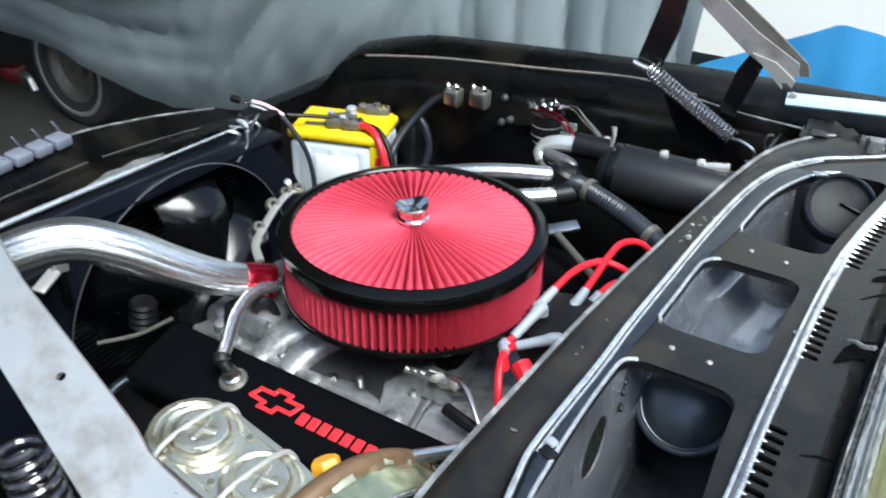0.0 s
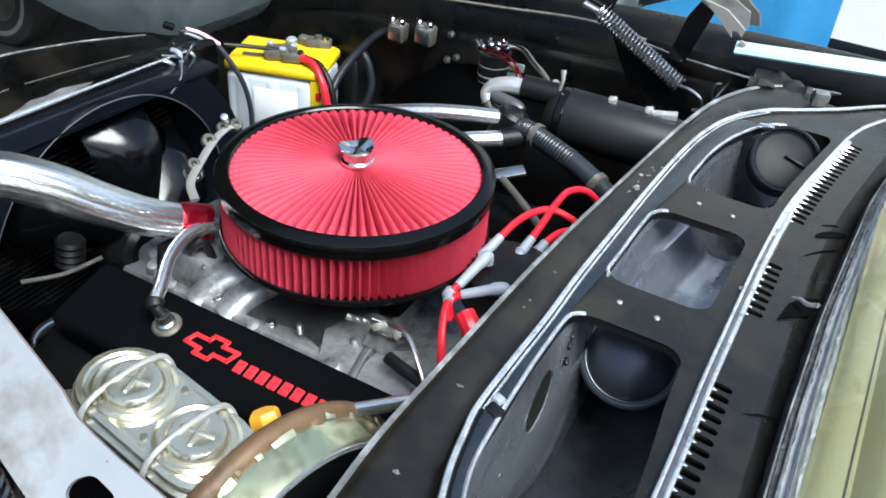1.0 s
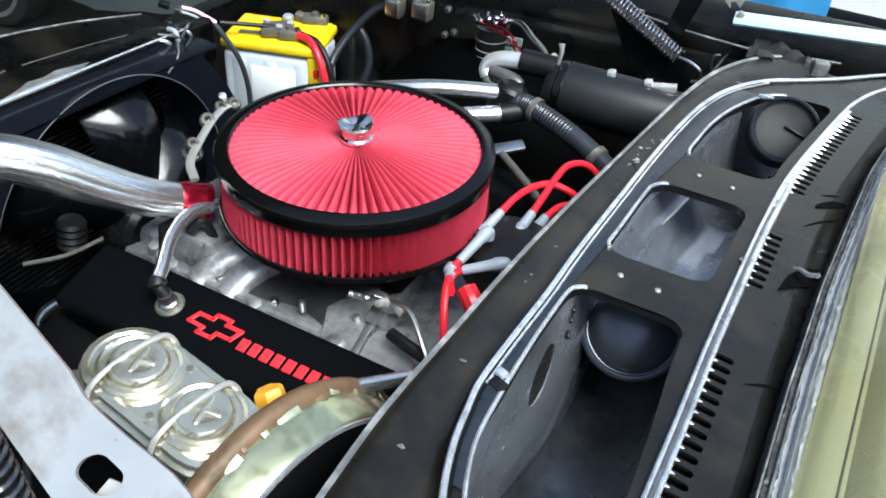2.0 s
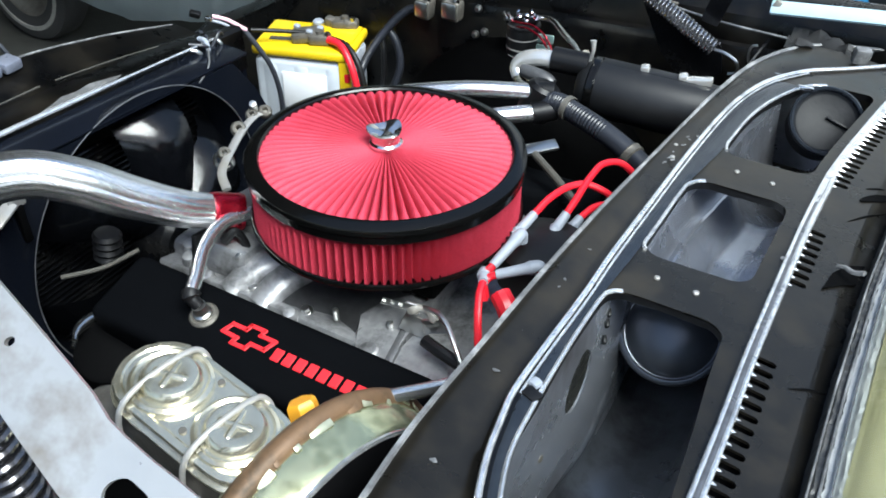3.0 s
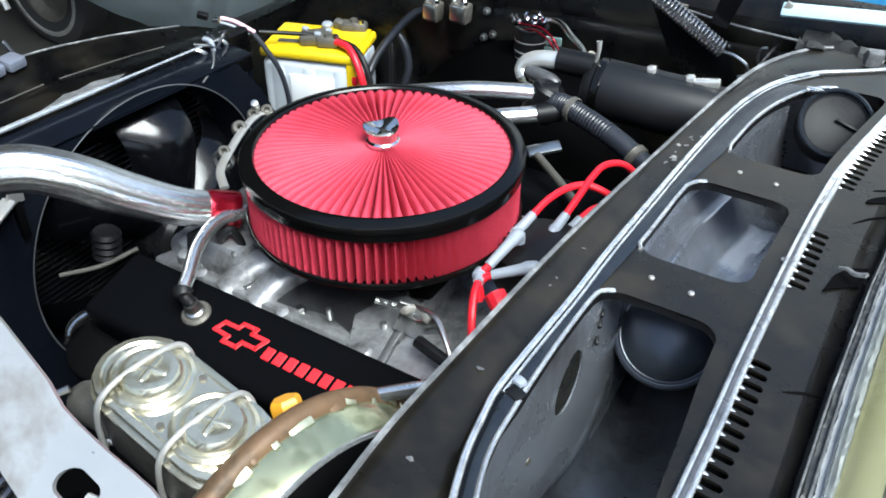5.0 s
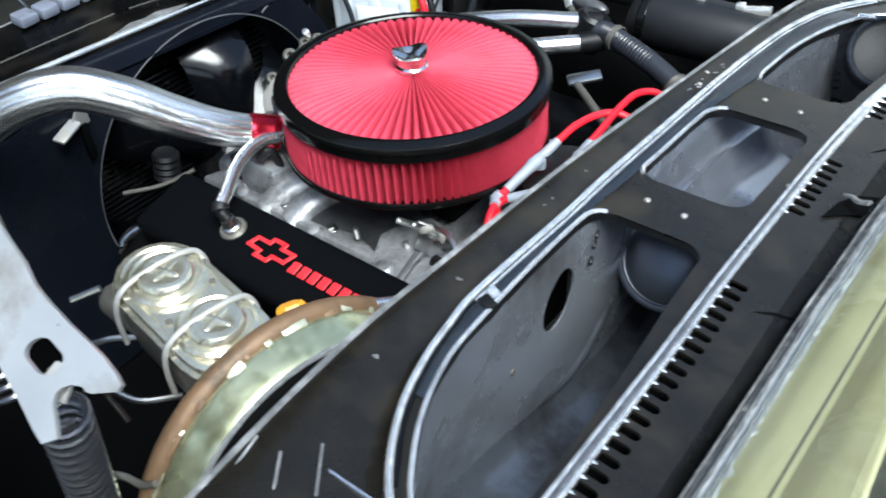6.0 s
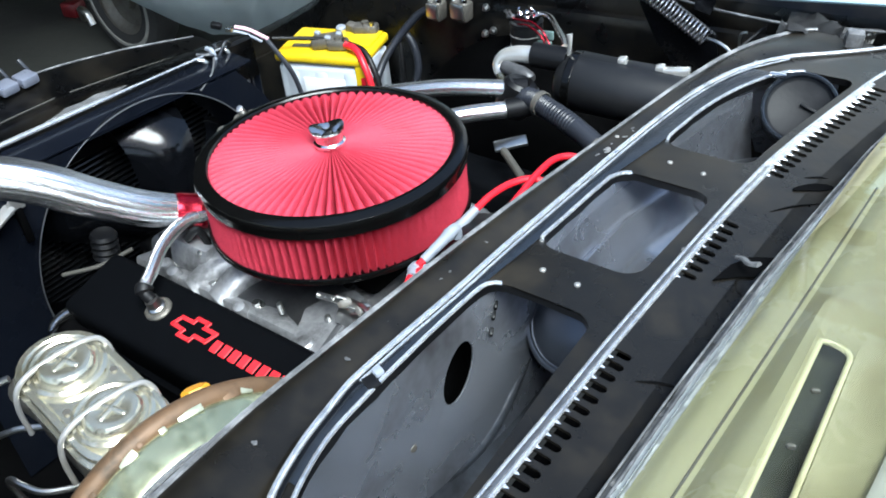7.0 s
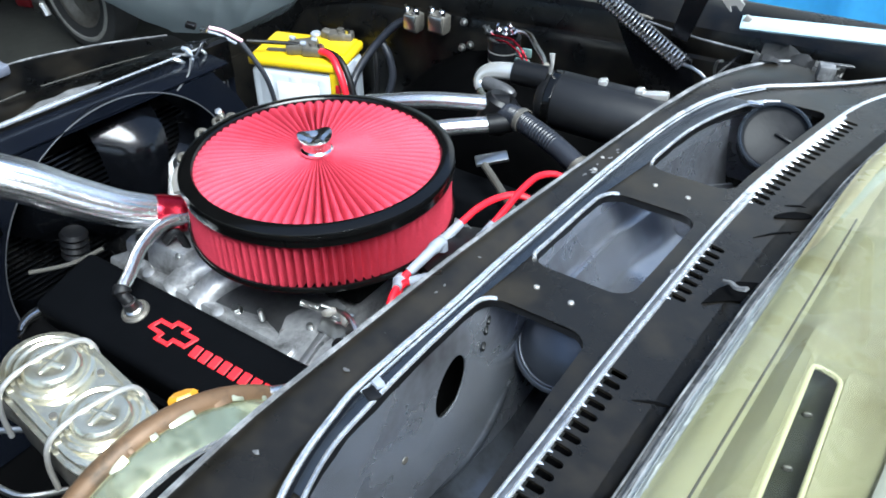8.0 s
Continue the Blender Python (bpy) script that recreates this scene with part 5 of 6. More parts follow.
part("shroud_face", plate(dense([(0.43, 0.36), (1.16, 0.36), (1.16, 0.66), (1.10, 0.78), (1.05, 0.848), (0.60, 0.868), (0.43, 0.84)], 0.05), [[(0.825 + 0.2495 * math.cos(2 * math.pi * i / 64), 0.632 + 0.2495 * math.sin(2 * math.pi * i / 64)) for i in range(64)]], 0.003, lambda u, v, w: Vector((-1.031 + w, u, v))), NAVY_GLOSS, shroud)
part("top_ledge", box_bm((0.066, 0.62, 0.004), pose(-1.060, 0.78, 0.868, -2.7, 5, 0), 0.001), NAVY_GLOSS, shroud)

fan = thing("cooling_fan", (-1.0, 0.80, 0.635), "black bladed cooling fan with a steel hub", "fan")
fm = axes((-1.012, 0.825, 0.632), (1, 0, 0), (0, 1, 0))
part("hub", lathe_bm([(0, 0.05), (0.05, 0.05), (0.06, 0.04), (0.065, 0.0), (0.065, -0.02), (0, -0.02)], fm, 36), BLACK_PAINT, fan)
for a in range(0, 360, 60):
    m = fm @ Matrix.Rotation(radians(a + 20), 4, "Z")
    bm = bmesh.new()
    rows = []
    for i in range(9):
        r = 0.055 + 0.175 * i / 8
        w = 0.045 + 0.05 * i / 8
        rows.append([bm.verts.new(m @ Vector((r, w * (k / 4 - 0.5) * 1.35, -0.026 * (k / 4 - 0.5) * 2.0 + 0.024 * (1 - (k / 2 - 1) ** 2) - 0.9 * (r - 0.055) ** 2 - 10.0 * max(0, r - 0.15) ** 2))) for k in range(5)])
    for p, q in zip(rows, rows[1:]):
        for k in range(4):
            bm.faces.new((p[k], p[k + 1], q[k + 1], q[k]))
    bmesh.ops.solidify(bm, geom=bm.faces[:], thickness=0.003)
    part("blade", bm, FAN_PAINT, fan)
pulley = thing("water_pump_pulley", (-0.93, 0.80, 0.66), "dark grooved water pump pulley", "engine part")
part("pulley", lathe_bm([(0, 0.03), (0.05, 0.03), (0.075, 0.022), (0.065, 0.012), (0.078, 0.0), (0.065, -0.012), (0.075, -0.022), (0, -0.025)], axes((-0.935, 0.80, 0.66), (1, 0, 0)), 40), RUBBER, pulley)

alternator = thing("alternator", (-0.84, 0.60, 0.70), "dark finned alternator with a ribbed body", "engine part")
part("body", lathe_bm([(0, -0.05), (0.045, -0.05), (0.062, -0.035), (0.064, 0.03), (0.05, 0.045), (0, 0.05)], axes((-0.86, 0.55, 0.70), (1, 0, 0)), 32), DULL_BLACK, alternator)
ribbed = thing("ribbed_boot", (-0.955, 0.66, 0.73), "small grey ribbed rubber boot near the fan", "hose")
bm = lathe_bm([(0.018 + (0.004 if i % 2 else 0), 0.006 * i) for i in range(9)] + [(0, 0.05)], axes((-0.965, 0.668, 0.70), (0.1, 0.1, 1)), 20)
part("boot", bm, RUBBER, ribbed)
part("stay", tube_bm([(-0.99, 0.60, 0.70), (-0.95, 0.645, 0.705), (-0.92, 0.69, 0.72)], 0.0035, 8), IRON, ribbed)

clipb = thing("hose_bracket", (-1.02, 0.587, 0.80), "small bright folded steel bracket by the fan shroud", "bracket")
part("fin", plate([(0.618, 0.765), (0.655, 0.772), (0.648, 0.812), (0.636, 0.806)], [], 0.004, lambda u, v, w: Vector((-1.020 + w + 0.3 * (v - 0.79), u - 0.052, v + 0.048))), BARE_STEEL, clipb)
part("foot", box_bm((0.02, 0.045, 0.006), pose(-1.014, 0.560, 0.826, 12, 10, 20), 0.002), BARE_STEEL, clipb)
part("stem", box_bm((0.008, 0.012, 0.06), pose(-1.022, 0.590, 0.792), 0.002), DULL_BLACK, clipb)

# chrome tube end beside the master cylinder
breather = thing("oil_filler_tube", (-0.79, 0.52, 0.74), "short black filler tube with chrome glint arcs", "engine part")
bt = axes((-0.790, 0.520, 0.700), (0.25, -0.35, 0.9))
part("tube", lathe_bm([(0, 0.044), (0.040, 0.044), (0.046, 0.040), (0.048, 0.034), (0.048, -0.06)], bt, 32), DULL_BLACK, breather)
# tapered arcs model only the glints of the chrome rings
for r, z, a0, a1, w in ((0.052, 0.046, 108, 225, 0.0085), (0.058, 0.030, 112, 220, 0.0070)):
    arc = [Vector((-0.772 + r * math.cos(radians(a)), 0.517 + r * math.sin(radians(a)), 0.700 + z + 0.012 * math.cos(radians(a - 35)) * -1)) for a in [a0 + (a1 - a0) * q / 12 for q in range(13)]]
    part("chrome_glint", tube_bm(arc, lambda t, w=w: 0.0015 + w * math.sin(math.pi * min(0.97, t + 0.03)) ** 0.6, 14, 4, flat=0.7), SATIN_CHROME, breather, "bright arc shaped as a chrome glint")

# ================= battery corner =================
battery = thing("battery", (-1.12, 1.40, 0.56), "light grey battery with a yellow top and cables", "battery")
BTOP = 0.745
bmt = pose(-1.130, 1.394, BTOP, 0, 0, 18) @ Matrix.Diagonal((1.13, 1.13, 1.09, 1))
part("case", box_bm((0.182, 0.122, 0.150), bmt @ pose(0, 0, -0.098), 0.012, 3), GREY_PLASTIC, battery)
for i in range(3):
    part("cell_bulge", lathe_bm([(0.0285, -0.07), (0.030, -0.066), (0.030, 0.062), (0.0285, 0.066)], bmt @ pose(-0.060 + 0.060 * i, -0.034, -0.10), 28), GREY_PLASTIC, battery)
topc = part("top_cover", box_bm((0.188, 0.128, 0.020), bmt @ pose(0, 0, -0.009), 0.008, 3), YELLOW, battery, "bright yellow top cover")
part("raised_panel", box_bm((0.085, 0.070, 0.008), bmt @ pose(0.045, 0.018, 0.003), 0.003), YELLOW, battery)
part("top_recess", box_bm((0.060, 0.014, 0.004), bmt @ pose(-0.040, -0.022, 0.0005, 0, 0, 6), 0.0015), IRON, battery)
part("front_label", box_bm((0.085, 0.003, 0.075), bmt @ pose(0.006, -0.0635, -0.085), 0.001), material("pale_label", (0.75, 0.77, 0.80), 0.25, vary=0.05), battery)
part("yellow_corner", box_bm((0.022, 0.016, 0.10), bmt @ pose(0.082, -0.055, -0.066), 0.006), YELLOW, battery)
part("side_strip", box_bm((0.004, 0.04, 0.09), bmt @ pose(0.0925, -0.005, -0.062), 0.001), material("side_label", (0.42, 0.45, 0.50), 0.35, vary=0.08), battery)
part("red_marker", box_bm((0.010, 0.010, 0.018), bmt @ pose(0.088, -0.060, -0.048), 0.003), RED_WIRE, battery)
for dx, dy, w in ((0.030, -0.030, 0.040), (0.055, 0.045, 0.05)):
    t = part("terminal_clamp", box_bm((w, 0.026, 0.020), bmt @ pose(dx, dy, 0.012, 0, 0, 8), 0.006), IRON, battery, "dark lead clamp")
    part("terminal_post", lathe_bm([(0.008, 0), (0.007, 0.014), (0, 0.015)], bmt @ pose(dx, dy, 0.014), 14), IRON, t)
    part("clamp_bolt", lathe_bm([(0.005, 0), (0.005, 0.008), (0, 0.009)], bmt @ pose(dx + 0.016, dy - 0.004, 0.020), 6), BOLT, t)
part("clamp_block", box_bm((0.060, 0.036, 0.022), bmt @ pose(0.004, -0.022, 0.014, 4, -6, 14), 0.008), IRON, battery, "dark corroded lead clamp")
for u, v in ((-0.018, -0.016), (0.012, -0.034), (0.026, -0.014)):
    part("corrosion", box_bm((0.012, 0.010, 0.007), bmt @ pose(u, v, 0.026, 10, 8, 700 * u), 0.003), BOOT_GREY, battery)
for u, v, w in ((-0.004, 0.044, 0.020), (0.012, 0.048, 0.016), (0.030, 0.042, 0.018)):
    part("clamp_lump", box_bm((0.020, 0.018, w), bmt @ pose(u + 0.03, v, 0.014, 8, 12, 30 * u * 100), 0.005), IRON, battery)
part("vent_cap", lathe_bm([(0.011, 0), (0.011, 0.010), (0.008, 0.013), (0, 0.013)], bmt @ pose(0.0, 0.05, 0.0), 16), BOOT_GREY, battery)


def on_battery(*pts):
    return [bmt @ Vector(p) for p in pts]


cables = thing("battery_cables", (-1.03, 1.40, 0.7), "red and black battery cables with loom sleeve", "cable")
part("red_cable", tube_bm(on_battery((0.045, -0.034, 0.014), (0.075, -0.050, 0.012), (0.098, -0.070, -0.012), (0.112, -0.080, -0.060), (0.118, -0.084, -0.14)), 0.0075, 12), RED_WIRE, cables)
part("black_cable", tube_bm(on_battery((0.050, -0.026, 0.012), (0.085, -0.042, 0.008), (0.110, -0.060, -0.018), (0.124, -0.070, -0.07), (0.13, -0.075, -0.15)), 0.0065, 12), RUBBER, cables)
part("loom", tube_bm([(-0.905, 1.49, 0.822), (-0.945, 1.485, 0.810), (-0.985, 1.46, 0.765), (-1.005, 1.415, 0.715), (-1.00, 1.37, 0.665), (-0.985, 1.33, 0.60)], 0.0085, 12), RIBBED, cables)
part("loom", tube_bm([(-0.985, 1.475, 0.765), (-0.965, 1.475, 0.735), (-0.955, 1.47, 0.69), (-0.965, 1.455, 0.64), (-0.98, 1.44, 0.60)], 0.008, 12), RIBBED, cables)
part("loom", tube_bm([(-1.00, 1.47, 0.76), (-0.99, 1.46, 0.72), (-0.985, 1.45, 0.66), (-0.99, 1.43, 0.60)], 0.006, 12), RUBBER, cables)
part("front_cable", tube_bm(on_battery((-0.10, -0.070, 0.035), (-0.078, -0.076, 0.012), (-0.050, -0.080, -0.03), (-0.038, -0.080, -0.08), (-0.036, -0.080, -0.14)), 0.0055, 10), RIBBED, cables)
part("rear_cable", tube_bm(on_battery((-0.09, -0.06, 0.03), (-0.05, -0.045, 0.026), (0.0, -0.032, 0.022), (0.03, -0.03, 0.020)), 0.0045, 10), RUBBER, cables)
part("pink_wire", tube_bm([(-1.255, 1.245, 0.815), (-1.232, 1.262, 0.806), (-1.205, 1.285, 0.782)], 0.0042, 10), material("pink_wire", (0.75, 0.45, 0.52), 0.4), cables)
part("white_wire", tube_bm([(-1.255, 1.232, 0.812), (-1.232, 1.250, 0.802), (-1.21, 1.272, 0.780)], 0.0030, 10), BOOT_GREY, cables)
tray = thing("battery_tray_bracket", (-1.2, 1.2, 0.6), "dark steel bracket with loops of wire beside the battery", "bracket")
part("upright", box_bm((0.10, 0.006, 0.30), pose(-1.225, 1.185, 0.66, 0, 0, 28), 0.002), NAVY_GLOSS, tray)
part("flange", box_bm((0.010, 0.03, 0.30), pose(-1.185, 1.215, 0.64, 0, 0, 28), 0.003), SATIN_BLACK, tray)
part("front_panel", plate(dense([(1.060, 0.858), (1.10, 0.852), (1.145, 0.815), (1.160, 0.79), (1.150, 0.55), (1.060, 0.55)], 0.02), [], 0.003, lambda u, v, w: Vector((-1.105 + 0.35 * (u - 1.10) ** 2 + w + 0.004 * noise.noise(Vector((u * 26, v * 14, 1))), u, v))), NAVY_GLOSS, tray)
for y in (1.098, 1.138):
    part("panel_rib", tube_bm([(-1.100, y, 0.845 - 0.6 * max(0, y - 1.10)), (-1.099, y - 0.002, 0.72), (-1.100, y - 0.004, 0.58)], 0.005, 10, flat=0.6), NAVY_GLOSS, tray)
for y, z in ((1.078, 0.835), (1.118, 0.800), (1.128, 0.745), (1.085, 0.79)):
    hexbolt(tray, (-1.100, y, z), (1, 0, 0.2), 0.005, 0.005)
part("hanging_wire", tube_bm([(-1.110, 1.075, 0.872), (-1.092, 1.082, 0.850), (-1.090, 1.094, 0.815), (-1.094, 1.100, 0.77)], 0.0035, 8), RIBBED, tray)
part("hanging_wire", tube_bm([(-1.120, 1.115, 0.862), (-1.098, 1.104, 0.856), (-1.090, 1.090, 0.832), (-1.094, 1.076, 0.818)], 0.0030, 8), RIBBED, tray)
for k in range(7):
    a = 0.9 * k
    px, py, pz = -1.255 + 0.010 * k, 1.165 + 0.006 * k, 0.800 - 0.012 * (k % 4)
    part("loop_of_wire", tube_bm([(px, py, pz), (px + 0.012 * math.cos(a), py - 0.012, pz + 0.014), (px + 0.022, py - 0.006, pz - 0.012), (px + 0.016, py - 0.004, pz - 0.035)], 0.0032, 8), RIBBED if k % 3 else BOLT, tray)
for k, (y0, z0, y1, z1, r) in enumerate(((1.015, 0.868, 1.060, 0.826, 0.0042), (1.030, 0.872, 1.085, 0.842, 0.0036), (1.055, 0.874, 1.050, 0.812, 0.0046), (1.040, 0.860, 1.100, 0.868, 0.0032), (1.075, 0.866, 1.105, 0.815, 0.0034))):
    part("harness_wire", tube_bm([(-1.105, y0, z0), (-1.086, y0 + 0.3 * (y1 - y0), z0 - 0.004), (-1.082, y0 + 0.7 * (y1 - y0), z1 + 0.012), (-1.092, y1, z1)], r, 10, 6), (BOLT, RIBBED, BOOT_GREY, RIBBED, BOLT)[k], tray)
for y, z in ((1.098, 0.815), (1.120, 0.808), (1.122, 0.780), (1.085, 0.760)):
    part("rivet", lathe_bm([(0.007, 0), (0.007, 0.003), (0.004, 0.006), (0, 0.0065)], axes((-1.098, y, z), (1, 0, 0.25)), 12), BOLT, tray)
part("brace_edge", tube_bm([(-1.026, 0.965, 0.848), (-1.040, 1.005, 0.858), (-1.075, 1.045, 0.866)], 0.0016, 8, 6), WORN_EDGE, tray)
part("connector", box_bm((0.022, 0.014, 0.012), pose(-1.255, 1.20, 0.835, 10, 15, 30), 0.003), RUBBER, tray)
part("connector", box_bm((0.014, 0.012, 0.010), pose(-1.235, 1.215, 0.825, 0, 5, 20), 0.002), BOLT, tray)

# bright bracket in front of the air cleaner
acc = thing("accessory_bracket", (-0.84, 0.85, 0.80), "bright steel accessory bracket with round lobes", "bracket")
BR = [(-0.862, 0.945, 0.850), (-0.872, 0.925, 0.850), (-0.861, 0.881, 0.850), (-0.831, 0.815, 0.850), (-0.806, 0.770, 0.850), (-0.776, 0.745, 0.845)]
part("strip", tube_bm(BR, 0.0065, 10, 6, flat=0.45), BARE_STEEL, acc)
for p, r in ((BR[0], 0.011), (BR[1], 0.010), (BR[2], 0.012), (BR[3], 0.010)):
    part("lobe", lathe_bm([(r * 0.25, -0.004), (r, -0.004), (r, 0.002), (r * 0.8, 0.006), (r * 0.4, 0.008), (r * 0.25, 0.003)], axes(Vector(p) + Vector((-0.006, -0.004, 0.0)), (0.5, -0.4, 0.7)), 20), IRON, acc)
part("eye", tube(bmesh.new(), [Vector((-0.842, 0.812, 0.835)) + Vector((0.012 * math.cos(2 * math.pi * i / 16), 0.006 * math.cos(2 * math.pi * i / 16), 0.014 * math.sin(2 * math.pi * i / 16))) for i in range(16)], 0.0035, 8, closed=True), BOLT, acc)
part("bolt_stud", lathe_bm([(0, 0), (0.006, 0), (0.006, 0.02), (0, 0.021)], axes((-0.880, 0.932, 0.855), (0.3, -0.5, 0.8)), 6), BOLT, acc)

# ================= far wing =================
wing = car
prof = [(1.47, -0.55), (1.495, -0.35), (1.50, -0.085), (1.506, -0.070), (1.514, -0.066), (1.518, -0.030), (1.522, -0.020), (1.535, -0.014), (1.58, -0.002), (1.62, 0.0), (1.66, -0.012), (1.70, -0.06), (1.72, -0.15), (1.72, -0.50)]
CREST = [(-1.62, 0.60), (-1.50, 0.66), (-1.40, 0.715), (-1.29, 0.775), (-1.235, 0.845), (-1.12, 0.880), (-1.04, 0.898), (-0.706, 0.926), (-0.42, 0.946), (-0.09, 0.956), (0.66, 0.97)]
bm = bmesh.new()
prev = None
for i in range(76):
    x = -1.62 + 2.28 * i / 75
    top_z = float(np.interp(x, [c[0] for c in CREST], [c[1] for c in CREST]))
    row = []
    for y, z in prof:
        row.append(bm.verts.new((x, y, top_z + z)))
    if prev:
        for a, b, c, d in zip(prev, prev[1:], row[1:], row):
            bm.faces.new((a, b, c, d))
    prev = row
bmesh.ops.solidify(bm, geom=bm.faces[:], thickness=0.002)
part("wing_skin", bm, WING_PAINT, wing)
GUTTER = [(-1.15, 0.859), (-1.03, 0.880), (-0.917, 0.896), (-0.706, 0.918), (-0.518, 0.938), (-0.40, 0.930), (-0.317, 0.921), (-0.198, 0.917), (-0.10, 0.914)]
part("gutter_edge", tube_bm([(x, 1.512, z) for x, z in GUTTER[:6]], 0.0034, 10, 8, flat=0.8), material("dusty_edge", (0.14, 0.125, 0.105), 0.55, vary=0.5, scale=60, bump=0.5, bump_scale=90, stain=(0.02, 0.018, 0.015), stain_amount=0.9, stain_scale=9), wing)
part("gutter_wire", tube_bm([(x, 1.496, z) for x, z in GUTTER[5:]], 0.0022, 8, 8), WORN_EDGE, wing)
hump = car
bm = bmesh.new()
rows = []
for i in range(25):
    x = -1.05 + 0.75 * i / 24
    rows.append([])
    for k in range(9):
        t = k / 8
        y = 1.50 - 0.26 * t
        z = 0.80 - 0.30 * max(0, abs(x + 0.68) / 0.36) ** 2.2 - 0.10 * t ** 2 - (0.12 * t ** 4)
        rows[-1].append(bm.verts.new((x, y, max(z, 0.35))))
for a, b in zip(rows, rows[1:]):
    for k in range(8):
        bm.faces.new((a[k], a[k + 1], b[k + 1], b[k]))
bmesh.ops.solidify(bm, geom=bm.faces[:], thickness=0.003)
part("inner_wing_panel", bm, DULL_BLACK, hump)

chrome_strip = thing("wing_trim", (-0.1, 1.50, 0.98), "pale blue enamelled strip on the wing edge", "trim piece")
part("strip", box_bm((0.46, 0.024, 0.010), pose(-0.015, 1.504, 0.984, 48, -6.0, 0), 0.003), material("pale_blue_enamel", (0.50, 0.68, 0.76), 0.25, vary=0.06, coat=0.4), chrome_strip)
part("torn_tip", box_bm((0.012, 0.006, 0.020), pose(-0.235, 1.503, 0.965, 0, 25, 0), 0.002), BARE_STEEL, chrome_strip)

# relays and terminals on the far inner wing
def relay(x, z, w, label):
    r = thing("relay", (x, 1.49, z - 0.02), label, "relay")
    part("body", box_bm((w, 0.03, 0.04), pose(x, 1.485, z, 0, 4, 0), 0.006), IRON, r)
    part("cover_plate", box_bm((w * 0.8, 0.004, 0.03), pose(x, 1.468, z + 0.002), 0.002), BOLT, r)
    for d in (-0.3, 0.3):
        part("terminal", lathe_bm([(0.006, 0), (0.006, 0.012), (0.003, 0.014), (0.003, 0.02), (0, 0.02)], axes((x + d * w, 1.48, z + 0.018), (0, -0.4, 1)), 10), CHROME, r)


relay(-0.902, 0.825, 0.035, "small plated starter relay on the inner wing")
relay(-0.838, 0.835, 0.040, "small plated relay with bright terminals")
for x, z in ((-0.785, 0.845), (-0.77, 0.80), (-0.79, 0.79)):
    s = thing("wing_bolt", (x, 1.495, z), "bright bolt head on the inner wing", "bolt")
    hexbolt(s, (x, 1.495, z), (0, -1, 0), 0.006, 0.008)
reg = thing("ignition_coil", (-0.672, 1.465, 0.76), "dark ignition coil with pale bands and plated terminals", "ignition coil")
part("body", lathe_bm([(0, -0.05), (0.029, -0.05), (0.031, -0.046), (0.031, 0.040), (0.0325, 0.042), (0.0325, 0.046), (0.029, 0.048), (0.012, 0.050), (0.010, 0.062), (0, 0.062)], pose(-0.672, 1.465, 0.805), 32), DRUM_BLACK, reg)
for z, h in ((0.768, 0.0016), (0.790, 0.0040), (0.806, 0.0016), (0.826, 0.0012)):
    part("band", lathe_bm([(0.0308, -h), (0.0316, -h * 0.8), (0.0316, h * 0.8), (0.0308, h)], pose(-0.672, 1.465, z), 32), BARE_STEEL, reg)
random.seed(31)
for x, y, z in ((-0.702, 1.455, 0.864), (-0.690, 1.447, 0.868), (-0.676, 1.452, 0.874), (-0.660, 1.450, 0.872), (-0.648, 1.455, 0.880), (-0.640, 1.450, 0.876)):
    part("terminal", lathe_bm([(0, 0), (0.0055, 0), (0.006, 0.004), (0.0035, 0.006), (0.003, 0.014), (0.0045, 0.016), (0, 0.018)], axes((x, y, z - 0.008), (random.uniform(-0.5, 0.5), -0.4, 1)), 8), CHROME if z > 0.87 else BOLT, reg)
part("terminal_block", box_bm((0.060, 0.016, 0.010), pose(-0.672, 1.458, 0.857, 0, -8, 4), 0.003), RUBBER, reg)
part("wire", tube_bm([(-0.690, 1.445, 0.858), (-0.660, 1.435, 0.864), (-0.635, 1.43, 0.866), (-0.607, 1.42, 0.856), (-0.590, 1.415, 0.836)], 0.0018, 8), RED_ANODISED, reg)
part("wire", tube_bm([(-0.675, 1.440, 0.852), (-0.645, 1.43, 0.858), (-0.612, 1.42, 0.848), (-0.592, 1.415, 0.822)], 0.0020, 8), RED_ANODISED, reg)
BOARD = material("sea_green_board", (0.16, 0.25, 0.23), 0.3, vary=0.3, scale=90, stain=(0.34, 0.44, 0.43), stain_amount=0.6, stain_scale=70)
for x, z, w, h in ((-0.614, 0.842, 0.030, 0.017), (-0.617, 0.822, 0.028, 0.016)):
    part("plate", box_bm((w, 0.006, h), pose(x, 1.440, z, 4, 2, 16), 0.002), BOARD, reg, "sea green terminal board")
part("plate_screw", lathe_bm([(0, 0.004), (0.004, 0.003), (0.0045, 0)], axes((-0.612, 1.435, 0.843), (0.25, -1, 0)), 10), BOLT, reg)
acline = thing("air_line", (-0.55, 1.40, 0.86), "thin braided line arching from the coil to the heater box", "hose")
part("line", tube_bm([(-0.64, 1.46, 0.872), (-0.605, 1.44, 0.880), (-0.565, 1.40, 0.880), (-0.522, 1.35, 0.885), (-0.490, 1.30, 0.893), (-0.468, 1.262, 0.915)], 0.0052, 12, flute=0.15), SATIN_CHROME, acline)
part("end_fitting", tube_bm([(-0.474, 1.272, 0.905), (-0.465, 1.256, 0.922)], 0.0062, 10), IRON, acline)

# black cylinder against the firewall
cyl = thing("accumulator", (-0.35, 1.25, 0.88), "black cylindrical accumulator with bright clamps", "engine part")
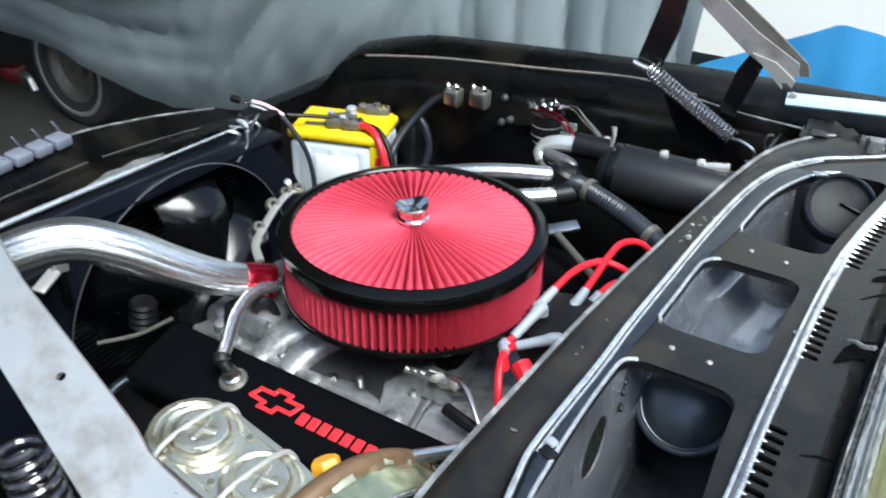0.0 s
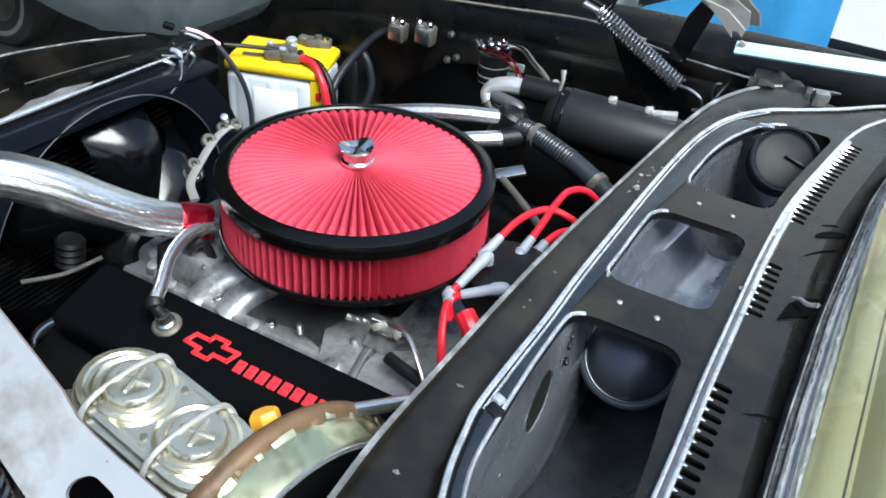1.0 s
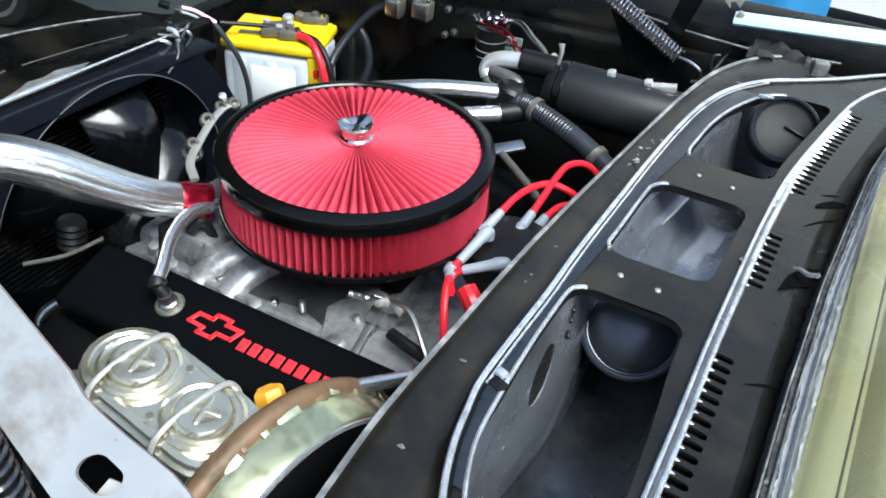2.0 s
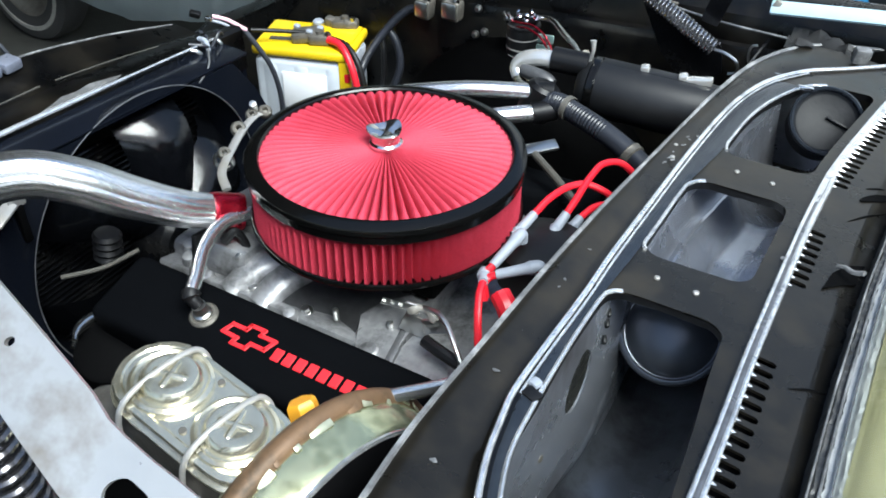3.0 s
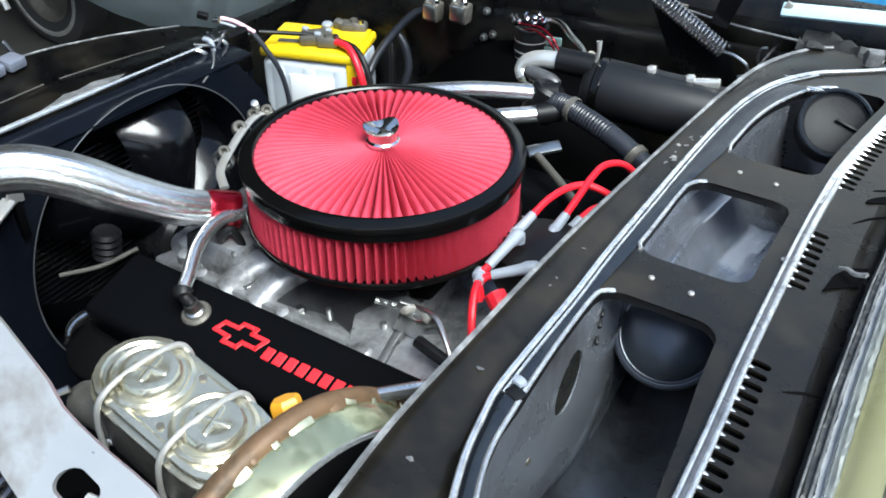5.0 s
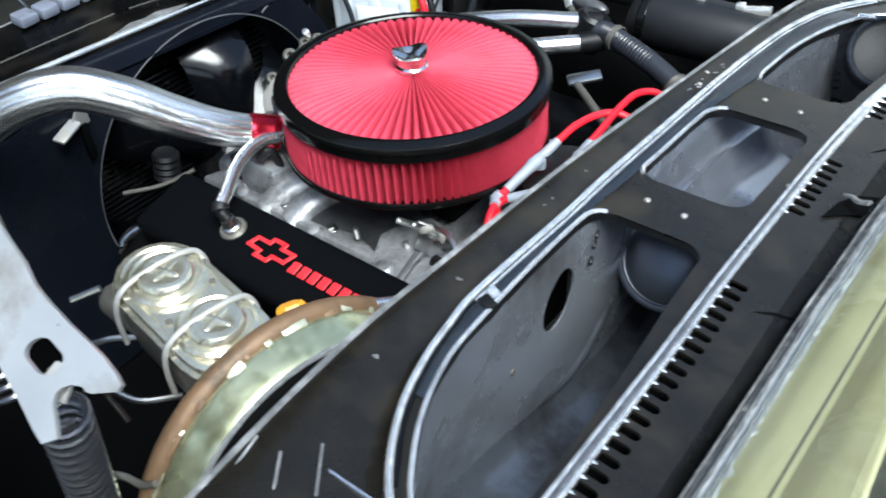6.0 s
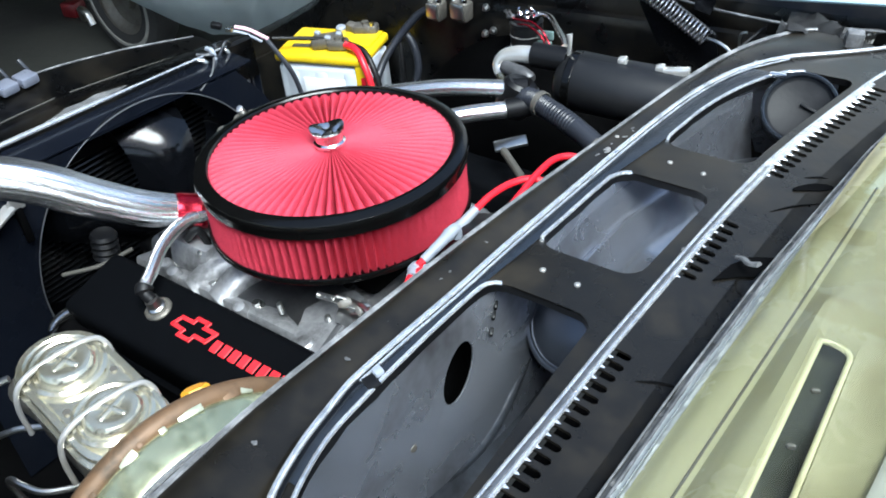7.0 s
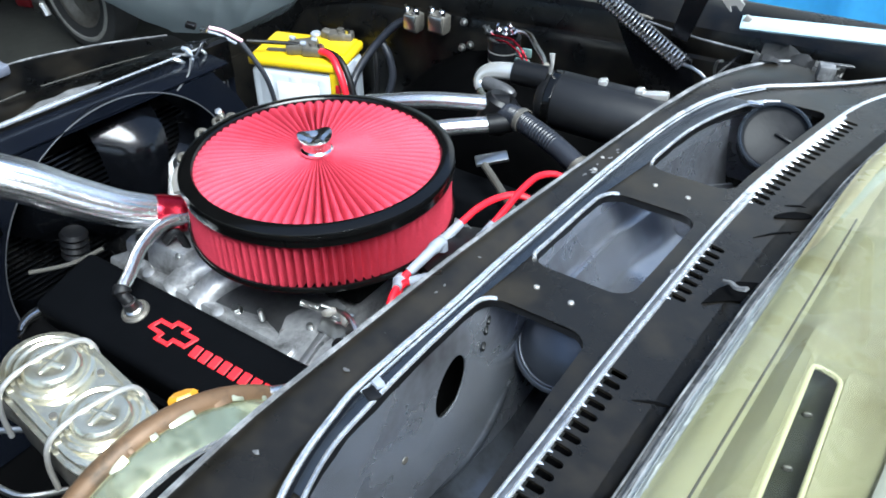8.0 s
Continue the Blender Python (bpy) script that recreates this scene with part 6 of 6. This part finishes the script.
c0, c1 = Vector((-0.468, 1.250, 0.872)), Vector((-0.225, 1.275, 0.862))
cmx = axes(c0, c1 - c0)
L = (c1 - c0).length
part("drum", lathe_bm([(0, 0), (0.034, 0.0), (0.043, 0.008), (0.046, 0.02), (0.046, L - 0.02), (0.042, L - 0.005), (0, L)], cmx, 40), DRUM_BLACK, cyl)
for s in (0.10, 0.16, 0.185):
    p = c0.lerp(c1, s / L) + Vector((0.0, 0.005, 0.046))
    part("clamp", box_bm((0.014 + (0.026 if s > 0.18 else 0), 0.016, 0.012), Matrix.Translation(p) @ pose(0, 0, 0.002, 0, -8, 10), 0.003), POLISHED, cyl)
part("valve_stem", tube_bm([c0 + Vector((0.012, 0.0, 0.042)), c0 + Vector((0.018, -0.004, 0.062)), c0 + Vector((0.016, -0.002, 0.078))], lambda t: 0.0052 - 0.0018 * math.sin(math.pi * t), 12, 5), POLISHED, cyl, "bright valve stem")
part("end_collar", lathe_bm([(0.047, 0.018), (0.0485, 0.020), (0.0485, 0.030), (0.047, 0.032)], cmx, 40), BLACK_RING, cyl)
part("top_plate", box_bm((0.16, 0.022, 0.004), Matrix.Translation(c0.lerp(c1, 0.42) + Vector((0, 0.006, 0.0445))) @ pose(0, 0, 0, 0, 2, 6), 0.0015), DRUM_BLACK, cyl)
uc = thing("silver_elbow", (-0.54, 1.235, 0.88), "polished U-shaped pipe elbow", "pipe")
part("elbow", tube_bm([(-0.475, 1.245, 0.905), (-0.53, 1.238, 0.905), (-0.560, 1.232, 0.898), (-0.570, 1.226, 0.884), (-0.562, 1.218, 0.872)], lambda t: 0.0155 - 0.004 * t, 16), POLISHED, uc)
part("return_pipe", tube_bm([(-0.566, 1.222, 0.878), (-0.556, 1.216, 0.866), (-0.535, 1.212, 0.862), (-0.512, 1.206, 0.864)], 0.0100, 14), ZINC, uc, "brassy return pipe")
part("union", tube_bm([(-0.556, 1.214, 0.889), (-0.535, 1.212, 0.887), (-0.510, 1.210, 0.884), (-0.497, 1.208, 0.880)], lambda t: 0.0075 + 0.0045 * math.sin(math.pi * min(0.97, t + 0.03)) ** 0.5, 14), CAST_DARK, uc, "dull grey union")
for dx, dz in ((-0.522, 0.868), (-0.500, 0.874), (-0.487, 0.868)):
    part("union_nut", lathe_bm([(0, -0.006), (0.008, -0.006), (0.009, 0), (0.008, 0.006), (0, 0.006)], axes((dx, 1.196, dz), (1, -0.3, 0.2)), 6), BOLT, uc)
part("sleeve", tube_bm([(-0.515, 1.243, 0.906), (-0.455, 1.25, 0.905)], 0.020, 16), RUBBER, uc)
hh = thing("heater_hose", (-0.40, 1.15, 0.86), "black rubber heater hose to the firewall", "hose")
part("hose", tube_bm([(-0.505, 1.16, 0.862), (-0.47, 1.155, 0.880), (-0.43, 1.145, 0.876), (-0.375, 1.13, 0.866), (-0.32, 1.112, 0.850), (-0.27, 1.09, 0.83)], lambda t: 0.0160 + (0.0006 * math.sin(330 * t) if 0.16 < t < 0.60 else 0.0), 16, 48), RIBBED, hh, "ribbed dark hose")
part("joint", lathe_bm([(0, -0.02), (0.026, -0.02), (0.028, -0.012), (0.028, 0.03), (0.022, 0.036), (0, 0.036)], axes((-0.503, 1.165, 0.862), (0.3, 0.2, 0.9)), 24), RUBBER, hh)
part("end_clamp", lathe_bm([(0.017, -0.007), (0.0195, -0.005), (0.0185, 0.0), (0.0195, 0.005), (0.017, 0.007)], axes((-0.325, 1.114, 0.851), (0.9, -0.35, -0.3)), 20), IRON, hh)
part("hose_clamp", lathe_bm([(0.018, -0.005), (0.0195, -0.004), (0.0195, 0.004), (0.018, 0.005)], axes((-0.445, 1.149, 0.879), (0.9, -0.2, -0.1)), 24), IRON, hh)
part("joint_pipe", tube_bm([(-0.515, 1.21, 0.866), (-0.51, 1.185, 0.868), (-0.505, 1.165, 0.87)], 0.016, 14), RUBBER, hh)
for i, (a, b) in enumerate((((-0.70, 1.085, 0.865), (-0.505, 1.16, 0.885)), ((-0.62, 1.04, 0.842), (-0.49, 1.135, 0.865)))):
    bh = thing("braided_pipe", a, "braided steel heater pipe behind the air cleaner", "hose", "braided pipes")
    a, b = Vector(a), Vector(b)
    part("end_fitting", tube_bm([b - (b - a).normalized() * 0.006, b + (b - a).normalized() * 0.014, b + (b - a).normalized() * 0.03], 0.0165, 16), RUBBER, bh)
    part("sleeve", tube_bm([a, a.lerp(b, 0.5) + Vector((0, 0, 0.006)), b], 0.0135, 40, flute=0.09), STREAK, bh)
rodb = thing("throttle_bracket", (-0.45, 1.06, 0.83), "bright steel bracket and rod beside the engine", "bracket")
part("bracket", box_bm((0.05, 0.022, 0.006), pose(-0.452, 1.075, 0.845, 10, -8, 40), 0.002), BOLT, rodb)
part("rod", tube_bm([(-0.455, 1.06, 0.84), (-0.40, 1.02, 0.835), (-0.36, 0.99, 0.83)], 0.006, 10), IRON, rodb)

# ================= bonnet hinges =================
HINGE = "bonnet hinges"


def near_hinge():
    h = thing("bonnet_hinge", (-0.30, 0.18, 1.0), "bare steel bonnet hinge arm with a slotted hole and coil spring", "hinge", HINGE)

    def lay(u, v, w):
        return Vector((u, 0.28 + 0.4 * u + 1.2 * (v - 1.1), v)) + Vector((-0.25, 0.62, -0.75)) * w

    arm = [(-0.254, 1.113), (-0.254, 1.110), (-0.269, 1.107), (-0.273, 1.1075), (-0.276, 1.109), (-0.283, 1.109), (-0.288, 1.107), (-0.290, 1.104), (-0.2885, 1.100), (-0.275, 1.087), (-0.283, 1.0835), (-0.292, 1.088), (-0.313, 1.100), (-0.332, 1.110), (-0.363, 1.126), (-0.434, 1.163), (-0.52, 1.208), (-0.60, 1.25), (-0.63, 1.30), (-0.56, 1.262), (-0.47, 1.211), (-0.40, 1.178), (-0.377, 1.167), (-0.352, 1.155), (-0.337, 1.146), (-0.324, 1.1405), (-0.304, 1.133), (-0.286, 1.127), (-0.272, 1.122), (-0.259, 1.116)]
    hole = [(-0.3085 + 0.68 * (a * 0.85 + b * 0.53), 1.1035 + 0.43 * (-a * 0.53 + b * 0.85)) for a, b in [((0.008 if math.cos(t) > 0 else -0.008) + 0.013 * math.cos(t), 0.013 * math.sin(t)) for t in [2 * math.pi * (i + 0.5) / 24 for i in range(24)]]]
    hole = [(u, v + 0.0145) for u, v in hole]
    small = [(-0.410 + 0.003 * math.cos(a), 1.1707 + 0.002 * math.sin(a)) for a in [2 * math.pi * i / 10 for i in range(10)]]
    part("arm", plate(dense(arm, 0.012), [hole, small], 0.004, lay), HINGE_STEEL, h, "bare steel arm with an oval slot")
    part("backing_tab", plate(dense([(-0.312, 1.103), (-0.288, 1.100), (-0.290, 1.114), (-0.306, 1.1165)], 0.01), [], 0.003, lambda u, v, w: lay(u, v, w + 0.010)), BARE_STEEL, h)
    part("lower_link", plate(dense([(-0.46, 0.88), (-0.40, 1.02), (-0.36, 1.05), (-0.36, 1.02), (-0.39, 0.98), (-0.43, 0.87)], 0.03), [], 0.004, lambda u, v, w: Vector((u, 0.205 + w, v))), DULL_BLACK, h)
    part("spring", coil(bmesh.new(), (-0.343, 0.184, 1.040), (-0.372, 0.184, 0.890), 0.0165, 0.0030, 14), DARK_SPRING, h, "dark steel coil spring")
    part("spring", coil(bmesh.new(), (-0.462, 0.188, 1.095), (-0.438, 0.188, 0.985), 0.0165, 0.0034, 11), DARK_SPRING, h, "dark steel coil spring")
    part("spring_hook", tube_bm([(-0.402, 0.205, 0.892), (-0.395, 0.22, 0.878), (-0.375, 0.225, 0.876), (-0.36, 0.23, 0.885)], 0.0035, 8), IRON, h)


def far_hinge():
    h = thing("bonnet_hinge", (-0.32, 1.44, 0.86), "black bonnet hinge with coil spring and pale link arm", "hinge", HINGE)
    part("spring", coil(bmesh.new(), (-0.470, 1.435, 0.988), (-0.306, 1.435, 0.897), 0.0135, 0.0022, 26, 6), SPRING, h, "tightly wound dark steel coil spring")
    part("spring_hook", tube_bm([(-0.306, 1.435, 0.897), (-0.285, 1.432, 0.895), (-0.265, 1.43, 0.885), (-0.262, 1.43, 0.868), (-0.275, 1.43, 0.862)], 0.003, 8), BOLT, h)
    part("pivot_pin", tube_bm([(-0.50, 1.435, 0.995), (-0.462, 1.435, 0.985)], 0.007, 10), BOLT, h)
    part("rear_post", plate(dense([(-0.50, 0.99), (-0.455, 0.985), (-0.43, 1.06), (-0.41, 1.20), (-0.44, 1.22), (-0.475, 1.08)], 0.03), [], 0.006, lambda u, v, w: Vector((u, 1.445 + w, v))), BLACK_PAINT, h)
    part("side_plate", plate(dense([(-0.46, 0.97), (-0.42, 0.965), (-0.30, 0.895), (-0.29, 0.85), (-0.34, 0.80), (-0.40, 0.86)], 0.03), [], 0.006, lambda u, v, w: Vector((u, 1.455 + w, v))), BLACK_PAINT, h)
    part("rear_link", plate(dense([(-0.345, 0.93), (-0.315, 0.925), (-0.285, 1.02), (-0.27, 1.05), (-0.30, 1.055), (-0.325, 1.01)], 0.03), [], 0.006, lambda u, v, w: Vector((u, 1.462 + w, v))), BLACK_PAINT, h)
    part("link_arm", plate(dense([(-0.42, 1.155), (-0.385, 1.145), (-0.30, 1.085), (-0.225, 1.045), (-0.222, 1.022), (-0.25, 1.014), (-0.31, 1.048), (-0.40, 1.115)], 0.03), [], 0.006, lambda u, v, w: Vector((u, 1.44 + w, v))), HINGE_STEEL, h, "bare steel link arm")
    part("link_flange", plate(dense([(-0.405, 1.160), (-0.37, 1.155), (-0.28, 1.094), (-0.212, 1.044), (-0.206, 1.024), (-0.232, 1.022), (-0.31, 1.066), (-0.395, 1.130)], 0.03), [], 0.006, lambda u, v, w: Vector((u, 1.449 + w, v))), IRON, h)
    part("torn_edge", plate([(-0.30, 1.050), (-0.262, 1.018), (-0.250, 1.006), (-0.243, 1.000), (-0.246, 1.010), (-0.236, 1.012), (-0.228, 1.004), (-0.224, 1.016), (-0.26, 1.042)], [], 0.004, lambda u, v, w: Vector((u, 1.436 + w, v))), BARE_STEEL, h)
    part("wire_loop", tube_bm([(-0.241, 1.42, 0.886), (-0.247, 1.42, 0.905), (-0.245, 1.42, 0.922), (-0.236, 1.42, 0.926)], 0.0022, 8), BOLT, h)
    part("hook", tube_bm([(-0.235, 1.44, 0.885), (-0.238, 1.44, 0.87), (-0.23, 1.435, 0.858)], 0.003, 8), BOLT, h)


near_hinge()
far_hinge()
flap = thing("torn_flap", (-0.12, 1.47, 0.93), "crumpled grey scrap of sealing sheet at the cowl's corner", "sheet scrap")
bm = bmesh.new()
rows = []
for i in range(13):
    rows.append([bm.verts.new((-0.20 + 0.10 * i / 12, 1.44 + 0.07 * k / 8, 0.925 + 0.016 * noise.noise(Vector((i * 0.4, k * 0.5, 2))) + 0.010 * math.sin(k * 0.9 + i * 0.4))) for k in range(9)])
for a, b in zip(rows, rows[1:]):
    for k in range(8):
        bm.faces.new((a[k], a[k + 1], b[k + 1], b[k]))
bmesh.ops.solidify(bm, geom=bm.faces[:], thickness=0.002)
part("sheet", bm, material("grey_mastic", (0.05, 0.05, 0.051), 0.5, vary=0.4, scale=50, bump=0.5, bump_scale=70, stain=(0.03, 0.03, 0.03), stain_amount=0.8, stain_scale=20), flap)
lug = thing("cowl_lug", (-0.083, 1.434, 0.93), "small worn steel lug on the cowl's far corner", "bracket")
part("lug", box_bm((0.026, 0.018, 0.026), pose(-0.083, 1.434, 0.940, 8, 6, 25), 0.005), WORN_EDGE, lug)

# near inner wing, mostly dark
nwing = car
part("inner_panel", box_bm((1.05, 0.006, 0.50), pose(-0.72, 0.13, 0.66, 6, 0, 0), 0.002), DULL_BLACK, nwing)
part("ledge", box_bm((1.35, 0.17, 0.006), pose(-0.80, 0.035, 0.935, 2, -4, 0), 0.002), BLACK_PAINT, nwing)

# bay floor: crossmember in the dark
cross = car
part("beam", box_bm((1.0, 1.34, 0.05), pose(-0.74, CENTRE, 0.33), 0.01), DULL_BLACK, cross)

# ================= surroundings =================
def sheet(name, size, m, mat, kind="structure", label=""):
    ob = part(name, box_bm(size, m), mat, None, "", False)
    return tagged(ob, label, "", "", kind)


sheet("ground", (60, 60, 0.1), pose(0, 0, -0.125), CONCRETE, label="dark stained concrete floor")
sheet("wall_north", (14, 0.2, 2.8), pose(-1, 4.6, 1.4), PLASTER, label="pale plastered wall")
# out-of-view slab, added to block sky light and darken reflections
sheet("ceiling", (5.4, 8.0, 0.1), pose(-4.30, 0.6, 2.70), material("dark_shade_board", (0.05, 0.042, 0.034), 0.8, vary=0.3, bump=0.2), label="unseen dark ceiling added to shade the scene")
# out-of-view wall, added dark to hold back light from the west
sheet("wall_west", (0.2, 12, 2.8), pose(-7.0, 0.6, 1.3), material("dark_closing_wall", (0.12, 0.115, 0.10), 0.85, vary=0.15, bump=0.2), label="unseen dark wall added to close off light")

# covered car
def pleat(a):
    """A fold with a narrow crest and a broad hollow."""
    return 1.2 * (1 - abs(math.sin(a * 0.5))) ** 1.6 - 0.35


cover = thing("covered_car", (-1.6, 3.1, 0.0), "car under a pale grey fabric cover hanging in folds", "car cover")
bm = bmesh.new()
rows = []
NX, NZ = 420, 44
for i in range(NX + 1):
    x = -5.6 + 5.0 * i / NX
    row = []
    for k in range(NZ + 1):
        t = k / NZ
        zt = 1.25
        hem = float(np.interp(x, (-5.6, -3.58, -3.21, -2.89, -2.73, -2.58, -2.39, -1.9, -1.4, -0.6), (0.36, 0.312, 0.300, 0.242, 0.205, 0.185, 0.224, 0.34, 0.40, 0.40)))
        z = zt + (hem - zt) * t
        # long swags on the flank give way to steeper slanting folds, then to upright ones
        swag = z - 0.16 * (x + 2.75) ** 2 - 0.10 * (x + 2.75)
        left = min(1, max(0, (-2.1 - x) / 0.5))
        upright = min(1, max(0, (x + 1.55) / 0.4))
        soft = noise.noise(Vector((x * 0.9, z * 1.5, 2)))
        fold = left * (0.060 * pleat(swag * 13 + 3.0 * soft) + 0.020 * pleat(swag * 31 + 4 * soft + 1))
        slant = x * 1.0 - z * 0.75
        fold += (1 - left) * (1 - upright) * (0.055 * pleat(slant * 15 + 2.5 * soft) + 0.024 * pleat(slant * 37 + 3 * soft))
        fold += upright * (0.045 * pleat(x * 19 - z * 1.5 + 2.0 * soft) + 0.016 * pleat(x * 47 + 3 * soft + z))
        y = 2.41 - 0.40 * math.sin(math.pi * min(1, t * 1.1) * 0.5) + (0.14 * t * t) + fold * (0.35 + 0.65 * t) * (1 - 0.6 * t ** 8)
        y += 0.03 * noise.noise(Vector((x * 2.2, t * 3, 4))) + 0.006 * noise.noise(Vector((x * 9, z * 7, 1)))
        row.append(bm.verts.new((x, y, z)))
    row.append(bm.verts.new((x, 3.6, 1.32)))
    rows.append(row[-1:] + row[:-1])
for a, b in zip(rows, rows[1:]):
    for k in range(len(a) - 1):
        bm.faces.new((a[k], a[k + 1], b[k + 1], b[k]))
bmesh.ops.solidify(bm, geom=bm.faces[:], thickness=0.004)
part("cover", bm, FABRIC, cover)
wm = axes((-3.27, 2.22, 0.182), (0.0, -1, 0), (1, 0, 0)) @ Matrix.Scale(0.886, 4)
wheel = part("wheel", lathe_bm([(0.17, -0.16), (0.27, -0.15), (0.29, -0.12), (0.29, -0.03), (0.28, 0.0), (0.255, 0.012), (0.20, 0.010), (0.17, 0.0)], wm, 48), TYRE, cover, "worn tyre under the cover")
part("whitewall_band", lathe_bm([(0.238, 0.0105), (0.234, 0.0145), (0.218, 0.0150), (0.214, 0.0105)], wm, 48), WHITEWALL, wheel)
part("rim", lathe_bm([(0.19, -0.01), (0.17, -0.02), (0.14, -0.05), (0.06, -0.06), (0.05, -0.03), (0, -0.028)], wm, 40), IRON, wheel)
clutter = thing("red_toolbox", (-3.98, 2.4, -0.075), "small dark red metal object on the floor", "clutter")
part("case", box_bm((0.10, 0.09, 0.08), pose(-3.98, 2.40, -0.035, 0, 0, 15), 0.02), TAIL_RED, clutter)
part("handle", tube_bm([(-3.86, 2.37, -0.06), (-3.83, 2.35, 0.0), (-3.79, 2.35, -0.01), (-3.76, 2.35, -0.065)], 0.018, 8), BOLT, clutter)

tarp = thing("blue_tarp_stack", (-0.2, 2.7, 0.0), "bright blue plastic tarp folded over a low box", "tarp")
bm = bmesh.new()
rows = []
for i in range(25):
    u = -0.80 + 0.62 * i / 24
    crest = float(np.interp(u, (-0.80, -0.727, -0.569, -0.476, -0.349, -0.254, -0.18), (0.53, 0.575, 0.650, 0.700, 0.766, 0.757, 0.74)))
    row = []
    for k in range(13):
        t = k / 12
        d = 0.10 * (t - 0.35) if t > 0.35 else 0.30 * (0.35 - t)
        z = crest - (0.10 * max(0, 0.35 - t) if t < 0.35 else (t - 0.35) * (crest + 0.06) / 0.65)
        y = (2.70 - d if t > 0.35 else 2.70 + d) + 0.010 * math.sin(u * 34 + 5 * t) * t + 0.02 * noise.noise(Vector((u * 9, t * 5, 8)))
        row.append(bm.verts.new((u, y, z)))
    rows.append(row)
for a, b in zip(rows, rows[1:]):
    for k in range(12):
        bm.faces.new((a[k], a[k + 1], b[k + 1], b[k]))
bmesh.ops.solidify(bm, geom=bm.faces[:], thickness=0.004)
part("tarp", bm, BLUE_TARP, tarp)
part("stack", box_bm((0.54, 0.20, 0.55), pose(-0.48, 2.86, 0.20), 0.02), CONCRETE, tarp)
